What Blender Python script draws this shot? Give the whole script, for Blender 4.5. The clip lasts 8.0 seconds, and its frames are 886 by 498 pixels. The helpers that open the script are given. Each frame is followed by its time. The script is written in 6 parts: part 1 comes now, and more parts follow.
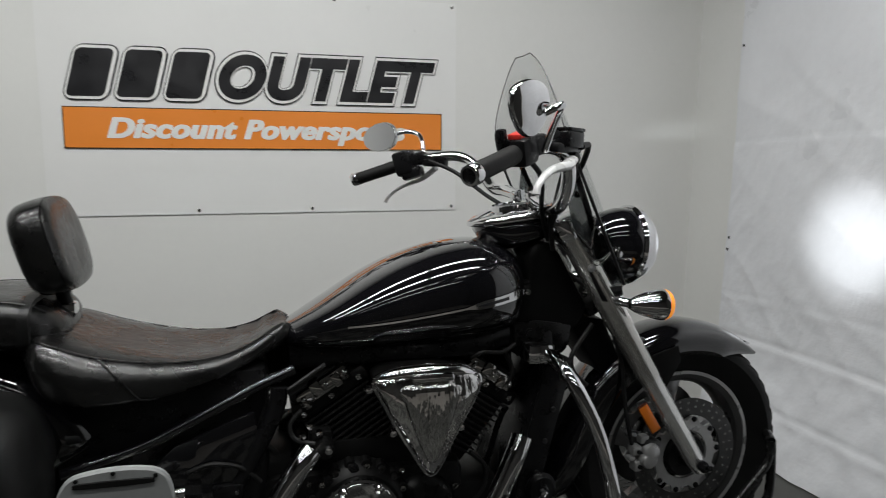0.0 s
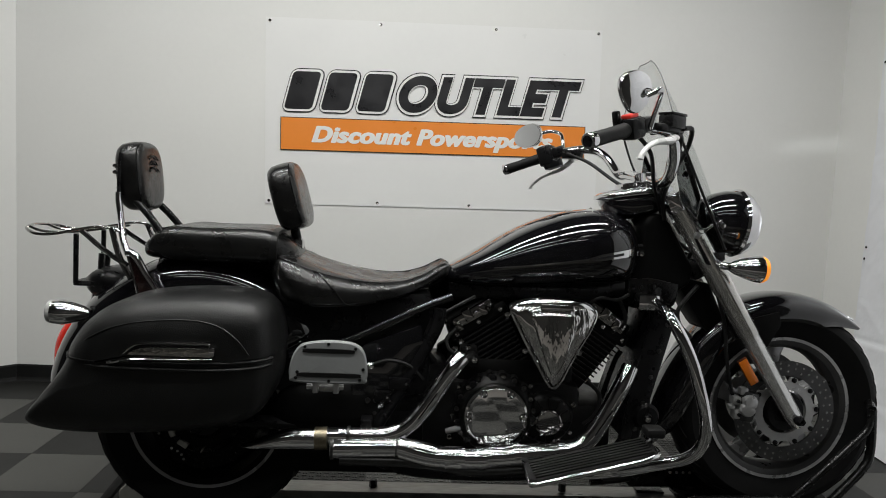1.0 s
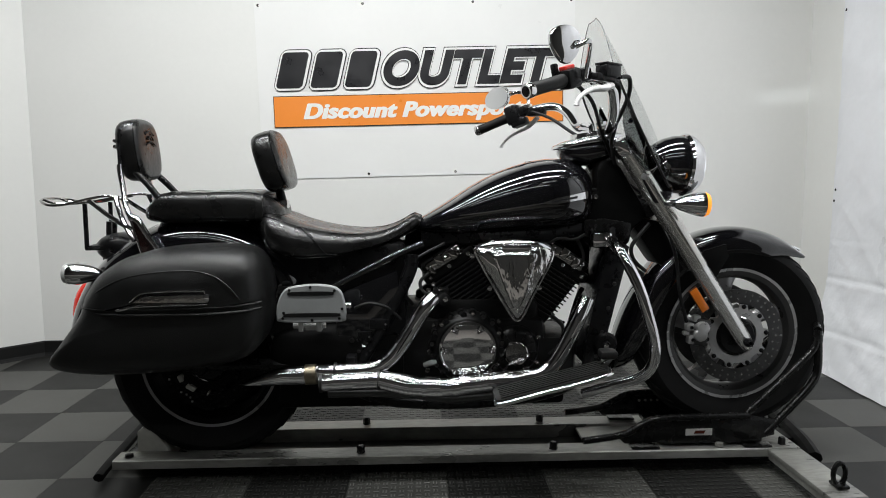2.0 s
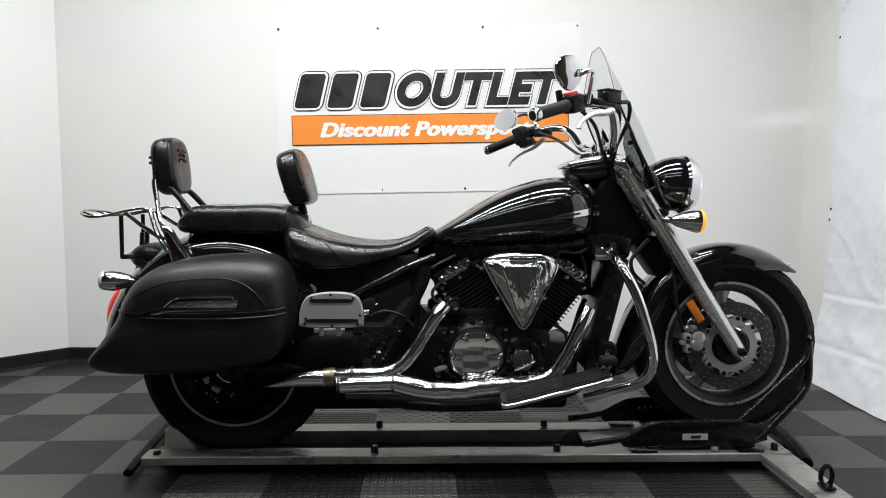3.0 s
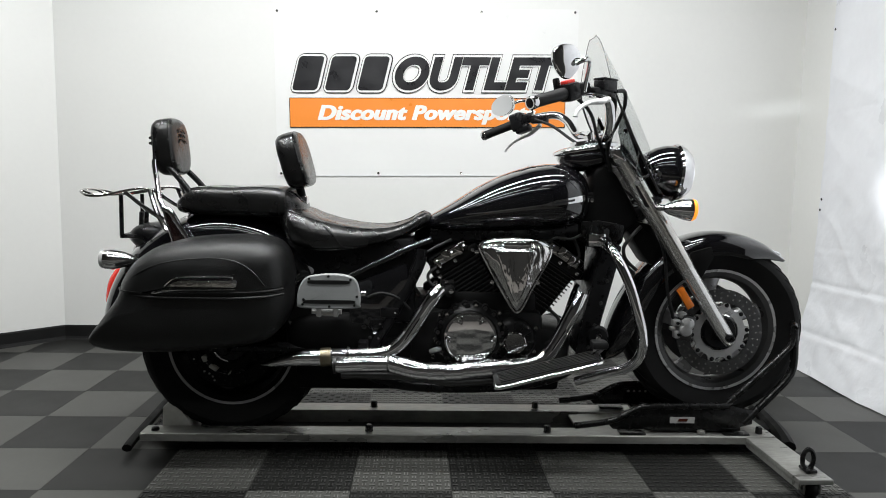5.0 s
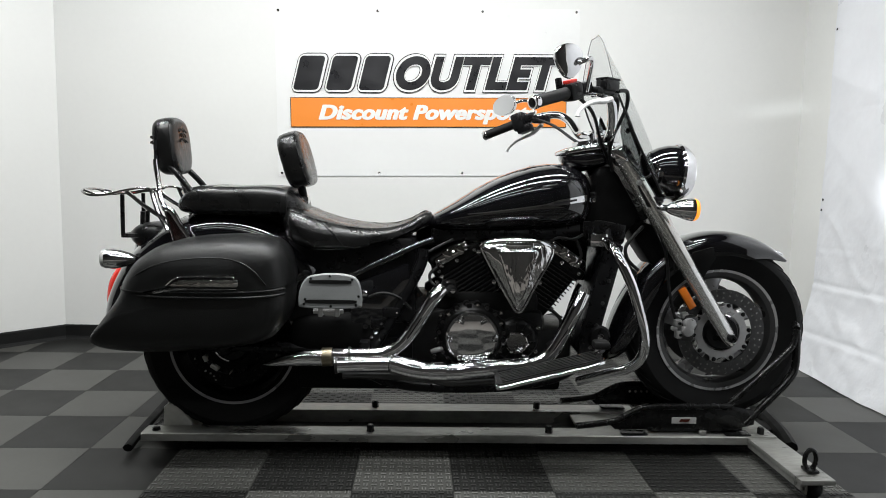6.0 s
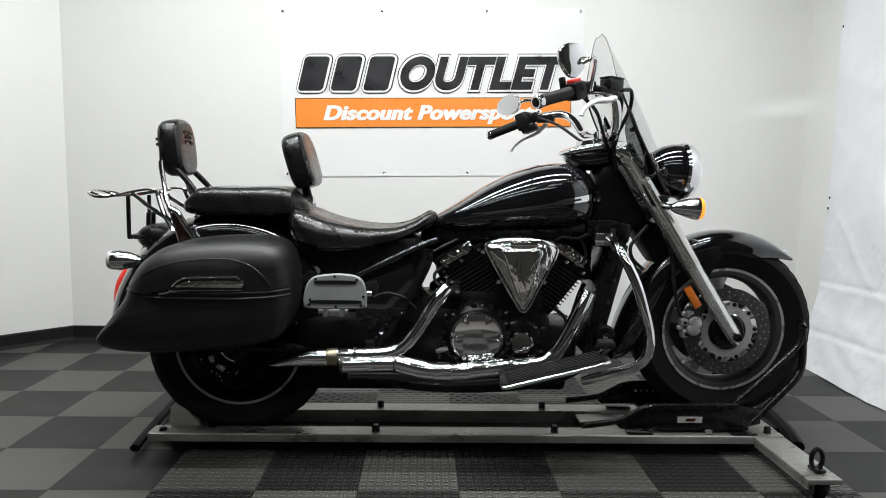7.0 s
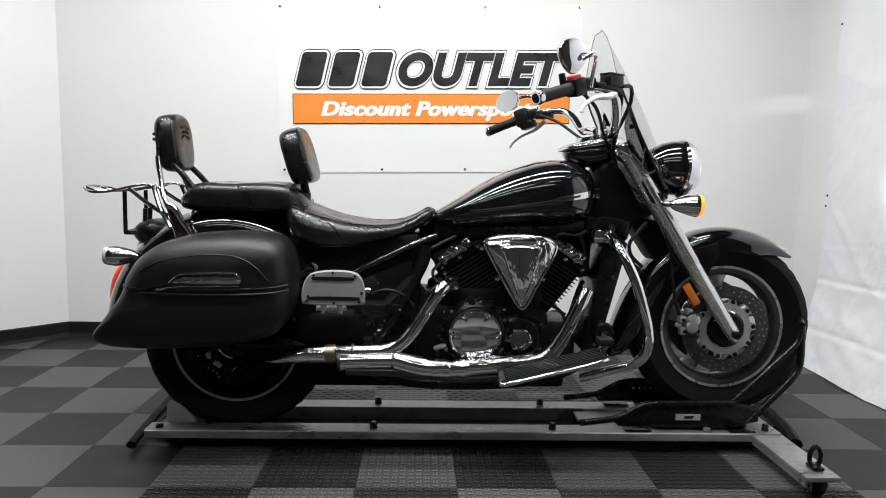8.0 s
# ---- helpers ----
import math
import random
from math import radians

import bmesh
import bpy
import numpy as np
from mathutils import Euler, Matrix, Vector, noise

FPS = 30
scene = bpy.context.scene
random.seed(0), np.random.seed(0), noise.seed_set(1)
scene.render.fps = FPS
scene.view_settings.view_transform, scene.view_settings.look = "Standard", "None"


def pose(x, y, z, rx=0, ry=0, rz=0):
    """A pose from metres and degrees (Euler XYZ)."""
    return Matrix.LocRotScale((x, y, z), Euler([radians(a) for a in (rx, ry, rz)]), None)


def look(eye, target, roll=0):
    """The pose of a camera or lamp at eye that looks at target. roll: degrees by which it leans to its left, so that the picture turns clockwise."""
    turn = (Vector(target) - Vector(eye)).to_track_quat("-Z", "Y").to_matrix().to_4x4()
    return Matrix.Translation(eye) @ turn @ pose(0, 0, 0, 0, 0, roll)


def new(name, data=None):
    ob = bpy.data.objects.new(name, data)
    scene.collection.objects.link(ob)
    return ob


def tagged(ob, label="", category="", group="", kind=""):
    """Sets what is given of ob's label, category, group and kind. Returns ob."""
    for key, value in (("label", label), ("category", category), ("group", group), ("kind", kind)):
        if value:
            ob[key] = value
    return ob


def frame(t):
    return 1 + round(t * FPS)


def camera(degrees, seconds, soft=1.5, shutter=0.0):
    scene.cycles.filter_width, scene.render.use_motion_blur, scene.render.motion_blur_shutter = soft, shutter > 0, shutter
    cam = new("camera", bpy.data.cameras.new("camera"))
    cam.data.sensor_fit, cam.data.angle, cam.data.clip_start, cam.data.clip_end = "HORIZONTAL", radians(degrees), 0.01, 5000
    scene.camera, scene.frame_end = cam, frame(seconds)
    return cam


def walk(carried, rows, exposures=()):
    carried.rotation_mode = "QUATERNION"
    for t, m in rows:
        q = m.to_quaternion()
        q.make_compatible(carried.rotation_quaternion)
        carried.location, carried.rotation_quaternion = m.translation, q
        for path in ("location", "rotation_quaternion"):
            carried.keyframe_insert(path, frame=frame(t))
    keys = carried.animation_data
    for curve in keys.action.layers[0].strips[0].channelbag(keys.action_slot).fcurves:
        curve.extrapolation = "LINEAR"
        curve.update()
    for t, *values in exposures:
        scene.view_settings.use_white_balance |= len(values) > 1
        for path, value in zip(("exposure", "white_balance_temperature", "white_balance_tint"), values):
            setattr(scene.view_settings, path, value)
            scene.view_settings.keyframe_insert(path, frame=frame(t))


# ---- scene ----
cam = camera(66.6, 8.0, soft=0.95, shutter=0.1)
PATH = [
    (0, (-0.2605, -1.516, 1.167), (0.3035, 0.386, 0.915), 1.3),
    (0.1, (-0.247, -1.565, 1.150), (0.1705, 0.379, 0.931), 0.9),
    (0.2, (-0.2585, -1.620, 1.128), (0.0605, 0.3465, 0.956), 0.6),
    (0.3, (-0.2605, -1.668, 1.108), (0.0135, 0.309, 0.979), 1.0),
    (0.4, (-0.2685, -1.7205, 1.083), (0.0095, 0.2555, 0.9475), 1.6),
    (0.5, (-0.2765, -1.774, 1.061), (0.0085, 0.197, 0.887), 1.7),
    (0.7, (-0.308, -1.8765, 1.0305), (-0.043, 0.099, 0.8675), 1.6),
    (0.8, (-0.311, -1.910, 1.0235), (-0.098, 0.0725, 0.867), 2.1),
    (1, (-0.3155, -1.963, 1.017), (-0.1875, 0.026, 0.853), 2.8),
    (1.2, (-0.299, -2.005, 0.9955), (-0.1875, -0.016, 0.818), 2.8),
    (1.5, (-0.2385, -2.071, 0.957), (-0.1265, -0.088, 0.717), 1.4),
    (1.7, (-0.1785, -2.113, 0.941), (-0.1015, -0.128, 0.707), -0.3),
    (3, (-0.2005, -2.311, 0.939), (-0.1465, -0.319, 0.773), 0.2),
    (3.5, (-0.2045, -2.335, 0.944), (-0.1365, -0.343, 0.781), 0.8),
    (4, (-0.2045, -2.345, 0.943), (-0.1375, -0.358, 0.73), 1.2),
    (4.5, (-0.2055, -2.347, 0.943), (-0.1335, -0.359, 0.729), 1.1),
    (6, (-0.2145, -2.342, 0.942), (-0.1415, -0.355, 0.728), 1.2),
    (6.5, (-0.2105, -2.344, 0.941), (-0.1495, -0.357, 0.726), 0.9),
    (7, (-0.2095, -2.344, 0.943), (-0.1545, -0.356, 0.728), 0.9),
    (7.5, (-0.2135, -2.343, 0.942), (-0.1515, -0.355, 0.726), 1.0),
    (8, (-0.2165, -2.335, 0.941), (-0.1505, -0.349, 0.717), 1.1),
]
walk(cam, [(t, look(eye, target, roll)) for t, eye, target, roll in PATH],
     exposures=[(0.0, -0.88, 6600, 9), (0.5, -0.86, 6700, 9), (1.0, -0.68, 6700, 9), (1.5, -0.44, 6600, 9), (3.0, -0.02, 6500, 9), (3.5, -0.04, 6500, 9), (4.0, -0.04, 6500, 9), (4.5, -0.01, 6500, 9), (6.0, 0.02, 6500, 9), (8.0, 0.03, 6500, 9)])

# ---- light ----
world = bpy.data.worlds.new("room_air")
world.use_nodes = True
world.node_tree.nodes["Background"].inputs["Color"].default_value = (0.75, 0.8, 0.85, 1)
world.node_tree.nodes["Background"].inputs["Strength"].default_value = 0.004
scene.world = world


def area_lamp(name, m, sx, sy, watts, colour=(0.985, 1.0, 1.0)):
    d = bpy.data.lights.new(name, "AREA")
    d.shape, d.size, d.size_y, d.energy, d.color = "RECTANGLE", sx, sy, watts, colour
    ob = new(name, d)
    ob.matrix_world = m
    return ob


# rows of fluorescent tubes under the ceiling, each lamp in its own fitting
CEILING = 3.0
LIFT = -0.157                  # the machine's own datum below its drawing height
TUBES = [(x, y, w * k) for y, w in ((-0.08, 29.5), (-0.95, 25.5), (-1.95, 4.0), (-2.95, 5.0)) for x, k in ((-1.85, 0.82), (-0.65, 1.16), (0.55, 0.95))]
for tx, ty, tw in TUBES:
    area_lamp("tube_lamp", pose(tx, ty, CEILING - 0.115), 1.12, 0.075, tw)

# the motorcycle's own headlight is on
beam = bpy.data.lights.new("headlight_beam", "SPOT")
beam.energy, beam.spot_size, beam.spot_blend, beam.shadow_soft_size = 84.0, radians(27), 1.0, 0.04
beam.color = (0.92, 0.96, 1.0)
beam_ob = new("headlight_beam", beam)
beam_ob.matrix_world = look((0.80, 0.0, 0.965), (1.85, 0.36, 0.925))
# added flattened spot that draws the pale streak on the back wall
streak = bpy.data.lights.new("wall_streak_spot", "SPOT")
streak.energy, streak.spot_size, streak.spot_blend, streak.shadow_soft_size = 26.0, radians(14), 1.0, 0.02
streak.color = (0.88, 0.94, 1.0)
streak_ob = new("wall_streak_spot", streak)
streak_ob.matrix_world = look((0.80, 0.03, 1.00), (1.78, 1.40, 1.35)) @ Matrix.Diagonal((1.0, 0.28, 1.0, 1.0))


# ---- materials ----
def nodes_of(name):
    m = bpy.data.materials.new(name)
    m.use_nodes = True
    return m, m.node_tree, m.node_tree.nodes["Principled BSDF"]


def mat(name, colour, rough=0.5, metal=0.0, vary=0.12, scale=8.0, fine=120.0, bump=0.0, bump_scale=200.0,
        rough_vary=0.08, bump_dist=0.002, coat=0.0, coat_rough=0.03, spec=0.5, random_each=0.0, emit=None, emit_power=0.0, stretch=(1, 1, 1)):
    """A surface with two scales of colour variation, uneven gloss and a fine relief."""
    m, t, b = nodes_of(name)
    n, l = t.nodes, t.links
    tc = n.new("ShaderNodeTexCoord")
    mp = n.new("ShaderNodeMapping")
    mp.inputs["Scale"].default_value = stretch
    l.new(tc.outputs["Object"], mp.inputs["Vector"])
    a, f = n.new("ShaderNodeTexNoise"), n.new("ShaderNodeTexNoise")
    a.inputs["Scale"].default_value, f.inputs["Scale"].default_value = scale, fine
    a.inputs["Detail"].default_value, f.inputs["Detail"].default_value = 5, 3
    for k in (a, f):
        l.new(mp.outputs["Vector"], k.inputs["Vector"])
    mix = n.new("ShaderNodeMath")
    mix.operation = "MULTIPLY_ADD"
    l.new(f.outputs["Fac"], mix.inputs[0])
    mix.inputs[1].default_value = 0.35
    l.new(a.outputs["Fac"], mix.inputs[2])
    last = mix.outputs[0]
    if random_each:
        oi = n.new("ShaderNodeObjectInfo")
        r = n.new("ShaderNodeMath")
        r.operation = "MULTIPLY_ADD"
        l.new(oi.outputs["Random"], r.inputs[0])
        r.inputs[1].default_value = random_each
        l.new(last, r.inputs[2])
        last = r.outputs[0]
    ramp = n.new("ShaderNodeMapRange")
    ramp.inputs["From Min"].default_value, ramp.inputs["From Max"].default_value = 0.35, 1.0 + random_each
    ramp.inputs["To Min"].default_value, ramp.inputs["To Max"].default_value = 1 - vary, 1 + vary
    l.new(last, ramp.inputs["Value"])
    vm = n.new("ShaderNodeVectorMath")
    vm.operation = "SCALE"
    vm.inputs[0].default_value = colour[:3]
    l.new(ramp.outputs["Result"], vm.inputs["Scale"])
    l.new(vm.outputs["Vector"], b.inputs["Base Color"])
    rr = n.new("ShaderNodeMapRange")
    rr.inputs["From Min"].default_value, rr.inputs["From Max"].default_value = 0.3, 0.7
    rr.inputs["To Min"].default_value, rr.inputs["To Max"].default_value = max(0.01, rough - rough_vary), min(1, rough + rough_vary)
    l.new(a.outputs["Fac"], rr.inputs["Value"])
    l.new(rr.outputs["Result"], b.inputs["Roughness"])
    b.inputs["Metallic"].default_value = metal
    b.inputs["Coat Weight"].default_value, b.inputs["Coat Roughness"].default_value = coat, coat_rough
    b.inputs["Specular IOR Level"].default_value = spec
    if bump:
        g = n.new("ShaderNodeTexNoise")
        g.inputs["Scale"].default_value, g.inputs["Detail"].default_value = bump_scale, 4
        l.new(mp.outputs["Vector"], g.inputs["Vector"])
        bp = n.new("ShaderNodeBump")
        bp.inputs["Strength"].default_value, bp.inputs["Distance"].default_value = bump, bump_dist
        l.new(g.outputs["Fac"], bp.inputs["Height"])
        l.new(bp.outputs["Normal"], b.inputs["Normal"])
    if emit:
        b.inputs["Emission Color"].default_value = (*emit, 1)
        b.inputs["Emission Strength"].default_value = emit_power
    return m


def clear(name, colour, rough=0.02, weight=1.0, ior=1.49):
    m, t, b = nodes_of(name)
    b.inputs["Base Color"].default_value = (*colour, 1)
    b.inputs["Roughness"].default_value, b.inputs["Transmission Weight"].default_value, b.inputs["IOR"].default_value = rough, weight, ior
    return m


WALL = mat("wall_paint", (0.76, 0.76, 0.74), 0.38, vary=0.03, scale=1.5, fine=40, bump=0.05, bump_scale=90, rough_vary=0.05)
# near-black stand-in for unlit surroundings; sets how dark the reflections are
DIM = mat("unlit_surround", (0.034, 0.033, 0.031), 0.8, vary=0.08, scale=1.0)
TARP = mat("white_sheet", (0.74, 0.75, 0.78), 0.35, vary=0.05, scale=4, fine=30, bump=0.6, bump_scale=17, bump_dist=0.006, rough_vary=0.1)
BASEB = mat("black_vinyl", (0.009, 0.009, 0.009), 0.6, vary=0.3, scale=6, spec=0.15)
TILE_L = mat("grey_tile", (0.064, 0.064, 0.059), 0.45, vary=0.28, scale=2.2, fine=70, bump=0.06, bump_scale=300, random_each=0.3, spec=0.22)
TILE_D = mat("dark_tile", (0.0135, 0.0136, 0.0128), 0.48, vary=0.3, scale=2.2, fine=70, bump=0.06, bump_scale=300, random_each=0.3, spec=0.22)
CONCRETE = mat("bare_concrete", (0.27, 0.252, 0.232), 0.55, vary=0.2, scale=1.2, fine=40, bump=0.1, bump_scale=60)
GROUT = mat("tile_gap", (0.02, 0.02, 0.02), 0.8)
BANNER = mat("banner_vinyl", (0.80, 0.80, 0.79), 0.34, vary=0.02, scale=3, fine=30, bump=0.04, bump_scale=12)
INK = mat("black_print", (0.015, 0.015, 0.017), 0.32, vary=0.3, scale=10)
INK_W = mat("white_print", (0.82, 0.82, 0.80), 0.34, vary=0.02)
ORANGE = mat("orange_print", (0.86, 0.27, 0.045), 0.34, vary=0.04, scale=6)
PAINT = mat("gloss_black_paint", (0.004, 0.004, 0.005), 0.06, vary=0.3, scale=20, coat=1.0, coat_rough=0.02, rough_vary=0.02)
SATIN = mat("satin_black_metal", (0.006, 0.006, 0.0065), 0.30, vary=0.3, scale=30, rough_vary=0.1, bump=0.05, spec=0.2)
CAST = mat("black_engine_casting", (0.005, 0.005, 0.005), 0.40, vary=0.4, scale=25, bump=0.15, bump_scale=350, spec=0.16)
VINYL = mat("bag_leatherette", (0.006, 0.0062, 0.0062), 0.40, vary=0.25, scale=9, bump=0.35, bump_scale=420, rough_vary=0.11, spec=0.40)
LEATHER = mat("seat_leather", (0.006, 0.006, 0.006), 0.28, vary=0.3, scale=12, bump=0.3, bump_scale=38, bump_dist=0.006, rough_vary=0.07)
RUBBER = mat("tyre_rubber", (0.006, 0.006, 0.006), 0.62, vary=0.35, scale=14, bump=0.2, bump_scale=260, spec=0.15)
GRIP = mat("grip_rubber", (0.006, 0.006, 0.006), 0.55, vary=0.3, bump=0.2, spec=0.3)
CHROME = mat("chrome", (0.78, 0.78, 0.79), 0.05, metal=1.0, vary=0.05, scale=15, rough_vary=0.03)
DARKCHROME = mat("dark_chrome", (0.46, 0.45, 0.44), 0.07, metal=1.0, vary=0.1, scale=15, rough_vary=0.03)
ALLOY = mat("fork_aluminium", (0.44, 0.44, 0.44), 0.30, metal=0.55, vary=0.1, scale=20, rough_vary=0.08)
# rear wheel colour with the saddlebag's shade painted in
SHADED_RIM = mat("shaded_rear_wheel", (0.012, 0.012, 0.012), 0.3, vary=0.3, scale=18, rough_vary=0.1)
WAVY = mat("rippled_chrome", (0.78, 0.775, 0.77), 0.06, metal=1.0, vary=0.05, scale=15, bump=0.9, bump_scale=24, bump_dist=0.013, stretch=(1, 1, 0.20), rough_vary=0.03)
SMOKE = clear("smoked_plastic", (0.20, 0.21, 0.21), 0.06)
RIM = mat("wheel_alloy", (0.30, 0.30, 0.305), 0.32, metal=0.5, vary=0.15, scale=18, rough_vary=0.1)
DISC = mat("brake_disc_steel", (0.085, 0.085, 0.085), 0.36, metal=1.0, vary=0.2, scale=30)
PAD = mat("grey_rubber_pad", (0.26, 0.27, 0.27), 0.55, vary=0.1, scale=20, bump=0.1)
STEEL = mat("galvanised_steel", (0.30, 0.30, 0.28), 0.40, metal=0.6, vary=0.6, scale=7, fine=46, rough_vary=0.18, bump=0.1, stretch=(0.6, 2.2, 1.6))
POWDER = mat("black_powder_coat", (0.005, 0.005, 0.005), 0.26, vary=0.3, scale=30, bump=0.06, spec=0.3)
PALE = mat("bare_aluminium_block", (0.52, 0.52, 0.48), 0.5, metal=0.2, vary=0.2, scale=18, fine=60, bump=0.08)
BRASS = mat("worn_clamp", (0.24, 0.21, 0.15), 0.35, metal=0.9, vary=0.2, scale=40)
AMBER = mat("amber_lens", (0.58, 0.15, 0.015), 0.15, vary=0.08, emit=(1.0, 0.35, 0.04), emit_power=0.0)
AMBER_LIT = mat("lit_amber_lens", (0.9, 0.35, 0.04), 0.2, emit=(1.0, 0.30, 0.03), emit_power=1.1)
REDDARK = mat("dark_red_plastic", (0.06, 0.012, 0.006), 0.3, vary=0.1)
RED_LIT = mat("lit_red_lens", (0.7, 0.03, 0.02), 0.15, emit=(1.0, 0.06, 0.03), emit_power=0.12)
CLEAR = bpy.data.materials.new("clear_screen")       # thin sheet: light passes straight through, with a little gloss
CLEAR.use_nodes = True
_t = CLEAR.node_tree
_t.nodes.remove(_t.nodes["Principled BSDF"])
_see, _shine, _mix = (_t.nodes.new(k) for k in ("ShaderNodeBsdfTransparent", "ShaderNodeBsdfGlossy", "ShaderNodeMixShader"))
_see.inputs["Color"].default_value = (0.935, 0.94, 0.94, 1)
_shine.inputs["Roughness"].default_value = 0.04
_mix.inputs["Fac"].default_value = 0.045
_t.links.new(_see.outputs["BSDF"], _mix.inputs[1])
_t.links.new(_shine.outputs["BSDF"], _mix.inputs[2])
_t.links.new(_mix.outputs["Shader"], _t.nodes["Material Output"].inputs["Surface"])
LAMPGLASS = mat("lit_lamp_glass", (0.9, 0.9, 0.9), 0.1, emit=(0.95, 0.98, 1.0), emit_power=4.0)
MIRROR = mat("mirror_glass", (0.85, 0.86, 0.88), 0.02, metal=1.0, vary=0.01, rough_vary=0.01)
FITTING = mat("white_enamel", (0.7, 0.7, 0.7), 0.4)
LEVER = mat("polished_lever", (0.74, 0.74, 0.74), 0.28, metal=0.1, spec=0.8, vary=0.05, scale=30)
REDPLASTIC = mat("red_switch", (0.6, 0.03, 0.02), 0.4)
CARRIER = mat("disc_carrier_alloy", (0.42, 0.42, 0.42), 0.34, metal=0.6, vary=0.12, scale=24, rough_vary=0.08)
FLAT = mat("flat_black_and_shade", (0.004, 0.004, 0.004), 0.5, vary=0.3, scale=20, spec=0.08)
BARREL = mat("wheel_barrel_paint", (0.055, 0.055, 0.055), 0.32, metal=0.4, vary=0.15, scale=18, rough_vary=0.08)
TRAY = mat("dark_tray_steel", (0.06, 0.06, 0.056), 0.5, metal=0.4, vary=0.5, scale=9, fine=50, rough_vary=0.15, bump=0.1)
FORK = mat("polished_fork_leg", (0.80, 0.80, 0.79), 0.22, metal=0.80, vary=0.05, scale=20, rough_vary=0.04)
FORKCOVER = mat("polished_fork_cover", (0.66, 0.65, 0.62), 0.20, metal=0.85, vary=0.12, scale=20, rough_vary=0.05)
# base colour holds the brown-black reflection of a chrome plate
STRUT = mat("brown_black_reflection", (0.022, 0.009, 0.008), 0.12, vary=0.3, scale=20, coat=0.6)
LATCH = mat("hammered_smoked_chrome", (0.62, 0.60, 0.58), 0.10, metal=1.0, vary=0.2, scale=30, bump=0.5, bump_scale=70, bump_dist=0.006)
GUNMETAL = mat("dark_fork_shroud", (0.20, 0.195, 0.185), 0.26, metal=0.75, vary=0.15, scale=20, rough_vary=0.06)
FINS = mat("cooling_fin_edges", (0.035, 0.035, 0.035), 0.34, metal=0.7, vary=0.25, scale=30)
# tops of the tread bars, paler than their tiles
TREAD_L = mat("paler_grey_tread", (0.135, 0.135, 0.128), 0.42, vary=0.2, scale=7, fine=60, spec=0.35)
TREAD_D = mat("paler_dark_tread", (0.046, 0.046, 0.044), 0.42, vary=0.2, scale=7, fine=60, spec=0.35)
STICKER = mat("white_sticker", (0.42, 0.42, 0.41), 0.4, vary=0.2, scale=60)


# ---- mesh helpers ----
def part(name, bm, material, parent=None, label="", flat=False, angle=38):
    me = bpy.data.meshes.new(name)
    bmesh.ops.recalc_face_normals(bm, faces=bm.faces)
    bm.to_mesh(me)
    bm.free()
    if not flat:
        me.shade_smooth()
        me.set_sharp_from_angle(angle=radians(angle))
    me.materials.append(material)
    ob = new(name, me)
    if parent is not None:
        ob.parent = parent
        ob.matrix_parent_inverse = Matrix.Identity(4)
    if label:
        ob["label"] = label
    if name in ("screws", "drilling", "rivets", "bolts", "case_bolts", "cap_bolts", "tread", "ribs"):
        ob["kind"] = "stuff"
    return ob


def thing(name, label, category, group="", kind="", at=(0, 0, 0)):
    ob = new(name)
    ob.location = at
    ob.empty_display_size = 0.1
    return tagged(ob, label, category, group, kind)


def box(bm, lo, hi, bevel=0.0, m=None, seg=2):
    """A box with rounded edges between two corners, turned by m."""
    lo, hi = Vector(lo), Vector(hi)
    c, s = (lo + hi) / 2, hi - lo
    got = bmesh.ops.create_cube(bm, size=1.0, matrix=(m or Matrix()) @ Matrix.Translation(c) @ Matrix.Diagonal((*s, 1)))
    if bevel:
        edges = list({e for v in got["verts"] for e in v.link_edges})
        bmesh.ops.bevel(bm, geom=edges, offset=bevel, segments=seg, affect="EDGES", profile=0.5)
    return bm


def smooth_path(pts, n=8):
    pts = [Vector(p) for p in pts]
    if len(pts) < 3:
        return pts
    out = []
    for i in range(len(pts) - 1):
        p0, p1, p2, p3 = pts[max(i - 1, 0)], pts[i], pts[i + 1], pts[min(i + 2, len(pts) - 1)]
        for k in range(n):
            u = k / n
            out.append(0.5 * (2 * p1 + (p2 - p0) * u + (2 * p0 - 5 * p1 + 4 * p2 - p3) * u * u + (3 * p1 - p0 - 3 * p2 + p3) * u ** 3))
    return out + [pts[-1]]


def rings(bm, loops, closed=False, caps=True):
    rows = [[bm.verts.new(p) for p in loop] for loop in loops]
    n = len(rows[0])
    pairs = list(zip(rows, rows[1:])) + ([(rows[-1], rows[0])] if closed else [])
    for a, b in pairs:
        for i in range(n):
            bm.faces.new((a[i], a[(i + 1) % n], b[(i + 1) % n], b[i]))
    if caps and not closed:
        bm.faces.new(rows[0])
        bm.faces.new(rows[-1])
    return bm


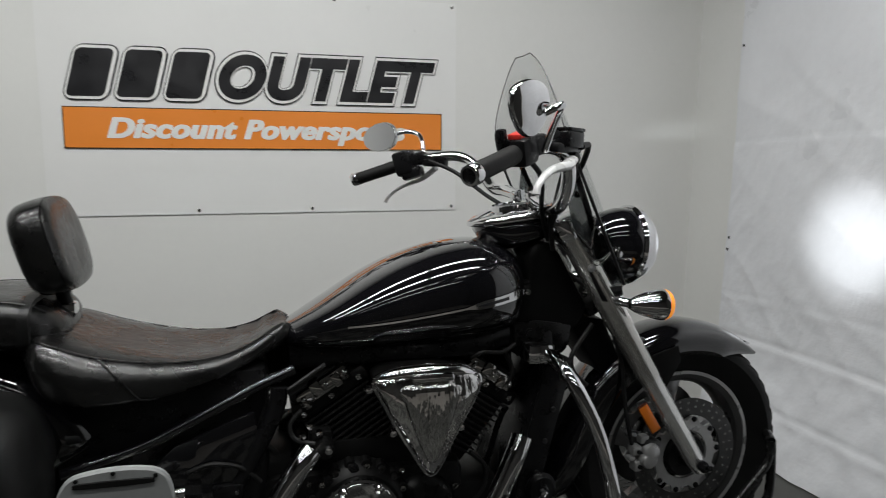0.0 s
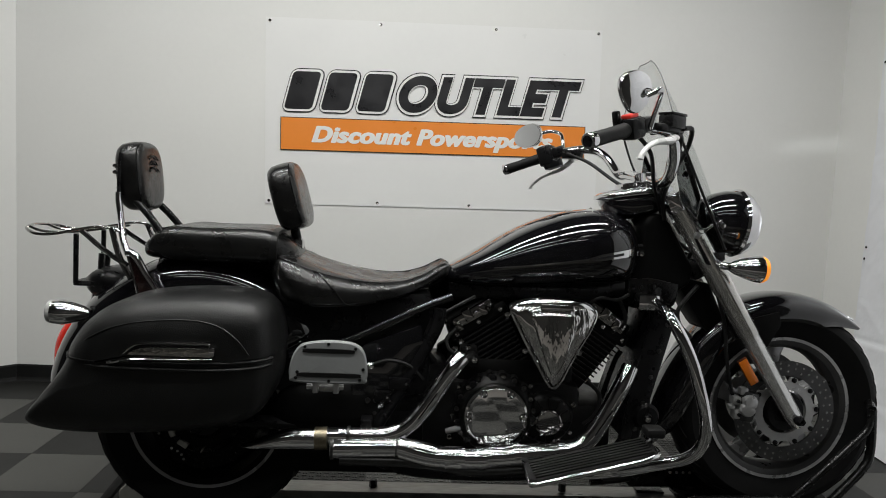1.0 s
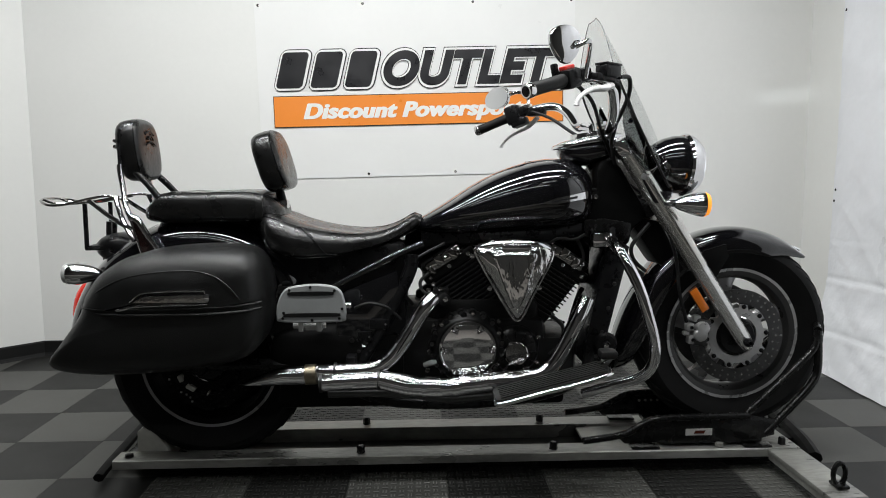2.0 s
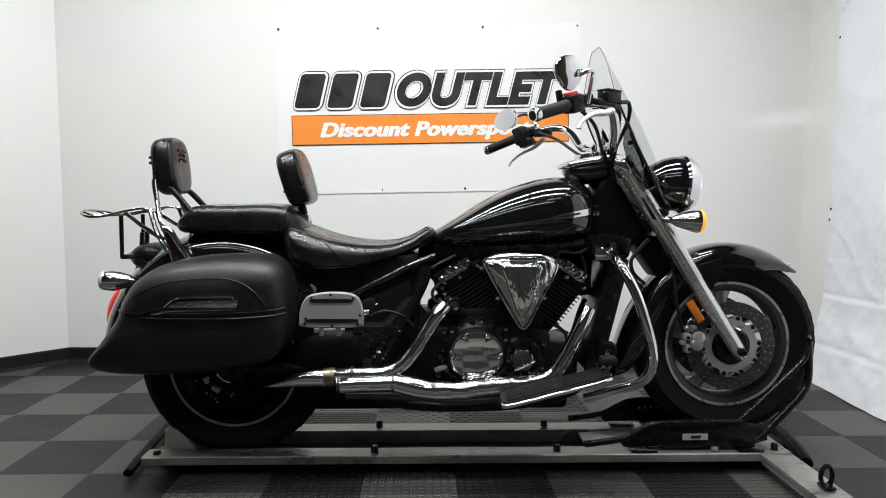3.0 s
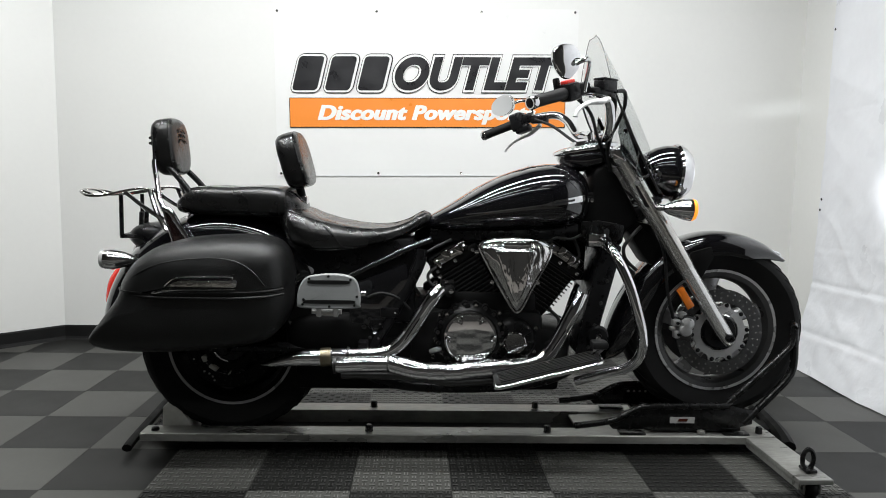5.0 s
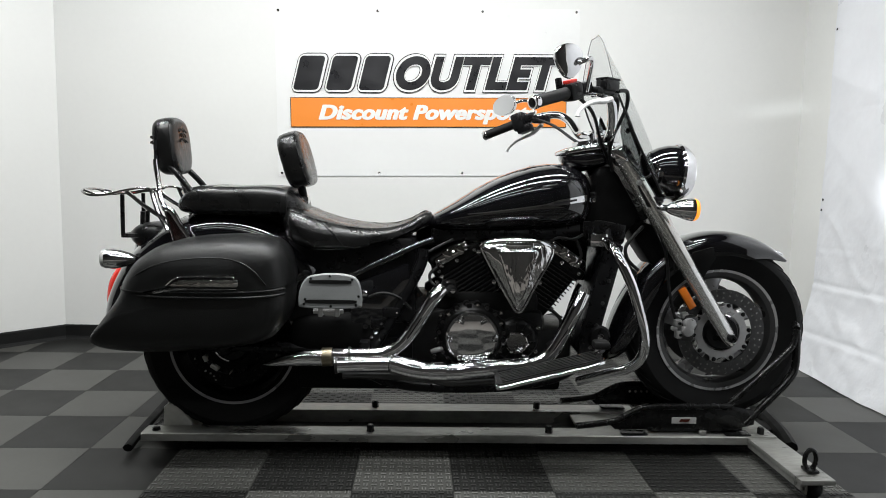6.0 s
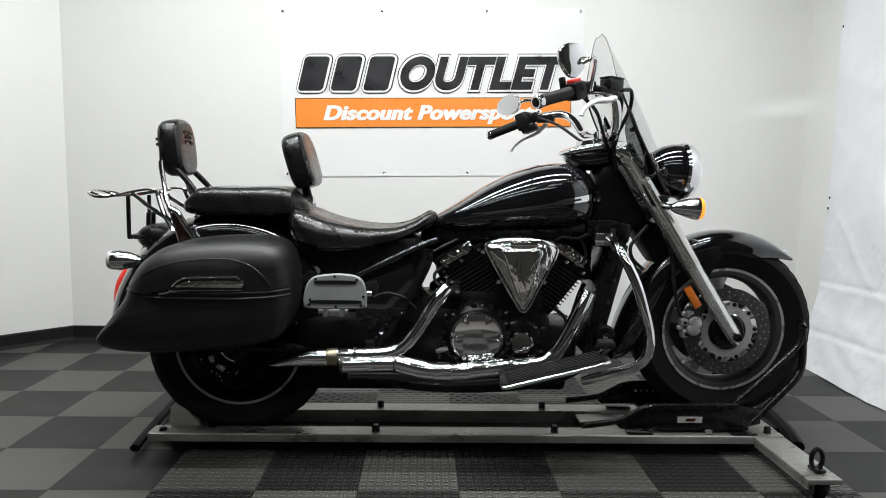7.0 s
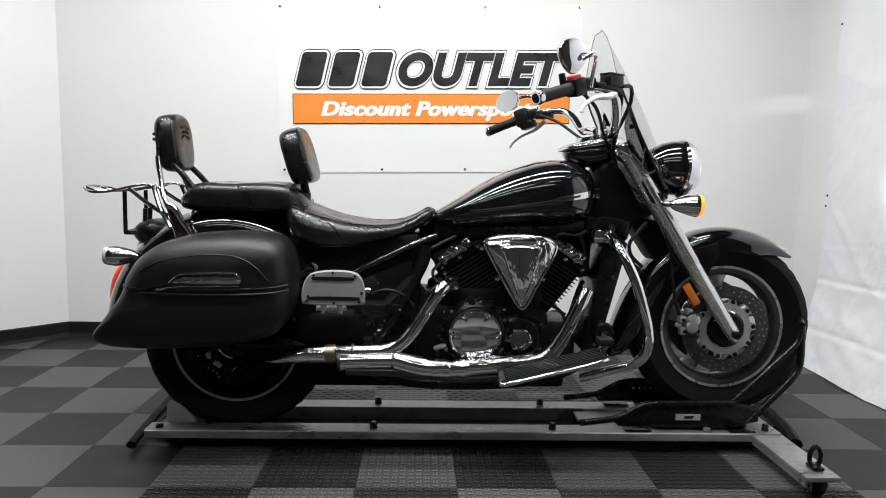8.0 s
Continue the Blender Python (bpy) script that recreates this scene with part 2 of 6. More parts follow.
def tube(bm, pts, r, seg=14, smooth=8, squash=1.0):
    """A round bar along a path; r may be a list with one radius for each point."""
    path = smooth_path(pts, smooth)
    if isinstance(r, (list, tuple)):
        k = (len(path) - 1) / (len(r) - 1)
        rad = [r[min(int(i / k), len(r) - 2)] * (1 - (i / k - min(int(i / k), len(r) - 2))) + r[min(int(i / k), len(r) - 2) + 1] * (i / k - min(int(i / k), len(r) - 2)) for i in range(len(path))]
    else:
        rad = [r] * len(path)
    side = None
    loops = []
    for i, p in enumerate(path):
        d = (path[min(i + 1, len(path) - 1)] - path[max(i - 1, 0)]).normalized()
        if side is None:
            side = d.cross(Vector((0.13, 0.2, 0.97))).normalized()
        side = (side - d * side.dot(d)).normalized()
        up = d.cross(side)
        loops.append([p + rad[i] * (math.cos(a) * side + squash * math.sin(a) * up) for a in (2 * math.pi * k / seg for k in range(seg))])
    return rings(bm, loops)


def lathe(bm, profile, m, seg=32, closed=False):
    """Turns a profile of (radius, height) about the local z axis of m."""
    loops = []
    for r, h in profile:
        loops.append([m @ Vector((max(r, 1e-4) * math.cos(a), max(r, 1e-4) * math.sin(a), h)) for a in (2 * math.pi * k / seg for k in range(seg))])
    return rings(bm, loops, closed=closed)


def body(bm, stations, seg=28, e=0.85, lift=None):
    """A rounded body along x: stations of (x, half width, top, widest height, bottom); optional y centre as sixth."""
    loops = []
    for s in stations:
        x, w, zt, zm, zb = s[:5]
        yc = s[5] if len(s) > 5 else 0.0
        loop = []
        for k in range(seg):
            a = 2 * math.pi * k / seg
            c, q = math.cos(a), math.sin(a)
            y = w * math.copysign(abs(c) ** e, c)
            h = (zt - zm) if q > 0 else (zm - zb)
            loop.append(Vector((x, yc + y, zm + h * math.copysign(abs(q) ** e, q))))
        loops.append(loop)
    return rings(bm, loops)


def refine(stations, n=5):
    """More stations, in a smooth line through the given ones."""
    out = []
    P = [list(s) for s in stations]
    for i in range(len(P) - 1):
        p0, p1, p2, p3 = P[max(i - 1, 0)], P[i], P[i + 1], P[min(i + 2, len(P) - 1)]
        for k in range(n):
            u = k / n
            out.append([0.5 * (2 * b + (c - a) * u + (2 * a - 5 * b + 4 * c - d) * u * u + (3 * b - a - 3 * c + d) * u ** 3) for a, b, c, d in zip(p0, p1, p2, p3)])
    return out + [P[-1]]


def outline(pts, n=6):
    """A smooth closed line through points of (x, z)."""
    m = len(pts)
    P = [Vector(p) for p in pts]
    out = []
    for i in range(m):
        p0, p1, p2, p3 = P[i - 1], P[i], P[(i + 1) % m], P[(i + 2) % m]
        for k in range(n):
            u = k / n
            out.append(0.5 * (2 * p1 + (p2 - p0) * u + (2 * p0 - 5 * p1 + 4 * p2 - p3) * u * u + (3 * p1 - p0 - 3 * p2 + p3) * u ** 3))
    return out


def pillow(bm, loop, levels, centre=None):
    """A cushion from a closed outline of (x, z): levels of (y, inset towards the middle)."""
    n = len(loop)
    xs, zs = [p.x for p in loop], [p.y for p in loop]
    c = centre or Vector(((min(xs) + max(xs)) / 2, (min(zs) + max(zs)) / 2))
    hx, hz = (max(xs) - min(xs)) / 2, (max(zs) - min(zs)) / 2
    loops = []
    for y, ins in levels:
        loops.append([Vector((c.x + (p.x - c.x) * (1 - ins / hx), y, c.y + (p.y - c.y) * (1 - ins / hz))) for p in loop])
    return rings(bm, [[Vector((c.x + (p.x - c.x) * 0.02, levels[0][0], c.y + (p.y - c.y) * 0.02)) for p in loop]] + loops
                 + [[Vector((c.x + (p.x - c.x) * 0.02, levels[-1][0], c.y + (p.y - c.y) * 0.02)) for p in loop]])


def plate(bm, pts, y0, y1, bevel=0.0):
    """A flat plate from (x, z) points between two depths."""
    a = [bm.verts.new((p[0], y0, p[1])) for p in pts]
    f = bm.faces.new(a)
    got = bmesh.ops.extrude_face_region(bm, geom=[f])
    verts = [v for v in got["geom"] if isinstance(v, bmesh.types.BMVert)]
    bmesh.ops.translate(bm, vec=(0, y1 - y0, 0), verts=verts)
    if bevel:
        es = [e for e in {e for v in verts + a for e in v.link_edges} if len(e.link_faces) == 2 and e.calc_face_angle(0) > 0.7]
        bmesh.ops.bevel(bm, geom=es, offset=bevel, segments=2, affect="EDGES", profile=0.5)
    return bm


AXIS_Y = Matrix.Rotation(radians(90), 4, "X")     # local z points to -y, towards the near side


def at_y(x, y, z):
    return Matrix.Translation((x, y, z)) @ AXIS_Y

# ---- the room ----
P = 0.305                      # floor tile
X0, Y0 = -1.3165, -0.404         # a tile corner
BL, BR = Vector((-2.172, 1.422)), Vector((1.905, 1.408))   # ends of the back wall on the floor
LL = Vector((-3.95, -0.34))     # the left wall runs out of sight
RR = Vector((1.90, -4.2))


def wall(name, a, b, label, material=WALL, height=CEILING, thick=0.12):
    d = (b - a).normalized()
    n = Vector((-d.y, d.x))
    bm = bmesh.new()
    q = [a, b, b + n * thick, a + n * thick]
    lo = [bm.verts.new((p.x, p.y, 0)) for p in q]
    hi = [bm.verts.new((p.x, p.y, height)) for p in q]
    for i in range(4):
        bm.faces.new((lo[i], lo[(i + 1) % 4], hi[(i + 1) % 4], hi[i]))
    bm.faces.new(lo), bm.faces.new(hi)
    return tagged(part(name, bm, material, flat=True), label, "wall", kind="structure")


wall("wall_north", BL, BR, "smooth white painted back wall behind the motorcycle")
wall("wall_west", LL, BL, "smooth white painted wall angled beside the back wall")
wall("wall_east", BR, Vector((1.902, -1.90)), "white painted side wall behind a hanging sheet")
# unseen walls added to close the room, darkened to limit bounce and reflections
wall("wall_southeast", Vector((1.902, -1.90)), RR, "unseen wall beyond the booth, coloured dark as if unlit", DIM)
wall("wall_south", Vector((1.90, -4.2)), Vector((-4.2, -4.2)), "unseen wall behind the camera, coloured dark as if unlit", DIM)
wall("wall_southwest", Vector((-4.2, -4.2)), LL, "unseen wall beyond the booth, coloured dark as if unlit", DIM)

bm = box(bmesh.new(), (-4.3, -4.3, -0.1), (2.4, 2.3, -0.006))
floor = tagged(part("floor", bm, GROUT, flat=True), "floor laid with grey and dark interlocking tiles", "floor", kind="structure")
bm = box(bmesh.new(), (-4.25, -4.25, -0.0058), (1.92, -2.535, -0.0005))
tagged(part("floor_concrete", bm, CONCRETE, flat=True), "bare concrete floor beyond the tiled booth", "floor", kind="structure")
# unseen ceiling, darkened in the same way
bm = box(bmesh.new(), (-4.3, -4.3, CEILING), (2.4, 2.3, CEILING + 0.1))
tagged(part("ceiling", bm, DIM, flat=True), "unseen ceiling over the booth, coloured dark as if unlit", "ceiling", kind="structure")


def skirting(name, a, b):
    d = (b - a).normalized()
    n = Vector((d.y, -d.x))
    bm = bmesh.new()
    prof = [(0.0, 0.0), (0.022, 0.0), (0.014, 0.008), (0.010, 0.018), (0.008, 0.072), (0.005, 0.078), (0.0, 0.079)]
    rows = [[Vector((p.x + n.x * o, p.y + n.y * o, z)) for o, z in prof] for p in (a, b)]
    rings(bm, rows)
    tagged(part(name, bm, BASEB, flat=True), "black vinyl cove base along the white wall", "baseboard", kind="structure")


skirting("baseboard", BL, BR)
skirting("baseboard", LL, BL)

# fluorescent fittings
for tx, ty, tw in TUBES:
    f = thing("ceiling_light", "white enamel fluorescent batten under the ceiling", "ceiling light", "tube lights", at=(tx, ty, CEILING))
    part("housing", box(bmesh.new(), (-0.64, -0.10, -0.10), (0.64, 0.10, 0.0), 0.01), FITTING, f)

# ---- hanging sheet on the side wall ----
def sheet_x(y, z):
    base = BR.x + (RR.x - BR.x) * (BR.y - y) / (BR.y - RR.y)
    x = base - 0.074 - 0.010 * math.sin(3.1 * y + 1.3 * z) - 0.012 * noise.noise(Vector((y * 1.6, z * 1.1, 3.0)))
    for zf, s in ((0.195, 1.0), (0.447, 1.0), (0.63, 0.35), (1.30, 0.4)):      # creases from folding
        d = (z - zf - 0.010 * math.sin(4.0 * y)) / 0.011
        x += s * (0.0040 * math.exp(-d * d) - 0.0022 * math.exp(-((d + 2.0) / 1.5) ** 2))
    if z < 0.6:
        x -= 0.30 * (0.6 - z) ** 2 + (0.007 * noise.noise(Vector((y * 3.0, z * 4.0, 9.0))) + 0.006 * noise.noise(Vector((y * 11.0, z * 13.0, 5.0)))) * min(1.0, (0.6 - z) * 3)
    u, v = y * 0.8 + z * 0.6, z * 0.8 - y * 0.6             # sharp wrinkles that run aslant
    x -= 0.012 * max(0.0, 0.30 - abs(noise.noise(Vector((u * 2.2, v * 6.0, 2.0))))) + 0.006 * max(0.0, 0.3 - abs(noise.noise(Vector((u * 7.0, v * 3.5, 7.0)))))
    return x


bm = bmesh.new()
NY, NZ = 220, 240
g = [[bm.verts.new((sheet_x(1.035 - 2.8 * i / NY, 0.004 + 2.7 * j / NZ), 1.035 - 2.8 * i / NY, 0.004 + 2.7 * j / NZ)) for j in range(NZ + 1)] for i in range(NY + 1)]
for i in range(NY):
    for j in range(NZ):
        bm.faces.new((g[i][j], g[i + 1][j], g[i + 1][j + 1], g[i][j + 1]))
sheet = tagged(part("hanging_sheet", bm, TARP, angle=180), "creased white plastic sheet hung along the side wall", "sheet")
sol = sheet.modifiers.new("thickness", "SOLIDIFY")
sol.thickness = 0.002
sol.use_rim = False
for z in (0.812, 0.865, 1.705):
    eyelet = lathe(bmesh.new(), [(0.003, 0.0), (0.006, 0.001), (0.0065, 0.002), (0.003, 0.003)], Matrix.Translation((sheet_x(1.017, z) - 0.003, 1.017, z)) @ Matrix.Rotation(radians(-90), 4, "Y"), 14)
    part("eyelet", eyelet, SATIN, sheet)

# ---- banner on the back wall ----
WD = (BR - BL).normalized()
WANG = math.atan2(WD.y, WD.x)


def wall_m(x, z, off):
    """Pose on the back wall, local x along it and local y up, at world x."""
    p = BL + WD * ((x - BL.x) / WD.x) + Vector((WD.y, -WD.x)) * off
    return Matrix.Translation((p.x, p.y, z)) @ Matrix.Rotation(WANG, 4, "Z") @ Matrix.Rotation(radians(90), 4, "X")


BX0, BX1, BZ0, BZ1 = -0.988, 0.660, 0.926, 1.824
BW, BH = (BX1 - BX0) / WD.x, BZ1 - BZ0
banner = thing("banner", "white vinyl banner with black and orange lettering pinned to the wall", "banner")
banner.matrix_world = wall_m(BX0, BZ0, 0.0050) @ Matrix.Rotation(radians(1.2), 4, "Z")      # hung a little crooked
bm = bmesh.new()
N1, N2 = 60, 30
g = [[bm.verts.new((BW * i / N1, BH * j / N2, 0.0003 * noise.noise(Vector((i * 0.12, j * 0.14, 1.0))))) for j in range(N2 + 1)] for i in range(N1 + 1)]
for i in range(N1):
    for j in range(N2):
        bm.faces.new((g[i][j], g[i + 1][j], g[i + 1][j + 1], g[i][j + 1]))
cloth = part("vinyl", bm, BANNER, banner, flat=True)
sol = cloth.modifiers.new("thickness", "SOLIDIFY")
sol.thickness = 0.0008
for fz, row in ((0.018, (0.012, 0.335, 0.612, 0.988)), (0.982, (0.012, 0.335, 0.678, 0.988))):
    for fx in row:
        bm = lathe(bmesh.new(), [(0.003, 0.001), (0.005, 0.002), (0.0065, 0.0015), (0.007, 0.0)], Matrix.Translation((BW * fx, BH * fz, 0.002)), 14)
        part("eyelet", bm, DARKCHROME, banner)


def flat_shape(name, pts, z, material, parent, thick=0.0012):
    bm = bmesh.new()
    lo = [bm.verts.new((x, y, z)) for x, y in pts]
    f = bm.faces.new(lo)
    got = bmesh.ops.extrude_face_region(bm, geom=[f])
    bmesh.ops.translate(bm, vec=(0, 0, thick), verts=[v for v in got["geom"] if isinstance(v, bmesh.types.BMVert)])
    return part(name, bm, material, parent, flat=True)


def lettering(name, text, x, y, z, width, height, shear, material, parent, grow=0.0, spacing=1.0):
    """Words in the built-in font, turned into a mesh of a given width and height."""
    c = bpy.data.curves.new(name, "FONT")
    c.body, c.size, c.shear, c.offset, c.space_character, c.extrude = text, 1.0, shear, grow, spacing, 0.0
    tmp = new(name + "_text", c)
    me = bpy.data.meshes.new_from_object(tmp.evaluated_get(bpy.context.evaluated_depsgraph_get()))
    bpy.data.objects.remove(tmp)
    co = np.array([v.co[:] for v in me.vertices])
    lo, hi = co.min(0), co.max(0)
    for v in me.vertices:
        v.co = (x + (v.co.x - lo[0]) / (hi[0] - lo[0]) * width, y + (v.co.y - lo[1]) / (hi[1] - lo[1]) * height, z)
    # one object for each letter: islands that stand over one another belong together
    bm = bmesh.new()
    bm.from_mesh(me)
    left, groups = set(bm.faces), []
    while left:
        todo, isle = [left.pop()], []
        while todo:
            f = todo.pop()
            isle.append(f)
            for e in f.edges:
                for k in e.link_faces:
                    if k in left:
                        left.remove(k)
                        todo.append(k)
        xs = [v.co.x for f in isle for v in f.verts]
        groups.append([min(xs), max(xs), isle])
    groups.sort(key=lambda q: q[1] - q[0], reverse=True)
    joined = []
    for lo_x, hi_x, isle in groups:
        host = next((q for q in joined if lo_x > q[0] - 0.002 and (lo_x + hi_x) / 2 < q[1] and hi_x < q[1] + 0.006 and hi_x - lo_x < 0.6 * (q[1] - q[0]) + 0.012), None)
        if host:
            host[2].extend(isle)
        else:
            joined.append([lo_x, hi_x, list(isle)])
    for lo_x, hi_x, isle in sorted(joined, key=lambda q: q[0]):
        b2 = bmesh.new()
        made = {}
        for f in isle:
            for v in f.verts:
                if v not in made:
                    made[v] = b2.verts.new(v.co)
            b2.faces.new([made[v] for v in f.verts])
        part("letter", b2, material, parent, flat=True)
    bm.free()


def slab(x0, x1, y0, y1, lean, r, grow=0.0):
    """A leaning rounded block as a list of points."""
    x0, x1, y0, y1, r = x0 - grow, x1 + grow, y0 - grow, y1 + grow, r + grow
    pts = []
    for cx, cy, a0 in ((x1 - r, y0 + r, -90), (x1 - r, y1 - r, 0), (x0 + r, y1 - r, 90), (x0 + r, y0 + r, 180)):
        for k in range(6):
            a = radians(a0 + 18 * k)
            pts.append((cx + r * math.cos(a), cy + r * math.sin(a)))
    return [(x + lean * (y - y0), y) for x, y in pts]


S = BW / 532.0                                    # banner units
bar_pts = [(25 * S, BH - 203.5 * S), (509.5 * S, BH - 203.5 * S), (509.5 * S, BH - 154 * S), (25 * S, BH - 154 * S)]
flat_shape("border", [(x + (-1.2 * S if x < BW / 2 else 1.2 * S), y + (-1.2 * S if i < 2 else 1.2 * S)) for i, (x, y) in enumerate(bar_pts)], 0.0035, INK, banner)
flat_shape("orange_bar", bar_pts, 0.0052, ORANGE, banner, 0.001)
for dx, dy, dz in ((-1.3, 0.0, 0.0), (-0.5, 0.4, 0.0003), (0.4, -0.4, 0.0006), (1.3, 0.0, 0.0009)):      # heavy strokes
    lettering("words", "Discount Powersports", (74 + dx) * S, BH - (199 - dy) * S, 0.0075 + dz, 383 * S, 33 * S, 0.26, INK_W, banner, grow=0.027, spacing=1.05)
# the emblem of the shop: plain leaning blocks, each with a white inline and a dark outline
for a in (30, 87, 144):
    x0, x1, y0, y1 = a * S, (a + 41) * S, BH - 139 * S, BH - 83 * S
    flat_shape("block", slab(x0, x1, y0, y1, 0.26, 0.02, 0.0195), 0.0035, INK, banner, 0.0008)
    flat_shape("block", slab(x0, x1, y0, y1, 0.26, 0.018, 0.0145), 0.0044, INK_W, banner, 0.0008)
    flat_shape("block", slab(x0, x1, y0, y1, 0.26, 0.016, 0.0040), 0.0053, INK, banner, 0.0008)
for z, g_, e_, m_ in ((0.0046, 0.098, 6.3, INK), (0.0056, 0.086, 4.8, INK_W), (0.0066, 0.054, 1.2, INK)):
    lettering("word", "OUTLET", (210 - e_) * S, BH - (139 + e_) * S, z, (290 + 2 * e_) * S, (56 + 2 * e_) * S, 0.28, m_, banner, grow=g_, spacing=1.10)

# ---- the steel dolly ----
dolly = thing("motorcycle_dolly", "low galvanised steel dolly carrying the motorcycle on the tiled floor", "dolly", at=(0, 0, LIFT))
RX0, RX1, RZ = -1.125, 0.925, 0.232


def channel(y_out, y_in):
    """One folded flange: top, outer lip and the inner side of the tray."""
    s = 1 if y_out > y_in else -1
    t = 0.004
    prof = [(y_out, RZ - 0.027), (y_out, RZ - 0.003), (y_out - s * 0.003, RZ), (y_in, RZ), (y_in, 0.184),
            (y_in + s * t, 0.184), (y_in + s * t, RZ - t), (y_out - s * t, RZ - t), (y_out - s * t, RZ - 0.027)]
    return rings(bmesh.new(), [[Vector((x, y, z)) for y, z in prof] for x in (RX0, RX1)])


part("rail", channel(-0.150, -0.078), STEEL, dolly, flat=True)
part("rail", channel(0.166, 0.088), STEEL, dolly, flat=True)
# tray floor in a darker steel than the rails
part("tray", box(bmesh.new(), (RX0 + 0.04, -0.078, 0.180), (RX1, 0.088, 0.186)), TRAY, dolly, "dark steel tray floor", flat=True)
part("deck_plate", box(bmesh.new(), (0.36, -0.074, 0.216), (RX1, 0.084, 0.226), 0.002), STEEL, dolly, flat=True)
bm = plate(bmesh.new(), [(-1.082, 0.186), (-0.985, 0.186), (-0.985, 0.240), (-1.030, 0.300), (-1.062, 0.307), (-1.078, 0.293)], -0.070, 0.080, 0.004)
part("end_stop", bm, PALE, dolly, "pale steel wheel stop")
for bx in (-1.085, -0.367, 0.244, 0.985):
    for by in (-0.119, 0.127):
        if bx > 0.9 and by > 0:
            continue
        bm = lathe(bmesh.new(), [(0.0, 0.0), (0.0135, 0.0), (0.0135, 0.003), (0.0125, 0.004), (0.0125, 0.020 if bx > -1 else 0.009), (0.009, 0.024 if bx > -1 else 0.011), (0.0, 0.024 if bx > -1 else 0.011)], Matrix.Translation((bx, by, RZ)), 6 if bx > -1 else 12)
        part("bolt", bm, POWDER, dolly, "black hex bolt")
# cross arms that carry the castors
bm = plate(bmesh.new(), [(0.925, -0.012), (1.030, -0.012), (1.030, 0.004), (0.925, 0.004)], -0.478, -0.150, 0.002)
bmesh.ops.translate(bm, vec=(0.0, 0.0, RZ - 0.006), verts=bm.verts)
part("cross_arm", bm, STEEL, dolly)
part("cross_arm", box(bmesh.new(), (0.925, -0.150, RZ - 0.03), (1.030, 0.166, RZ + 0.001), 0.003), STEEL, dolly)
part("cross_arm_side", box(bmesh.new(), (0.928, -0.470, RZ - 0.036), (0.934, -0.150, RZ - 0.018)), STEEL, dolly)
bm = tube(bmesh.new(), [(1.092, -0.125, 0.184), (1.112, -0.03, 0.196), (1.140, 0.12, 0.197), (1.165, 0.26, 0.190)], 0.026, 8, 4, squash=0.9)
part("leg", bm, FLAT, dolly, "black steel outrigger leg")
bm = tube(bmesh.new(), [(-1.168, -0.150, 0.180), (-1.176, -0.05, 0.184), (-1.205, 0.36, 0.186)], 0.017, 8, 3, squash=0.8)
part("leg", bm, FLAT, dolly, "black steel outrigger leg")
part("leg", box(bmesh.new(), (-1.16, -0.04, 0.162), (-0.98, 0.12, 0.182), 0.004), POWDER, dolly)
part("leg_tie", box(bmesh.new(), (0.99, 0.0, 0.184), (1.12, 0.10, 0.202), 0.004), FLAT, dolly)
part("under_beam", box(bmesh.new(), (-1.10, -0.05, 0.164), (0.93, 0.06, 0.180), 0.004), POWDER, dolly, "black box beam under the tray")


def castor(x, y, top, r):
    bm = lathe(bmesh.new(), [(0.0, -0.015), (r, -0.015), (r + 0.004, -0.008), (r + 0.004, 0.008), (r, 0.015), (0.0, 0.015)], Matrix.Translation((x, y, r + 0.004 - LIFT)) @ Matrix.Rotation(radians(90), 4, "Y"), 24)
    w = part("castor", bm, RUBBER, dolly, "black rubber castor wheel")
    bm = bmesh.new()
    for s in (-1, 1):
        box(bm, (x + s * 0.024 - 0.002, y - 0.014, r - 0.008 - LIFT), (x + s * 0.024 + 0.002, y + 0.014, top), 0.0)
    box(bm, (x - 0.032, y - 0.03, top - 0.006), (x + 0.032, y + 0.03, top))
    tube(bm, [(x - 0.03, y, r + 0.004 - LIFT), (x + 0.03, y, r + 0.004 - LIFT)], 0.006, 8)
    part("fork", bm, STEEL, w, flat=True)


castor(0.985, -0.435, RZ - 0.016, 0.022)
castor(0.985, 0.12, RZ - 0.03, 0.016)
# tie-down ring
bm = tube(bmesh.new(), [(0.985 + 0.017 * math.sin(a) , -0.415, RZ + 0.036 + 0.030 * math.cos(a) * (1 if math.cos(a) > 0 else 1.1)) for a in (radians(18 * k) for k in range(21))], 0.0072, 8, 2)
part("tie_ring", bm, POWDER, dolly, "black steel tie-down ring")
part("ring_bracket", box(bmesh.new(), (0.968, -0.440, RZ), (1.003, -0.395, RZ + 0.010), 0.003), POWDER, dolly)

# ---- wheel chock ----
chock = thing("wheel_chock", "black steel front wheel chock bolted on the dolly", "wheel chock", at=(0, 0, LIFT))
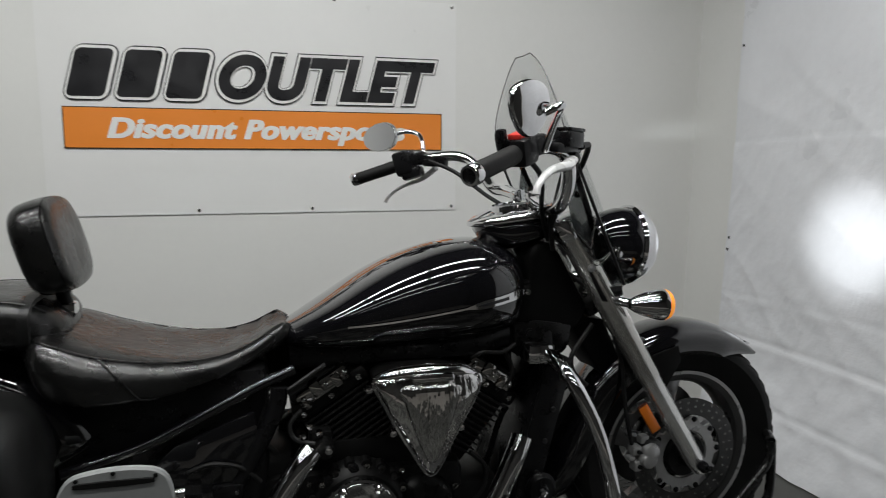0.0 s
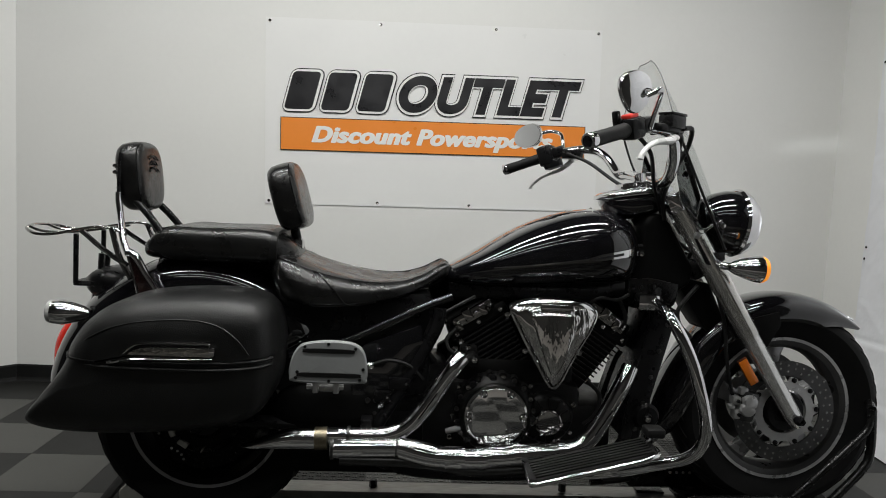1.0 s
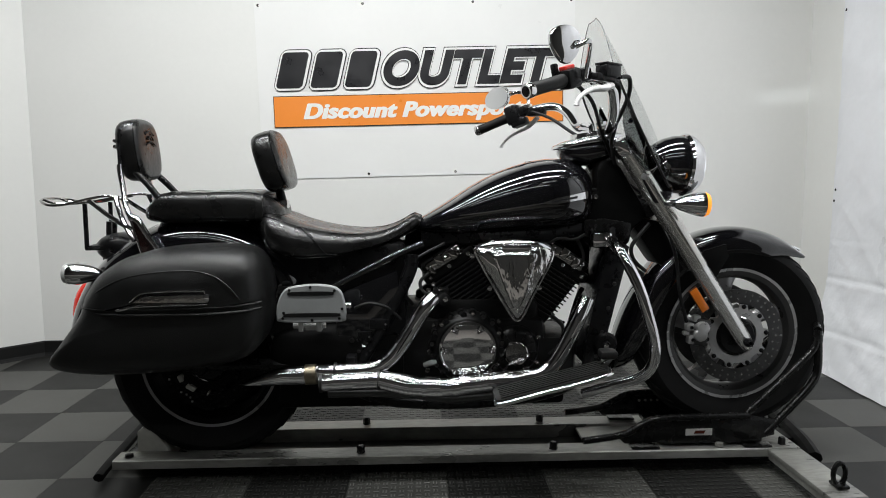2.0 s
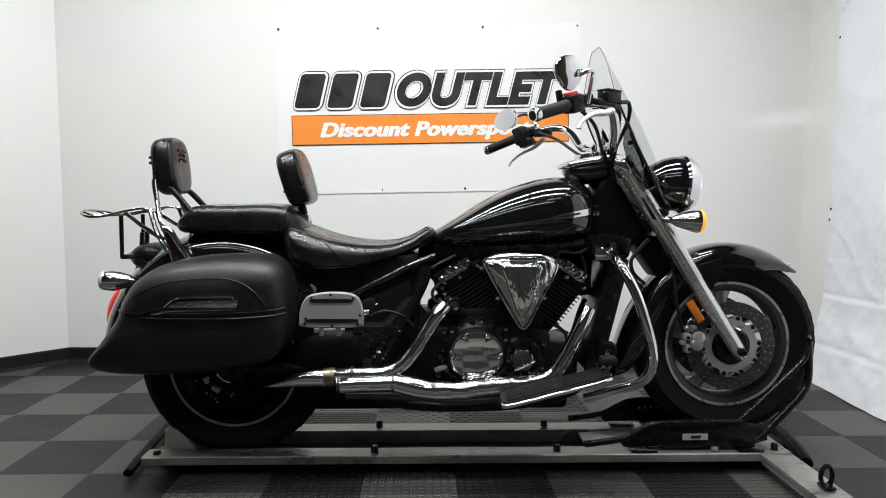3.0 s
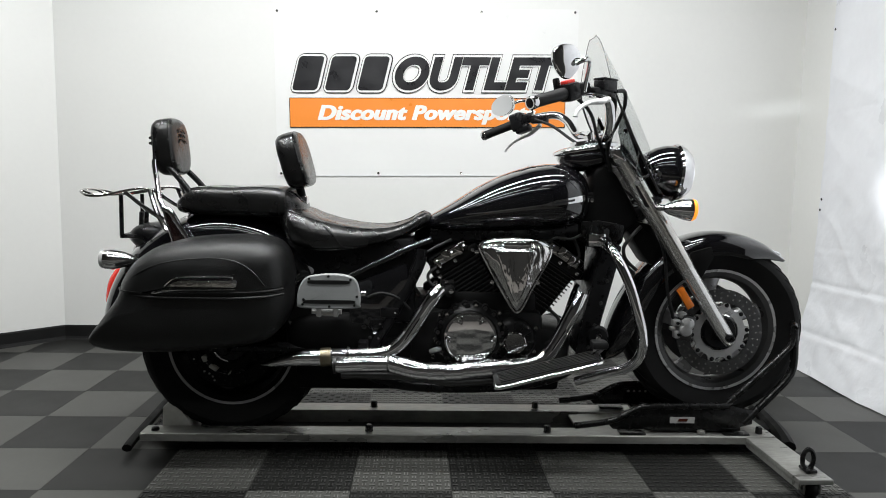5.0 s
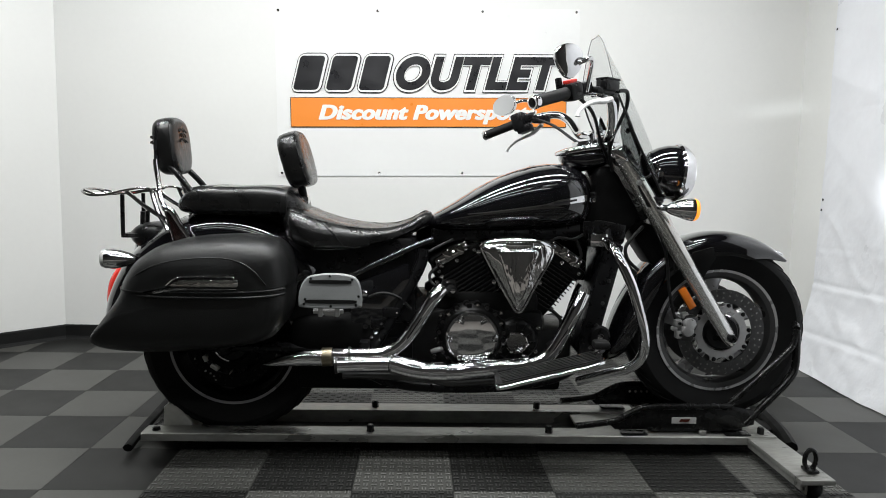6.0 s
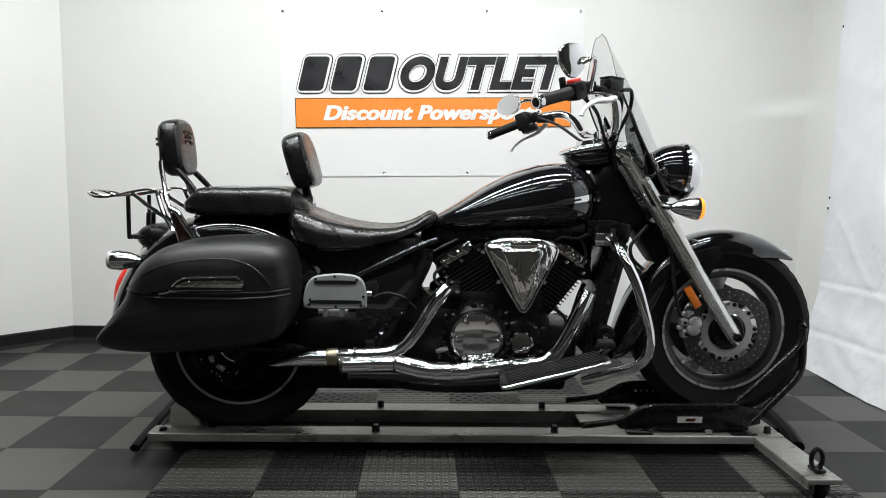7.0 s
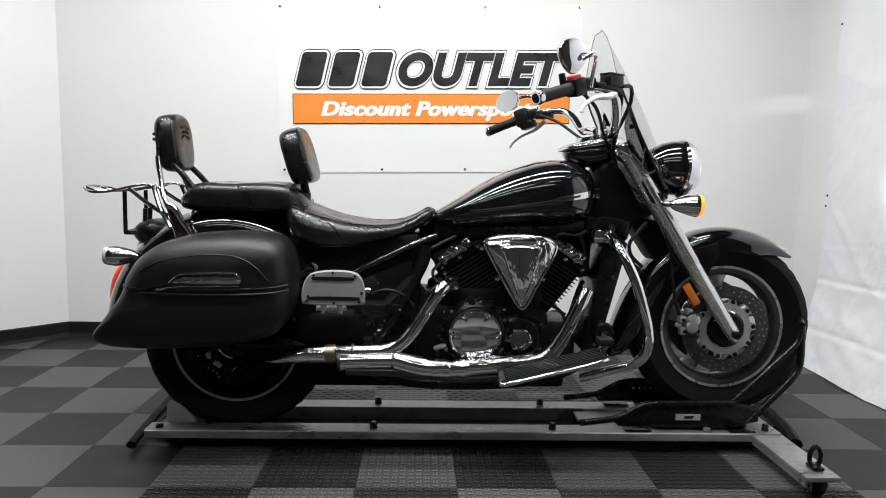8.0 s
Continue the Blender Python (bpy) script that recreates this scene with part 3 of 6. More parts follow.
for side, y in ((-1, -0.125), (1, 0.135)):
    dz = 0.0
    bm = plate(bmesh.new(), [(0.455, 0.262), (0.50, 0.292), (0.575, 0.325), (0.88, 0.332), (0.955, 0.318), (0.955, 0.268), (0.90, 0.254), (0.47, 0.247)], y - 0.004, y + 0.004, 0.002)
    part("side_plate", bm, POWDER, chock)
    bm = tube(bmesh.new(), [(0.335, y - 0.010, 0.262), (0.40, y - 0.006, 0.268), (0.47, y, 0.278), (0.52, y, 0.304), (0.575, y, 0.325), (0.72, y, 0.330), (0.87, y, 0.331)], 0.0115, 10, 6)
    part("tube_rail", bm, POWDER, chock)
    bm = tube(bmesh.new(), [(0.86, y * 0.95, 0.331), (0.93, y * 0.93, 0.395), (1.05, y * 0.88, 0.508), (1.085, y * 0.85, 0.548), (1.096, y * 0.8, 0.60)], 0.0105, 10, 6)
    part("loop_arm", bm, POWDER, chock)
    bm = tube(bmesh.new(), [(0.925, y * 0.98, 0.268), (0.99, y * 0.95, 0.335), (1.075, y * 0.9, 0.425), (1.098, y * 0.85, 0.48), (1.096, y * 0.8, 0.60)], 0.0125, 10, 6)
    part("loop_arm", bm, POWDER, chock)
    for fx in (0.535, 0.895):
        bm = plate(bmesh.new(), [(fx - 0.045, 0.234), (fx + 0.045, 0.234), (fx + 0.045, 0.239), (fx - 0.045, 0.239)], y - 0.022, y + 0.022, 0.002)
        part("foot", bm, POWDER, chock)
    bm = lathe(bmesh.new(), [(0.0, 0.0), (0.013, 0.0), (0.013, 0.010), (0.0, 0.012)], Matrix.Translation((0.775, y - 0.006, 0.236)), 6)
    part("nut", bm, STEEL, chock, "bright steel nut")
part("cradle", tube(bmesh.new(), [(1.096, -0.10, 0.60), (1.112, -0.05, 0.612), (1.114, 0.05, 0.612), (1.096, 0.108, 0.60)], 0.012, 10, 6), POWDER, chock)
bm = box(bmesh.new(), (0.60, -0.12, 0.240), (0.92, 0.13, 0.256), 0.004)
part("base", bm, POWDER, chock)
bm = plate(bmesh.new(), [(0.665, 0.272), (0.750, 0.272), (0.750, 0.293), (0.665, 0.293)], -0.1325, -0.1292)
sticker = part("sticker", bm, STICKER, chock, "small white sticker with a red mark", flat=True)
part("mark", plate(bmesh.new(), [(0.690, 0.278), (0.722, 0.278), (0.728, 0.288), (0.696, 0.288)], -0.1342, -0.1328), REDDARK, sticker, flat=True)
for k in range(4):
    part("hole", lathe(bmesh.new(), [(0.0, 0.0), (0.005, 0.0), (0.005, 0.002), (0.0, 0.002)], at_y(0.60 + 0.022 * k, 0.130, 0.30), 10), STICKER, chock)

# ---- the motorcycle ----
bike = thing("motorcycle", "black touring cruiser motorcycle with chrome engine trim, saddlebags and windscreen", "motorcycle", at=(0, 0, LIFT))
FW, RW = Vector((0.842, 0.0, 0.580)), Vector((-0.842, 0.0, 0.520))


def wheel_set(c, r_tyre, r_rim, wide, rim_wide, spokes, disc_sides, twist, spoke_mat, carrier_mat, drill_mat, lip_mat, rim_mat):
    """Cast wheel with tyre, brake discs and axle."""
    m = Matrix.Translation(c) @ AXIS_Y
    h = rim_wide / 2
    bm = bmesh.new()
    lathe(bm, [(r_rim - 0.004, -h), (r_rim + 0.002, -h), (r_rim + 0.002, -h + 0.006), (r_rim - 0.012, -h + 0.010), (r_rim - 0.022, -h * 0.5), (r_rim - 0.024, 0),
               (r_rim - 0.022, h * 0.5), (r_rim - 0.012, h - 0.010), (r_rim + 0.002, h - 0.006), (r_rim + 0.002, h), (r_rim - 0.004, h),
               (r_rim - 0.022, h - 0.006), (r_rim - 0.032, h * 0.45), (r_rim - 0.034, 0), (r_rim - 0.032, -h * 0.45), (r_rim - 0.022, -h + 0.006)], m, 64, closed=True)
    lathe(bm, [(0.0, -0.055), (0.030, -0.055), (0.034, -0.05), (0.036, 0.05), (0.030, 0.055), (0.0, 0.055)], m, 24)
    wheel_ob = part("wheel", bm, rim_mat, bike, "dark cast alloy wheel")
    for k in range(spokes):
        bm = bmesh.new()
        a = twist + 2 * math.pi * k / spokes
        rot = Matrix.Rotation(a, 4, "Z")
        loops = []
        for u in range(7):
            q = u / 6
            r = 0.030 + (r_rim - 0.056) * q
            w = 0.016 + 0.010 * (1 - q) + 0.016 * q ** 4
            d = 0.016 + 0.010 * (1 - q)
            off = 0.012 * math.sin(math.pi * q)
            loops.append([m @ rot @ Vector((r, off + w * cx, d * cz)) for cx, cz in ((-1, -0.6), (-0.6, -1), (0.6, -1), (1, -0.6), (1, 0.6), (0.6, 1), (-0.6, 1), (-1, 0.6))])
        part("spoke", rings(bm, loops), spoke_mat, wheel_ob)
    part("rim_lip", lathe(bmesh.new(), [(r_rim - 0.006, h - 0.002), (r_rim + 0.003, h), (r_rim + 0.003, h + 0.0015), (r_rim - 0.006, h + 0.0005)], m, 64, closed=True), lip_mat, wheel_ob, "polished rim edge")
    bm = bmesh.new()
    hw = wide / 2
    prof = [(r_rim - 0.004, -rim_wide / 2 + 0.008), (r_rim + 0.014, -rim_wide / 2 - 0.002)]
    for k in range(15):
        a = radians(-78 + 156 * k / 14)
        prof.append((r_tyre - 0.062 + 0.062 * math.cos(a) ** 0.75, hw * math.sin(a) / math.sin(radians(78))))
    prof += [(r_rim + 0.014, rim_wide / 2 + 0.002), (r_rim - 0.004, rim_wide / 2 - 0.008)]
    lathe(bm, prof, m, 72, closed=True)
    part("tyre", bm, RUBBER, wheel_ob, "black road tyre")
    # tread grooves as thin dark sipes standing in the shoulder
    bm = bmesh.new()
    for k in range(36):
        for s in (-1, 1):
            rot = Matrix.Rotation(2 * math.pi * (k + 0.25 * s) / 36, 4, "Z")
            pts = []
            for q in range(5):
                a = radians(18 + 38 * q / 4)
                pts.append(m @ rot @ Matrix.Rotation(0.07 * q, 4, "Z") @ Vector((r_tyre - 0.062 + 0.062 * math.cos(a) ** 0.75 + 0.0006, 0, s * hw * math.sin(a) / math.sin(radians(78)))))
            tube(bm, pts, 0.0024, 4, 1)
    part("tread", bm, BASEB, wheel_ob, flat=True)
    for s in disc_sides:
        bm = bmesh.new()
        y = s * 0.074
        n, holes = 48, 0
        lathe(bm, [(0.108, y - 0.0025), (0.152, y - 0.0025), (0.152, y + 0.0025), (0.108, y + 0.0025)], m, 64, closed=True)
        # rear disc goes flat black: shade put into its colour
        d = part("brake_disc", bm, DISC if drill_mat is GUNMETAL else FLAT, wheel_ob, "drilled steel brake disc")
        bm = bmesh.new()
        for k in range(36):
            a = 2 * math.pi * k / 36
            for rr in ((0.121, 0.139) if k % 2 else (0.130, 0.146)):
                p = m @ Vector((rr * math.cos(a), rr * math.sin(a), y + s * 0.0026))
                lathe(bm, [(0.0, 0.0), (0.0034, 0.0), (0.0034, 0.0006), (0.0, 0.0006)], Matrix.Translation(p) @ (AXIS_Y if s > 0 else AXIS_Y.inverted()), 8)
        part("drilling", bm, drill_mat, wheel_ob, flat=True)
        bm = bmesh.new()
        loops = []
        for inner, h in ((1, -0.004), (0, -0.004), (0, 0.003), (1, 0.003)):
            ring = []
            for k in range(120):
                a = 2 * math.pi * k / 120
                lug = max(0.0, min(1.0, 0.2 + 3.0 * math.cos(10 * (a - 0.1))))
                r = 0.066 if inner else 0.090 + 0.014 * lug
                ring.append(m @ Vector((r * math.cos(a), r * math.sin(a), y + h)))
            loops.append(ring)
        rings(bm, loops, closed=True)
        part("disc_carrier", bm, carrier_mat, wheel_ob, "alloy disc carrier")
        bm = bmesh.new()
        for k in range(10):
            rot = Matrix.Rotation(2 * math.pi * k / 10 + 0.1, 4, "Z")
            lathe(bm, [(0.0, 0.0), (0.0075, 0.0), (0.0075, 0.003), (0.004, 0.005), (0.0, 0.005)], m @ rot @ Matrix.Translation((0.097, 0, y + s * 0.003)) @ (Matrix() if s > 0 else Matrix.Rotation(math.pi, 4, "X")), 10)
        part("rivets", bm, SATIN, wheel_ob)
        part("hub_cap", lathe(bmesh.new(), [(0.0, y + s * 0.010), (0.054, y + s * 0.010), (0.060, y + s * 0.002), (0.060, y - s * 0.02), (0.0, y - s * 0.02)], m, 32), SATIN, wheel_ob)
    return wheel_ob


wheel_set(FW, 0.318, 0.214, 0.132, 0.095, 5, (1, -1), 0.35, RIM, CARRIER, GUNMETAL, ALLOY, BARREL)
# rear wheel blacker than the front: the bag's shade is in its materials
wheel_set(RW, 0.316, 0.214, 0.170, 0.125, 5, (1,), 0.75, SHADED_RIM, FLAT, SATIN, RIM, FLAT)

# pale plates and dots painted for the bright floor seen through the rear wheel
for x, z, turn, l, h in ((-0.931, 0.467, 68, 0.011, 0.008), (-0.901, 0.437, 34, 0.015, 0.008), (-0.848, 0.418, -65, 0.007, 0.002)):
    m = Matrix.Translation((x, -0.078, z)) @ Matrix.Rotation(radians(turn), 4, "Y")
    part("wheel_opening", box(bmesh.new(), (-l, -0.003, -h), (l, 0.030, h), 0.003, m), PALE, bike, "pale plate standing in for a bright opening through the wheel")
for x, z in ((-0.966, 0.466), (-0.931, 0.424), (-0.914, 0.416), (-0.903, 0.406), (-0.897, 0.393)):
    part("pale_dot", lathe(bmesh.new(), [(0.0, 0.0), (0.004, 0.0), (0.003, 0.003), (0.0, 0.004)], at_y(x, -0.078, z), 10), CARRIER, bike)
# belt guard on the far side of the rear wheel
loops = []
for k in range(33):
    a = radians(-100 + 295 * k / 32)
    loops.append([Vector((RW.x + r * math.cos(a), y, RW.z + r * math.sin(a))) for r, y in ((0.05, 0.070), (0.172, 0.070), (0.172, 0.078), (0.05, 0.078))])
part("belt_guard", rings(bmesh.new(), loops), FLAT, bike, "black belt guard beside the rear wheel")
part("belt_pulley", lathe(bmesh.new(), [(0.122, -0.066), (0.192, -0.066), (0.192, -0.060), (0.122, -0.060)], Matrix.Translation(RW) @ AXIS_Y, 40, closed=True), FLAT, bike, "black belt pulley on the rear wheel")

# ---- fork and front end ----
FA = Vector((0.851, 0.0, 0.573))                     # axle line at the fork ends
FT = Vector((0.450, 0.0, 1.190))                     # fork crown
FD = (FT - FA).normalized()
for s in (-1, 1):
    y = s * 0.108
    o = Vector((0, y, 0))
    bm = bmesh.new()
    tube(bm, [FA + o - FD * 0.030, FA + o, FA + o + FD * 0.05, FA + o + FD * 0.30, FA + o + FD * 0.305], [0.016, 0.024, 0.0255, 0.0265, 0.024], 24, 3)
    part("fork_slider", bm, FORK, bike, "brushed aluminium fork lower leg")
    bm = tube(bmesh.new(), [FA + o + FD * 0.285, FA + o + FD * 0.300, FA + o + FD * 0.450, FA + o + FD * 0.458], [0.028, 0.0290, 0.0285, 0.028], 24, 3)
    part("fork_cover", bm, FORKCOVER if s < 0 else SATIN, bike, "silver fork cover")
    bm = tube(bmesh.new(), [FA + o + FD * 0.452, FA + o + FD * 0.458, FA + o + FD * 0.73, FA + o + FD * 0.745], [0.0295, 0.0315, 0.031, 0.027], 24, 3)
    part("fork_shroud", bm, FORKCOVER if s < 0 else GUNMETAL, bike, "polished upper fork shroud")
    bm = lathe(bmesh.new(), [(0.0, -0.012), (0.014, -0.012), (0.014, 0.020), (0.010, 0.026), (0.006, 0.026), (0.006, 0.016), (0.0, 0.016)], Matrix.Translation(FA + o + Vector((0, s * 0.022, 0))) @ (AXIS_Y if s < 0 else AXIS_Y.inverted()), 6)
    part("axle_nut", bm, SATIN, bike, "dark hex axle nut")
    # reflector
    c = FA + o + FD * 0.195 + Vector((-0.048, s * 0.012, -0.030))
    m = Matrix.Translation(c) @ Matrix.Rotation(math.atan2(FD.x, FD.z), 4, "Y")
    r = part("reflector", box(bmesh.new(), (-0.013, -0.006, -0.040), (0.014, 0.006, 0.040), 0.003, m), AMBER, bike, "amber side reflector")
    part("reflector_base", box(bmesh.new(), (-0.014, -0.004, -0.042), (0.015, 0.004, 0.043), 0.003, m), REDDARK, r, "dark red reflector base")
    # caliper
    cm = Matrix.Translation(FW + Vector((-0.122, s * 0.088, 0.018)))
    side = AXIS_Y if s < 0 else AXIS_Y.inverted()
    bm = box(bmesh.new(), (-0.030, -0.022, -0.046), (0.022, 0.022, 0.046), 0.012, cm @ Matrix.Rotation(radians(12), 4, "Y"))
    cal = part("brake_caliper", bm, DISC, bike, "cast alloy brake caliper")
    loops = []
    for f, h in ((1.0, -0.010), (1.0, 0.026), (0.93, 0.032), (0.80, 0.034), (0.02, 0.034)):
        loop = []
        for k in range(40):
            a = 2 * math.pi * k / 40
            r = 0.0115 + 0.0215 * abs(math.sin(a)) ** 1.6
            loop.append(cm @ Matrix.Rotation(radians(16), 4, "Y") @ Matrix.Translation((-0.009, 0, 0.004)) @ side @ Vector((f * (r * math.cos(a) + 0.006 * math.cos(a)), f * r * math.sin(a), h)))
        loops.append(loop)
    part("piston_housing", rings(bmesh.new(), loops), CARRIER, cal, "twin-lobed bright alloy piston housing")
    for lo, hi in (((-0.052, -0.012, 0.006), (-0.026, 0.018, 0.030)), ((-0.046, -0.010, -0.036), (-0.020, 0.020, -0.008)), ((-0.030, -0.008, 0.034), (-0.006, 0.016, 0.056)), ((-0.060, -0.008, -0.010), (-0.040, 0.014, 0.004))):
        part("bracket", box(bmesh.new(), lo, hi, 0.005, cm @ Matrix.Scale(1 if s > 0 else -1, 4, (0, 1, 0))), CARRIER, cal)
    for q, z in ((-0.038, 0.018), (-0.033, -0.022)):
        part("bolt", lathe(bmesh.new(), [(0.0, 0.0), (0.006, 0.0), (0.005, 0.006), (0.0, 0.006)], cm @ Matrix.Translation((q, s * 0.020, z)) @ side, 6), SATIN, cal)
    part("brake_hose", tube(bmesh.new(), [FW + Vector((-0.17, s * 0.09, 0.05)), FW + Vector((-0.20, s * 0.10, 0.15)), FW + Vector((-0.215, s * 0.085, 0.28)), FW + Vector((-0.27, s * 0.06, 0.42)), (0.47, s * 0.05, 1.08)], 0.0055, 8, 6), GRIP, bike)

# crown and steering head
bm = bmesh.new()
cr = Matrix.Translation(FT + Vector((0.0, 0, -0.01))) @ Matrix.Rotation(math.atan2(FD.x, FD.z), 4, "Y")
box(bm, (-0.032, -0.138, -0.014), (0.032, 0.138, 0.012), 0.010, cr)
part("fork_crown", bm, CHROME, bike, "chrome upper fork crown")
bm = box(bmesh.new(), (-0.045, -0.082, -0.24), (0.042, 0.082, -0.195), 0.014, cr)
part("lower_clamp", bm, SATIN, bike)
for s in (-1, 1):
    bm = lathe(bmesh.new(), [(0.0, -0.030), (0.030, -0.030), (0.033, -0.024), (0.033, 0.012), (0.028, 0.022), (0.016, 0.026), (0.0, 0.027)], cr @ Matrix.Translation((0.0, s * 0.108, 0.006)), 24)
    part("fork_cap", bm, CHROME, bike, "polished fork top cap")
bm = tube(bmesh.new(), [(0.39, 0, 1.16), (0.50, 0, 0.98)], 0.042, 18)
part("steering_head", bm, SATIN, bike)
COWL = [(0.325, 0.90), (0.330, 1.020), (0.374, 1.046), (0.379, 1.085), (0.374, 1.112), (0.388, 1.140), (0.425, 1.150), (0.455, 1.120), (0.535, 0.990), (0.524, 0.944), (0.494, 0.928), (0.488, 0.885), (0.466, 0.868), (0.42, 0.862), (0.36, 0.872)]
part("fork_guard", plate(bmesh.new(), [(0.520, 0.962), (0.592, 0.950), (0.655, 0.821), (0.622, 0.778), (0.582, 0.822), (0.506, 0.930)], -0.06, 0.07, 0.006), FLAT, bike, "black cover between the fork legs")
bm = plate(bmesh.new(), COWL, -0.082, 0.082, 0.014)
cowl = part("head_cowl", bm, FLAT, bike, "matt black cowl behind the fork")
for s in (-1, 1):
    bm = plate(bmesh.new(), [(0.340, 0.958), (0.400, 0.962), (0.486, 0.948), (0.483, 0.900), (0.455, 0.884), (0.400, 0.892), (0.340, 0.905)], s * 0.083, s * 0.091, 0.003)
    gus = part("gusset", bm, POWDER, cowl, "black frame gusset")
    for x, z in ((0.452, 0.918), (0.378, 0.935)):
        part("bolt", lathe(bmesh.new(), [(0.0, 0.0), (0.010, 0.0), (0.010, 0.003), (0.006, 0.003), (0.006, 0.008), (0.0, 0.008)], Matrix.Translation((x, s * 0.091, z)) @ (AXIS_Y if s < 0 else AXIS_Y.inverted()), 12), SATIN, gus)
    part("tank_mount", tube(bmesh.new(), [(0.345, s * 0.062, 1.046), (0.372, s * 0.070, 1.050), (0.398, s * 0.072, 1.052)], 0.007, 10, 4), SATIN, cowl, "black tank mounting stud")
    part("mount_nut", lathe(bmesh.new(), [(0.0, 0.0), (0.008, 0.0), (0.007, 0.008), (0.0, 0.009)], Matrix.Translation((0.374, s * 0.078, 1.030)) @ (AXIS_Y if s < 0 else AXIS_Y.inverted()), 8), CHROME, cowl)

# front fender, a curved channel over the tyre
def fender(c, r, a0, a1, half, depth, material, name, label, ease=0.12, steps=40, tail=0.0, flare=0.0, dome=0.045, sharp=False, flank=0.45):
    bm = bmesh.new()
    loops = []
    for i in range(steps + 1):
        q = i / steps
        a = radians(a0 + (a1 - a0) * q)
        end = min(1.0, min(q, 1 - q) / ease)
        e = math.sqrt(max(0.0, 1 - (1 - end) ** 2)) if q < 0.5 or not sharp else end ** 0.85
        low_end = 0.35 if q < 0.5 or not sharp else 0.06
        w = half * ((low_end if low_end > 0.1 else 0.45) + (1 - (low_end if low_end > 0.1 else 0.45)) * e)
        d = depth * (0.25 + 0.75 * e) if low_end > 0.1 else depth * (0.02 + 0.98 * e)
        dm = dome if low_end > 0.1 else dome * (0.15 + 0.85 * e)
        rr = r + tail * max(0, 1 - q / 0.3) ** 2 + flare * max(0, (q - 0.8) / 0.2) ** 2 + dome - dm
        ring = []
        for k in range(13):
            b = math.pi * k / 12
            ring.append((w * math.copysign(abs(math.cos(b)) ** flank, math.cos(b)), max(0.0, math.sin(b)) ** 0.9 * dm))
        prof = [(w, -d), (w * 1.0, -d * 0.5)] + ring + [(-w, -d * 0.5), (-w, -d)]
        inner = [(y * 0.96, h - 0.004) for y, h in reversed(prof)]
        loops.append([Vector((c.x + (rr + h) * math.cos(a), y, c.z + (rr + h) * math.sin(a))) for y, h in prof + inner])
    rings(bm, loops)
    return part(name, bm, material, bike, label, angle=50)


ff = fender(FW, 0.301, 197, 46.5, 0.082, 0.028, PAINT, "fender", "gloss black front fender", ease=0.16, tail=0.068, flare=0.0, sharp=True, dome=0.048, flank=0.85)
bm = bmesh.new()
tube(bm, [(1.040, -0.034, 0.862), (1.066, -0.020, 0.852), (1.079, 0.0, 0.846), (1.066, 0.020, 0.852), (1.040, 0.034, 0.862)], 0.0032, 8, 6)
part("fender_trim", bm, CHROME, ff, "chrome fender tip")
for s in (-1, 1):
    bm = plate(bmesh.new(), [(0.68, 0.80), (0.72, 0.86), (0.79, 0.88), (0.80, 0.84), (0.76, 0.77), (0.72, 0.75)], s * 0.086, s * 0.094, 0.003)
    part("fender_stay", bm, FLAT, ff)

# headlight
hm = Matrix.Translation((0.637, 0, 1.130)) @ Matrix.Rotation(radians(2.5), 4, "Z") @ Matrix.Rotation(radians(90 + 3), 4, "Y")
bm = lathe(bmesh.new(), [(0.0, -0.095), (0.030, -0.090), (0.058, -0.070), (0.080, -0.035), (0.092, 0.0), (0.095, 0.035), (0.094, 0.045), (0.0, 0.045)], hm, 40)
hl = part("headlight", bm, PAINT, bike, "gloss black headlight shell")
bm = lathe(bmesh.new(), [(0.085, 0.034), (0.097, 0.032), (0.102, 0.040), (0.099, 0.053), (0.091, 0.069), (0.079, 0.083), (0.073, 0.082), (0.073, 0.055)], hm, 48, closed=True)
part("bezel", bm, CHROME, hl, "chrome headlight ring")
bm = lathe(bmesh.new(), [(0.0, 0.086), (0.04, 0.084), (0.062, 0.080), (0.0745, 0.074), (0.0745, 0.060), (0.0, 0.060)], hm, 40)
part("lens", bm, LAMPGLASS, hl, "lit headlight lens")
for s in (-1, 1):
    part("headlight_stay", tube(bmesh.new(), [(0.52, s * 0.07, 1.03), (0.58, s * 0.06, 1.02), (0.63, s * 0.03, 1.04)], 0.011, 10, 5), CHROME, bike)


def signal(c, d, lens, length=0.090, r=0.037):
    """A bullet-shaped turn signal that looks along d."""
    q = Vector(d).to_track_quat("Z", "Y").to_matrix().to_4x4()
    m = Matrix.Translation(c) @ q
    bm = lathe(bmesh.new(), [(0.0, -length), (0.010, -length * 0.97), (0.019, -length * 0.8), (0.028, -length * 0.5), (0.034, -length * 0.25), (r, -0.008), (r, 0.0), (0.0, 0.0)], m, 28)
    b = part("turn_signal", bm, CHROME, bike, "chrome bullet turn signal")
    bm = lathe(bmesh.new(), [(r - 0.001, 0.0), (r - 0.001, 0.006), (r * 0.88, 0.013), (r * 0.5, 0.018), (0.0, 0.020)], m, 28)
    part("lens", bm, lens, b, "lit amber lens" if lens is AMBER_LIT else "clear pale lens")
    return b


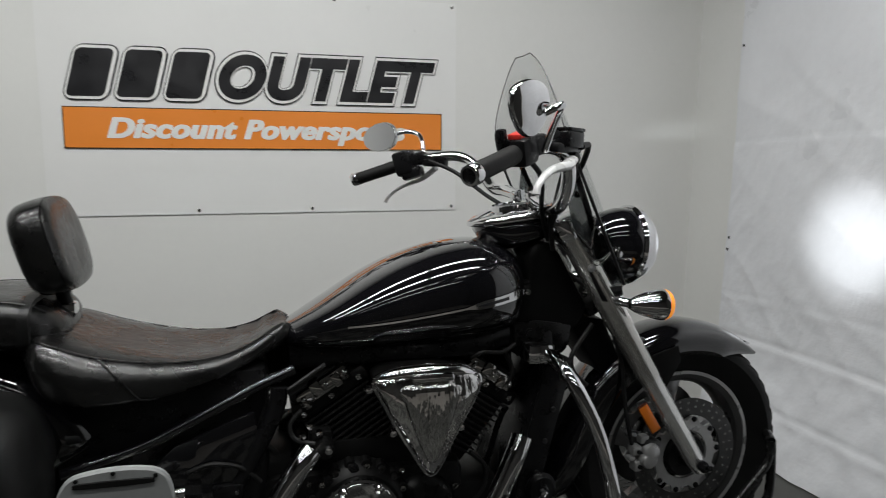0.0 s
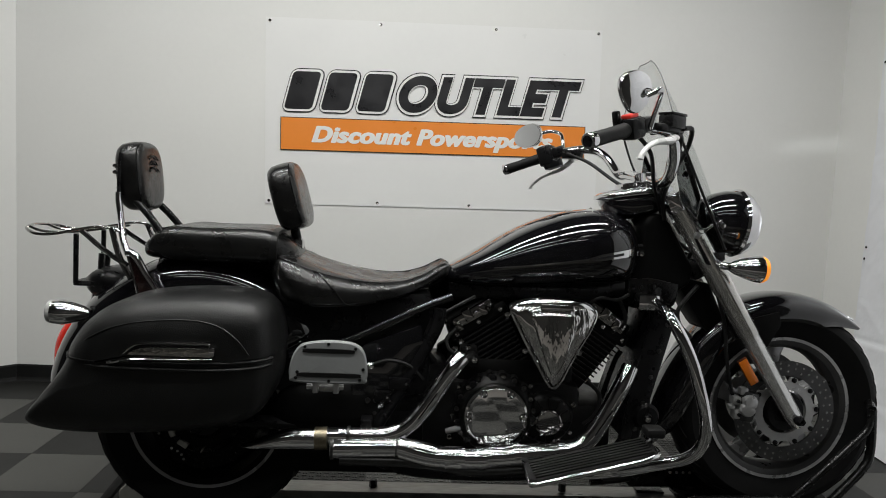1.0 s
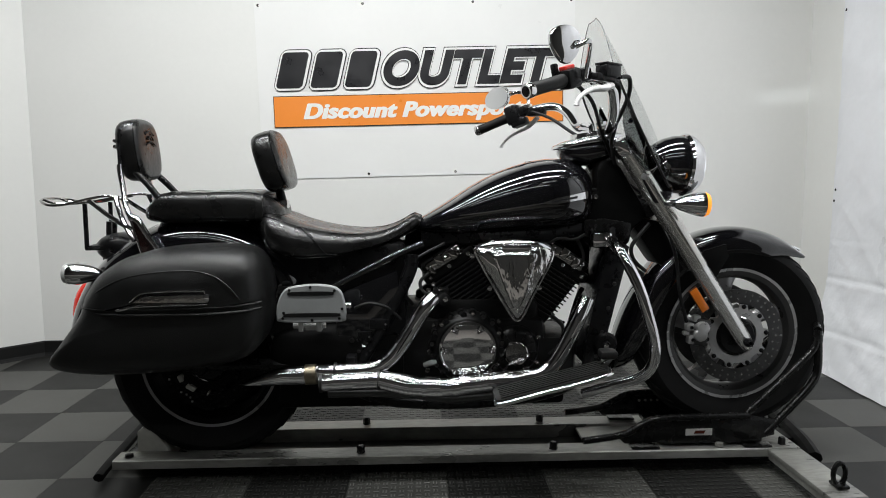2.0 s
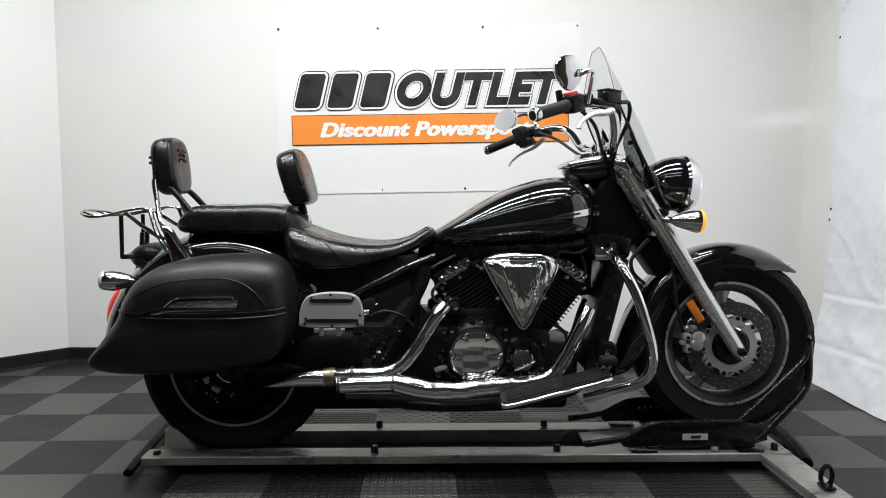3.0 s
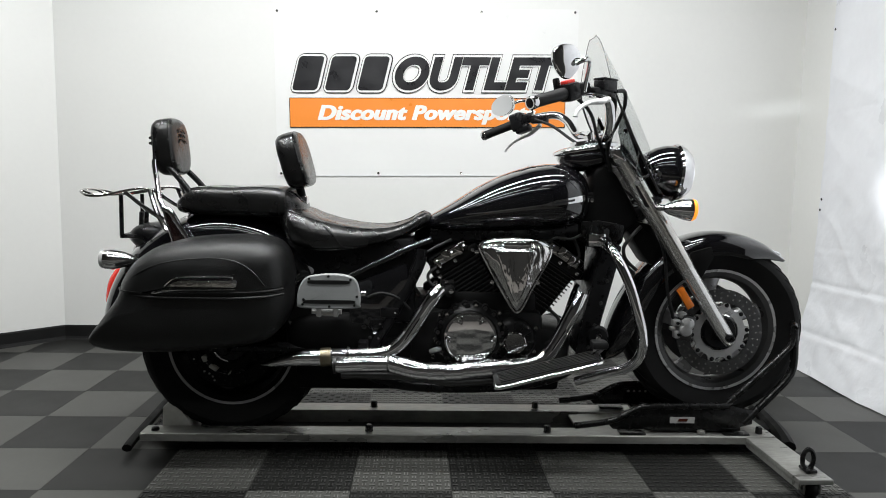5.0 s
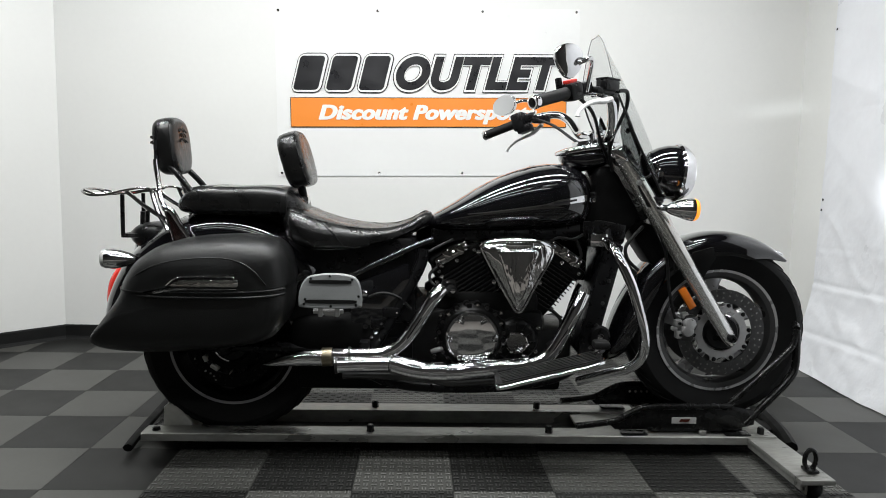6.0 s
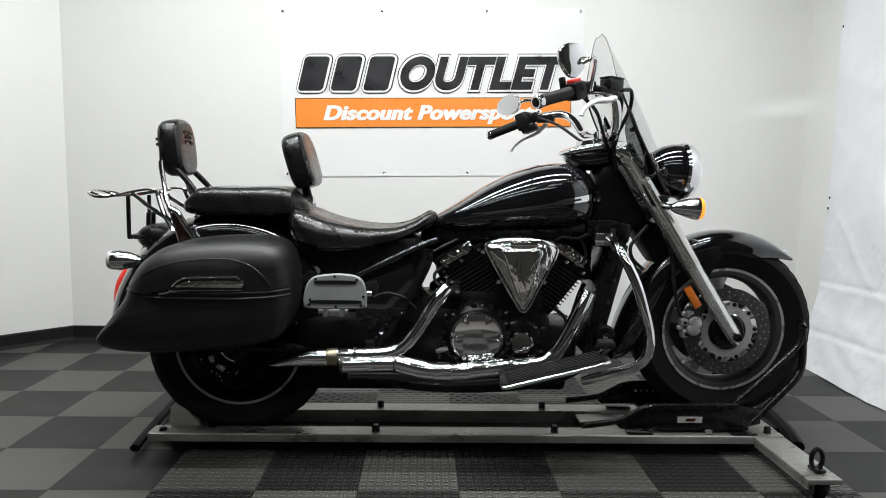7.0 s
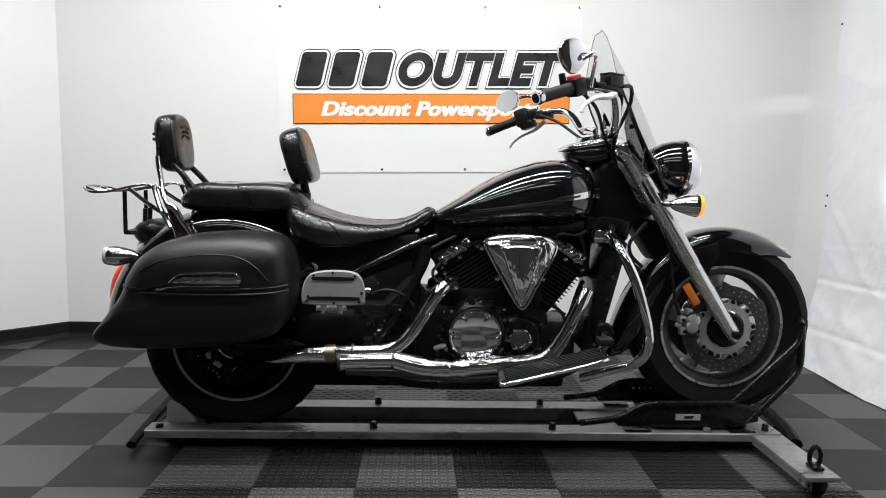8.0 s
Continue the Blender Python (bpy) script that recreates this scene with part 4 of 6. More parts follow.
for s in (-1, 1):
    c = Vector((0.675, s * 0.175, 1.008))
    signal(c, (1, 0, -0.03), AMBER_LIT)
    part("signal_stalk", tube(bmesh.new(), [(0.56, s * 0.085, 1.015), (0.575, s * 0.13, 1.013), (0.60, s * 0.165, 1.010)], 0.011, 10, 6), CHROME, bike)
    c = Vector((-1.222, s * 0.135, 0.812))
    signal(c, (-1, 0, 0.02), STICKER, 0.095, 0.032)
    part("signal_stalk", tube(bmesh.new(), [(-1.06, s * 0.05, 0.83), (-1.10, s * 0.09, 0.825), (-1.13, s * 0.125, 0.818)], 0.011, 10, 6), SATIN, bike)

# instrument console on the tank's front
bm = body(bmesh.new(), refine([(0.270, 0.030, 1.182, 1.174, 1.162), (0.295, 0.058, 1.194, 1.172, 1.134), (0.345, 0.078, 1.206, 1.172, 1.124), (0.41, 0.082, 1.216, 1.180, 1.142), (0.455, 0.068, 1.214, 1.188, 1.166), (0.475, 0.040, 1.206, 1.190, 1.178)], 4), 28, 0.72)
con = part("instrument_console", bm, PAINT, bike, "gloss black instrument pod")
bm = body(bmesh.new(), refine([(0.252, 0.016, 1.188, 1.182, 1.176), (0.285, 0.060, 1.203, 1.189, 1.178), (0.34, 0.084, 1.217, 1.199, 1.188), (0.41, 0.088, 1.230, 1.210, 1.196), (0.455, 0.068, 1.232, 1.212, 1.196), (0.476, 0.038, 1.222, 1.208, 1.196)], 4), 28, 0.6)
part("bezel", bm, CHROME, con, "chrome instrument bezel")

dial = part("dial", lathe(bmesh.new(), [(0.0, 0.004), (0.042, 0.004), (0.044, 0.010), (0.050, 0.010), (0.052, 0.0), (0.052, -0.012), (0.0, -0.012)], Matrix.Translation((0.362, 0.0, 1.222)) @ Matrix.Rotation(radians(-9), 4, "Y"), 32), CHROME, con, "round chrome-ringed speedometer")
part("dial_glass", lathe(bmesh.new(), [(0.0, 0.0075), (0.042, 0.0065), (0.042, 0.0045), (0.0, 0.0045)], Matrix.Translation((0.362, 0.0, 1.222)) @ Matrix.Rotation(radians(-9), 4, "Y"), 28), INK, dial, "dark dial face")

# handlebar: the steering is turned a little to the left
bars = {-1: [(0.395, -0.035, 1.250), (0.388, -0.13, 1.232), (0.380, -0.215, 1.240), (0.374, -0.262, 1.290), (0.352, -0.290, 1.345), (0.295, -0.325, 1.360), (0.215, -0.385, 1.345), (0.150, -0.430, 1.325), (0.095, -0.470, 1.306)],
        1: [(0.392, 0.035, 1.250), (0.382, 0.10, 1.258), (0.375, 0.18, 1.262), (0.350, 0.25, 1.320), (0.305, 0.30, 1.345), (0.215, 0.365, 1.330), (0.130, 0.425, 1.300), (0.055, 0.474, 1.270)]}
for s in (-1, 1):
    p = [Vector(q) for q in bars[s]]
    bm = tube(bmesh.new(), p, 0.0150, 16, 8)
    bar = part("handlebar", bm, CHROME, bike, "chrome swept handlebar half")
    d = (p[-1] - p[-2]).normalized()
    e = p[-1]
    bm = tube(bmesh.new(), [e - d * 0.135, e - d * 0.13, e - d * 0.06, e - d * 0.012, e - d * 0.010], [0.0165, 0.0178, 0.0172, 0.0178, 0.0165], 20, 2)
    g1 = part("grip", bm, GRIP, bike, "black rubber grip")
    bm = lathe(bmesh.new(), [(0.0135, 0.001), (0.0185, 0.0), (0.0195, 0.003), (0.0195, 0.018), (0.0175, 0.021), (0.0135, 0.021)], Matrix.Translation(e - d * 0.014) @ d.to_track_quat("Z", "Y").to_matrix().to_4x4(), 24, closed=True)
    cap = part("end_cap", bm, CHROME, g1, "chrome grip end ring")
    part("plug", lathe(bmesh.new(), [(0.0, 0.0), (0.0136, 0.0), (0.0136, 0.018), (0.006, 0.020), (0.0, 0.0195)], Matrix.Translation(e - d * 0.014) @ d.to_track_quat("Z", "Y").to_matrix().to_4x4(), 20), SATIN, cap, "black end plug")
    # switch housing
    hm2 = Matrix.Translation(e - d * 0.160) @ d.to_track_quat("X", "Z").to_matrix().to_4x4()
    bm = bmesh.new()
    box(bm, (-0.026, -0.024, -0.026), (0.026, 0.024, 0.026), 0.010, hm2)
    box(bm, (-0.018, -0.034, -0.010), (0.018, -0.018, 0.020), 0.005, hm2)
    box(bm, (-0.070, -0.020, -0.018), (-0.024, 0.022, 0.018), 0.008, hm2)
    sw = part("switch_housing", bm, SATIN, bike, "black switch housing")
    if s > 0:
        bm = box(bmesh.new(), (-0.032, -0.034, -0.036), (0.022, 0.034, 0.034), 0.010, hm2)
        box(bm, (-0.050, -0.016, -0.050), (0.010, 0.030, -0.020), 0.008, hm2)
        part("switch_block", bm, SATIN, sw, "bulky black switch block")
    if s < 0:
        part("switch", box(bmesh.new(), (-0.016, -0.016, 0.022), (0.018, 0.012, 0.034), 0.003, hm2), REDPLASTIC, sw, "red engine stop switch")
        part("switch", box(bmesh.new(), (0.020, -0.030, 0.008), (0.034, -0.012, 0.046), 0.004, hm2), SATIN, sw)
        # brake master cylinder
        mm = Matrix.Translation((0.335, -0.330, 1.377)) @ Matrix.Rotation(radians(38), 4, "Z")
        bm = bmesh.new()
        box(bm, (-0.030, -0.020, -0.018), (0.034, 0.020, 0.0135), 0.004, mm)
        box(bm, (-0.060, -0.012, -0.028), (0.045, 0.012, -0.010), 0.006, mm)
        mc = part("master_cylinder", bm, SATIN, bike, "black brake fluid reservoir")
        part("lid", box(bmesh.new(), (-0.031, -0.021, 0.0130), (0.035, 0.021, 0.0195), 0.002, mm), SATIN, mc)
        lev = [(0.340, -0.340, 1.336), (0.313, -0.375, 1.325), (0.287, -0.395, 1.321), (0.263, -0.410, 1.314), (0.242, -0.425, 1.301), (0.229, -0.435, 1.287), (0.225, -0.438, 1.274)]
    else:
        lev = [(0.265, 0.345, 1.310), (0.236, 0.390, 1.278), (0.211, 0.415, 1.265), (0.181, 0.435, 1.249), (0.159, 0.450, 1.230), (0.149, 0.458, 1.217), (0.145, 0.462, 1.206)]
        mm = Matrix.Translation((0.255, 0.335, 1.330)) @ Matrix.Rotation(radians(-38), 4, "Z")
        part("clutch_perch", box(bmesh.new(), (-0.03, -0.014, -0.016), (0.04, 0.016, 0.016), 0.006, mm), SATIN, bike)
    bm = tube(bmesh.new(), lev, [0.013, 0.0135, 0.0115, 0.0092, 0.0075, 0.0068, 0.0085] if s < 0 else [0.010, 0.009, 0.0072, 0.0060, 0.0055, 0.0055, 0.0072], 12, 6, squash=0.7)
    part("lever", bm, LEVER, bike, "bright alloy hand lever")
    # riser
    part("riser", tube(bmesh.new(), [(0.405, s * 0.05, 1.19), (0.392, s * 0.05, 1.262)], 0.019, 14), CHROME, bike)

# mirrors
def mirror(c, n, up, stem, w, h, taper=0.12):
    n = Vector(n).normalized()
    q = n.to_track_quat("Z", "Y").to_matrix().to_4x4()
    m = Matrix.Translation(c) @ q @ Matrix.Rotation(radians(up), 4, "Z")
    bm = bmesh.new()
    loops = []
    for f, z in ((0.985, 0.003), (1.0, 0.0), (1.0, -0.006), (0.96, -0.010), (0.75, -0.0135), (0.38, -0.0155), (0.02, -0.016)):
        loops.append([m @ Vector((f * w * math.copysign(abs(math.cos(a)) ** 0.9, math.cos(a)), f * h * math.copysign(abs(math.sin(a)) ** 0.9, math.sin(a)) * (1 + taper * math.cos(a)), z)) for a in (2 * math.pi * k / 36 for k in range(36))])
    rings(bm, loops)
    mi = part("mirror", bm, CHROME, bike, "chrome teardrop mirror")
    bm = bmesh.new()
    loops = [[m @ Vector((f * w * math.cos(a), f * h * math.sin(a) * (1 + taper * math.cos(a)), z)) for a in (2 * math.pi * k / 36 for k in range(36))] for f, z in ((0.945, 0.0032), (0.94, 0.0048), (0.02, 0.0052))]
    rings(bm, loops)
    part("mirror_glass", bm, MIRROR, mi, "silver mirror glass")
    part("stem", tube(bmesh.new(), stem, 0.0065, 12, 6), CHROME, mi, "chrome mirror stem")


mirror((0.182, -0.490, 1.420), (-0.42, 0.905, 0.08), -38, [(0.206, -0.500, 1.408), (0.236, -0.500, 1.422), (0.253, -0.46, 1.418), (0.258, -0.42, 1.385), (0.258, -0.395, 1.350)], 0.044, 0.045, 0.26)
mirror((0.131, 0.490, 1.396), (-0.72, -0.69, 0.02), 10, [(0.152, 0.48, 1.394), (0.198, 0.46, 1.414), (0.235, 0.43, 1.405), (0.240, 0.40, 1.370), (0.238, 0.385, 1.34)], 0.060, 0.042)

# windscreen
def screen_pt(u, v):
    """u across from -1 to 1, v from bottom 0 to top 1."""
    z = 1.060 + 0.520 * v
    half = (0.185 + 0.045 * math.sin(math.pi * min(1, v * 1.05)) - 0.02 * v) * math.sqrt(1 - (max(0.0, v - 0.58) / 0.435) ** 2)
    y = u * half
    x = 0.640 - 0.262 * v + 0.017 * math.sin(math.pi * v) - 2.2 * y * y
    return Vector((x, y, z))


bm = bmesh.new()
NU, NV = 26, 26
g = [[bm.verts.new(screen_pt(-1 + 2 * i / NU, j / NV)) for j in range(NV + 1)] for i in range(NU + 1)]
for i in range(NU):
    for j in range(NV):
        bm.faces.new((g[i][j], g[i + 1][j], g[i + 1][j + 1], g[i][j + 1]))
ws = part("windscreen", bm, CLEAR, bike, "clear polycarbonate touring windscreen", angle=180)
sol = ws.modifiers.new("thickness", "SOLIDIFY")
sol.thickness = 0.002
ws.visible_shadow = False
rim = [screen_pt(-1, j / 30) for j in range(9, 31)] + [screen_pt(-1 + 2 * i / 30, 1.0) for i in range(1, 30)] + [screen_pt(1, j / 30) for j in range(30, 8, -1)]
part("screen_edge", tube(bmesh.new(), rim, 0.0012, 6, 1), DISC, ws, "dark polished screen edge")
for s in (-1, 1):
    part("edge_trim", tube(bmesh.new(), [screen_pt(s, j / 30) + Vector((0.001, 0, 0)) for j in range(0, 21)], 0.0036, 8, 1), GRIP, ws, "black rubber edge trim")
for s in (-1, 1):
    bm = plate(bmesh.new(), [(0.452, 1.165), (0.470, 1.172), (0.520, 1.098), (0.575, 1.140), (0.594, 1.125), (0.586, 1.095), (0.545, 1.066), (0.510, 1.070), (0.495, 1.085)], s * 0.118, s * 0.124, 0.002)
    br = part("screen_bracket", bm, SATIN, ws, "black windscreen bracket")
    bm = tube(bmesh.new(), [(0.560, s * 0.118, 1.020), (0.552, s * 0.12, 1.06), (0.515, s * 0.13, 1.17), (0.445, s * 0.150, 1.32)], 0.008, 8, 5, squash=0.6)
    part("screen_bracket", bm, SATIN, ws)
    bm = bmesh.new()
    for x, z in ((0.507, 1.088), (0.459, 1.158), (0.582, 1.122), (0.464, 1.26)):
        lathe(bm, [(0.0, 0.0), (0.009, 0.0), (0.008, 0.005), (0.0, 0.006)], Matrix.Translation((x, s * 0.126, z)) @ (AXIS_Y if s < 0 else AXIS_Y.inverted()), 14)
    part("screws", bm, CHROME, ws)

for s in (-1, 1):
    bm = plate(bmesh.new(), [(0.441, 1.330), (0.463, 1.290), (0.513, 1.187), (0.545, 1.154), (0.550, 1.127), (0.520, 1.110), (0.493, 1.128), (0.453, 1.185), (0.436, 1.255)], s * 0.138, s * 0.141)
    part("wind_deflector", bm, SMOKE, ws, "smoked plastic upper deflector", flat=True)
    bm = plate(bmesh.new(), [(0.498, 1.118), (0.522, 1.104), (0.556, 1.118), (0.595, 1.054), (0.592, 1.026), (0.575, 1.014), (0.552, 1.030), (0.530, 1.064)], s * 0.130, s * 0.133)
    part("wind_deflector", bm, SMOKE, ws, "smoked plastic lower deflector", flat=True)
    part("deflector_rim", tube(bmesh.new(), [(0.493, s * 0.142, 1.130), (0.520, s * 0.142, 1.110), (0.550, s * 0.142, 1.128), (0.546, s * 0.142, 1.152), (0.512, s * 0.142, 1.188), (0.500, s * 0.142, 1.160)], 0.0018, 6, 4), DISC, ws)
    bm = plate(bmesh.new(), [(0.494, 1.112), (0.520, 1.100), (0.552, 1.047), (0.588, 1.047), (0.594, 1.030), (0.566, 1.010), (0.540, 1.012), (0.505, 1.075)], s * 0.1340, s * 0.1375, 0.001)
    arm = part("bracket_arm", bm, SATIN, ws, "black windscreen bracket arm")
    part("bolt", lathe(bmesh.new(), [(0.0, 0.0), (0.0095, 0.0), (0.0095, 0.002), (0.006, 0.002), (0.005, 0.005), (0.0, 0.006)], Matrix.Translation((0.507, s * 0.1375, 1.092)) @ (AXIS_Y if s < 0 else AXIS_Y.inverted()), 14), CARRIER, arm)
    for q in ([(0.449, 1.186), (0.480, 1.158), (0.500, 1.140), (0.504, 1.172), (0.508, 1.205)],
              [(0.500, 1.139), (0.506, 1.112), (0.514, 1.098), (0.530, 1.104), (0.548, 1.120), (0.574, 1.139)],
              [(0.525, 1.084), (0.542, 1.056), (0.560, 1.030), (0.576, 1.020), (0.590, 1.030)]):
        part("deflector_rim", tube(bmesh.new(), [(x, s * 0.1420, z) for x, z in q], 0.0014, 6, 3), GUNMETAL, ws)
# cables between the bars and the frame
for q in ([(0.27, -0.31, 1.355), (0.355, -0.26, 1.37), (0.395, -0.22, 1.30), (0.400, -0.14, 1.225), (0.43, -0.06, 1.18)],
          [(0.30, -0.29, 1.35), (0.375, -0.25, 1.355), (0.385, -0.20, 1.28), (0.41, -0.12, 1.21), (0.44, -0.04, 1.16)],
          [(0.24, 0.33, 1.33), (0.30, 0.27, 1.30), (0.36, 0.17, 1.24), (0.41, 0.08, 1.20)],
          [(0.25, -0.33, 1.34), (0.31, -0.27, 1.30), (0.37, -0.15, 1.225), (0.43, -0.06, 1.15)]):
    part("cable", tube(bmesh.new(), q, 0.0055, 8, 8), GRIP, bike, "black control cable")
for q in ([(0.372, -0.318, 1.362), (0.412, -0.270, 1.366), (0.430, -0.215, 1.330), (0.422, -0.18, 1.284), (0.406, -0.14, 1.225), (0.42, -0.08, 1.17)],
          [(0.350, -0.325, 1.350), (0.378, -0.290, 1.340), (0.392, -0.235, 1.300), (0.404, -0.18, 1.250), (0.41, -0.12, 1.19), (0.43, -0.09, 1.13)]):
    part("brake_hose", tube(bmesh.new(), q, 0.0062, 10, 8), GRIP, bike, "black rubber brake hose")
part("brake_hose", tube(bmesh.new(), [(0.545, -0.085, 0.945), (0.505, -0.10, 0.905), (0.483, -0.105, 0.872), (0.494, -0.10, 0.832), (0.535, -0.09, 0.795)], 0.0062, 10, 8), GRIP, bike, "black rubber brake hose")

# ---- tank ----
TANK = [(-0.200, 0.030, 0.955, 0.938, 0.922), (-0.165, 0.075, 0.972, 0.945, 0.915), (-0.096, 0.118, 1.014, 0.965, 0.908), (-0.018, 0.146, 1.064, 0.985, 0.905), (0.051, 0.160, 1.100, 1.000, 0.905),
        (0.119, 0.166, 1.126, 1.012, 0.908), (0.178, 0.166, 1.142, 1.020, 0.912), (0.237, 0.162, 1.150, 1.024, 0.917), (0.287, 0.152, 1.148, 1.026, 0.922), (0.330, 0.130, 1.132, 1.024, 0.932), (0.360, 0.096, 1.106, 1.018, 0.950), (0.378, 0.050, 1.070, 1.015, 0.975)]
tank = part("fuel_tank", body(bmesh.new(), refine(TANK, 5), 44, 0.82), PAINT, bike, "gloss black teardrop fuel tank")


def on_tank(x, z, out=0.002):
    """The near side of the tank at x and height z."""
    t = refine(TANK, 5)
    for a, b in zip(t, t[1:]):
        if a[0] <= x <= b[0]:
            k = (x - a[0]) / (b[0] - a[0])
            _, w, zt, zm, zb = [p + (q - p) * k for p, q in zip(a, b)]
            h = (zt - zm) if z > zm else (zm - zb)
            q = min(1.0, abs(z - zm) / h) ** (1 / 0.82)
            return w * max(0.0, math.sqrt(max(0.0, 1 - q * q))) ** 0.82 + out
    return 0.0


for s in (-1, 1):
    bm = bmesh.new()
    top, low = [], []
    for i in range(31):
        q = i / 30
        x = -0.055 + 0.395 * q
        zc = 0.978 + 0.060 * q ** 1.1
        hw = 0.0020 + 0.0070 * min(1.0, max(0.0, (q - 0.64) / 0.09)) + 0.0015 * max(0.0, q - 0.73) / 0.27
        top.append(Vector((x, s * on_tank(x, zc + hw), zc + hw)))
        low.append(Vector((x, s * on_tank(x, zc - hw), zc - hw)))
    loops = [[a, b, b + Vector((0, s * 0.002, 0)), a + Vector((0, s * 0.002, 0))] for a, b in zip(top, low)]
    rings(bm, loops)
    strip = part("tank_strip", bm, CHROME, tank, "chrome side strip")
    loops = []
    for i in range(13):
        q = 0.70 + 0.20 * i / 12
        x, zc = -0.055 + 0.395 * q, 0.978 + 0.060 * q ** 1.1
        h = 0.0034 * math.sin(math.pi * min(1.0, (i + 0.6) / 8))  if i < 4 else 0.0034
        loops.append([Vector((x, s * (on_tank(x, z) + o), z)) for z, o in ((zc + h, 0.001), (zc - h, 0.001), (zc - h, 0.0026), (zc + h, 0.0026))])
    part("slot", rings(bmesh.new(), loops), INK, strip, "black inlay")
bm = lathe(bmesh.new(), [(0.0, 0.0), (0.040, 0.0), (0.040, 0.006), (0.034, 0.012), (0.0, 0.014)], Matrix.Translation((0.20, 0, 1.130)), 28)
part("filler_cap", bm, CHROME, tank, "chrome filler cap")
bm = body(bmesh.new(), refine([(-0.17, 0.06, 0.95, 0.90, 0.86), (0.0, 0.11, 0.95, 0.91, 0.875), (0.2, 0.12, 0.95, 0.91, 0.880), (0.33, 0.09, 0.97, 0.93, 0.89)], 4), 20, 0.7)
part("tank_tunnel", bm, SATIN, bike)

# ---- seats ----
SEAT = [(-0.668, 0.100, 0.985, 0.930, 0.900), (-0.640, 0.170, 1.002, 0.900, 0.870), (-0.600, 0.196, 0.994, 0.886, 0.858), (-0.540, 0.200, 0.970, 0.878, 0.852), (-0.470, 0.190, 0.950, 0.876, 0.854), (-0.391, 0.170, 0.936, 0.880, 0.862),
        (-0.312, 0.142, 0.934, 0.894, 0.880), (-0.250, 0.112, 0.950, 0.916, 0.902), (-0.205, 0.092, 0.974, 0.946, 0.922), (-0.182, 0.078, 0.982, 0.955, 0.935), (-0.168, 0.050, 0.970, 0.955, 0.942)]


def seat_mesh(stations, dish, e=0.62):
    bm = body(bmesh.new(), refine(stations, 5), 36, e)
    for v in bm.verts:                                     # hollow of the sitting surface
        s = min(stations, key=lambda q: abs(q[0] - v.co.x))
        if v.co.z > s[3]:
            k = max(0.0, 1 - (v.co.y / (s[1] * 0.8)) ** 2)
            v.co.z -= dish * k * min(1.0, (v.co.z - s[3]) / (s[2] - s[3]))
    return bm


bm = seat_mesh(SEAT, 0.012, 0.62)
for v in bm.verts:                                         # undercut rear edge
    v.co.x += 0.022 * max(0.0, min(1.0, (0.935 - v.co.z) / 0.07)) * max(0.0, min(1.0, (-0.54 - v.co.x) / 0.10))
seat = part("rider_seat", bm, LEATHER, bike, "black leather rider seat", angle=60)
def seat_side(x, k, st, e=0.62):
    t = refine(st, 5)
    a = min(t, key=lambda q: abs(q[0] - x))
    ang = radians(k)
    c, q = math.cos(ang), math.sin(ang)
    h = (a[2] - a[3]) if q > 0 else (a[3] - a[4])
    return Vector((a[0], -(a[1] * abs(c) ** e + 0.001), a[3] + h * math.copysign(abs(q) ** e, q)))


for s in (-1, 1):
    for k in (44, -60):
        pts = [seat_side(x, k, SEAT, 0.62) for x in [-0.655 + 0.485 * i / 26 for i in range(27)]]
        pts = [p + Vector((0.022 * max(0.0, min(1.0, (0.935 - p.z) / 0.07)) * max(0.0, min(1.0, (-0.54 - p.x) / 0.10)), 0, 0)) for p in pts]
        pts = [Vector((p.x, p.y * -s, p.z)) for p in pts]
        part("piping", tube(bmesh.new(), pts, 0.0026 if k > 0 else 0.0042, 6, 2), LEATHER, seat)
    pts = [seat_side(-0.52 + 0.13 * i / 10, 44 - 100 * i / 10, SEAT, 0.62) for i in range(11)]
    part("seam", tube(bmesh.new(), [Vector((p.x, p.y * -s, p.z)) for p in pts], 0.0022, 6, 2), LEATHER, seat)


PILL = [(-1.000, 0.100, 1.022, 0.996, 0.970), (-0.988, 0.134, 1.050, 1.008, 0.962), (-0.940, 0.144, 1.058, 1.010, 0.957), (-0.840, 0.147, 1.056, 1.008, 0.955), (-0.720, 0.150, 1.060, 1.006, 0.955), (-0.655, 0.142, 1.052, 0.998, 0.955), (-0.610, 0.108, 1.020, 0.980, 0.952), (-0.595, 0.060, 0.998, 0.975, 0.955)]
def pill_lean(p):
    """How far the rear end leans forward at p."""
    return 0.045 * max(0.0, min(1.2, (p.z - 1.000) / 0.055)) * max(0.0, min(1.0, (-0.86 - p.x) / 0.10))


bm = seat_mesh(PILL, 0.004, 0.5)
for v in bm.verts:
    v.co.x += pill_lean(v.co)
pill = part("pillion_seat", bm, LEATHER, bike, "black leather pillion seat", angle=60)
for s in (-1, 1):
    pts = [seat_side(-0.985 + 0.36 * i / 20, 48, PILL, 0.5) for i in range(21)]
    pts = [p + Vector((pill_lean(p), 0, 0)) for p in pts]
    part("piping", tube(bmesh.new(), [Vector((p.x, p.y * -s, p.z)) for p in pts], 0.0026, 6, 2), LEATHER, pill)
ts = refine(PILL, 5)
a = min(ts, key=lambda q: abs(q[0] + 0.655))
loops = []
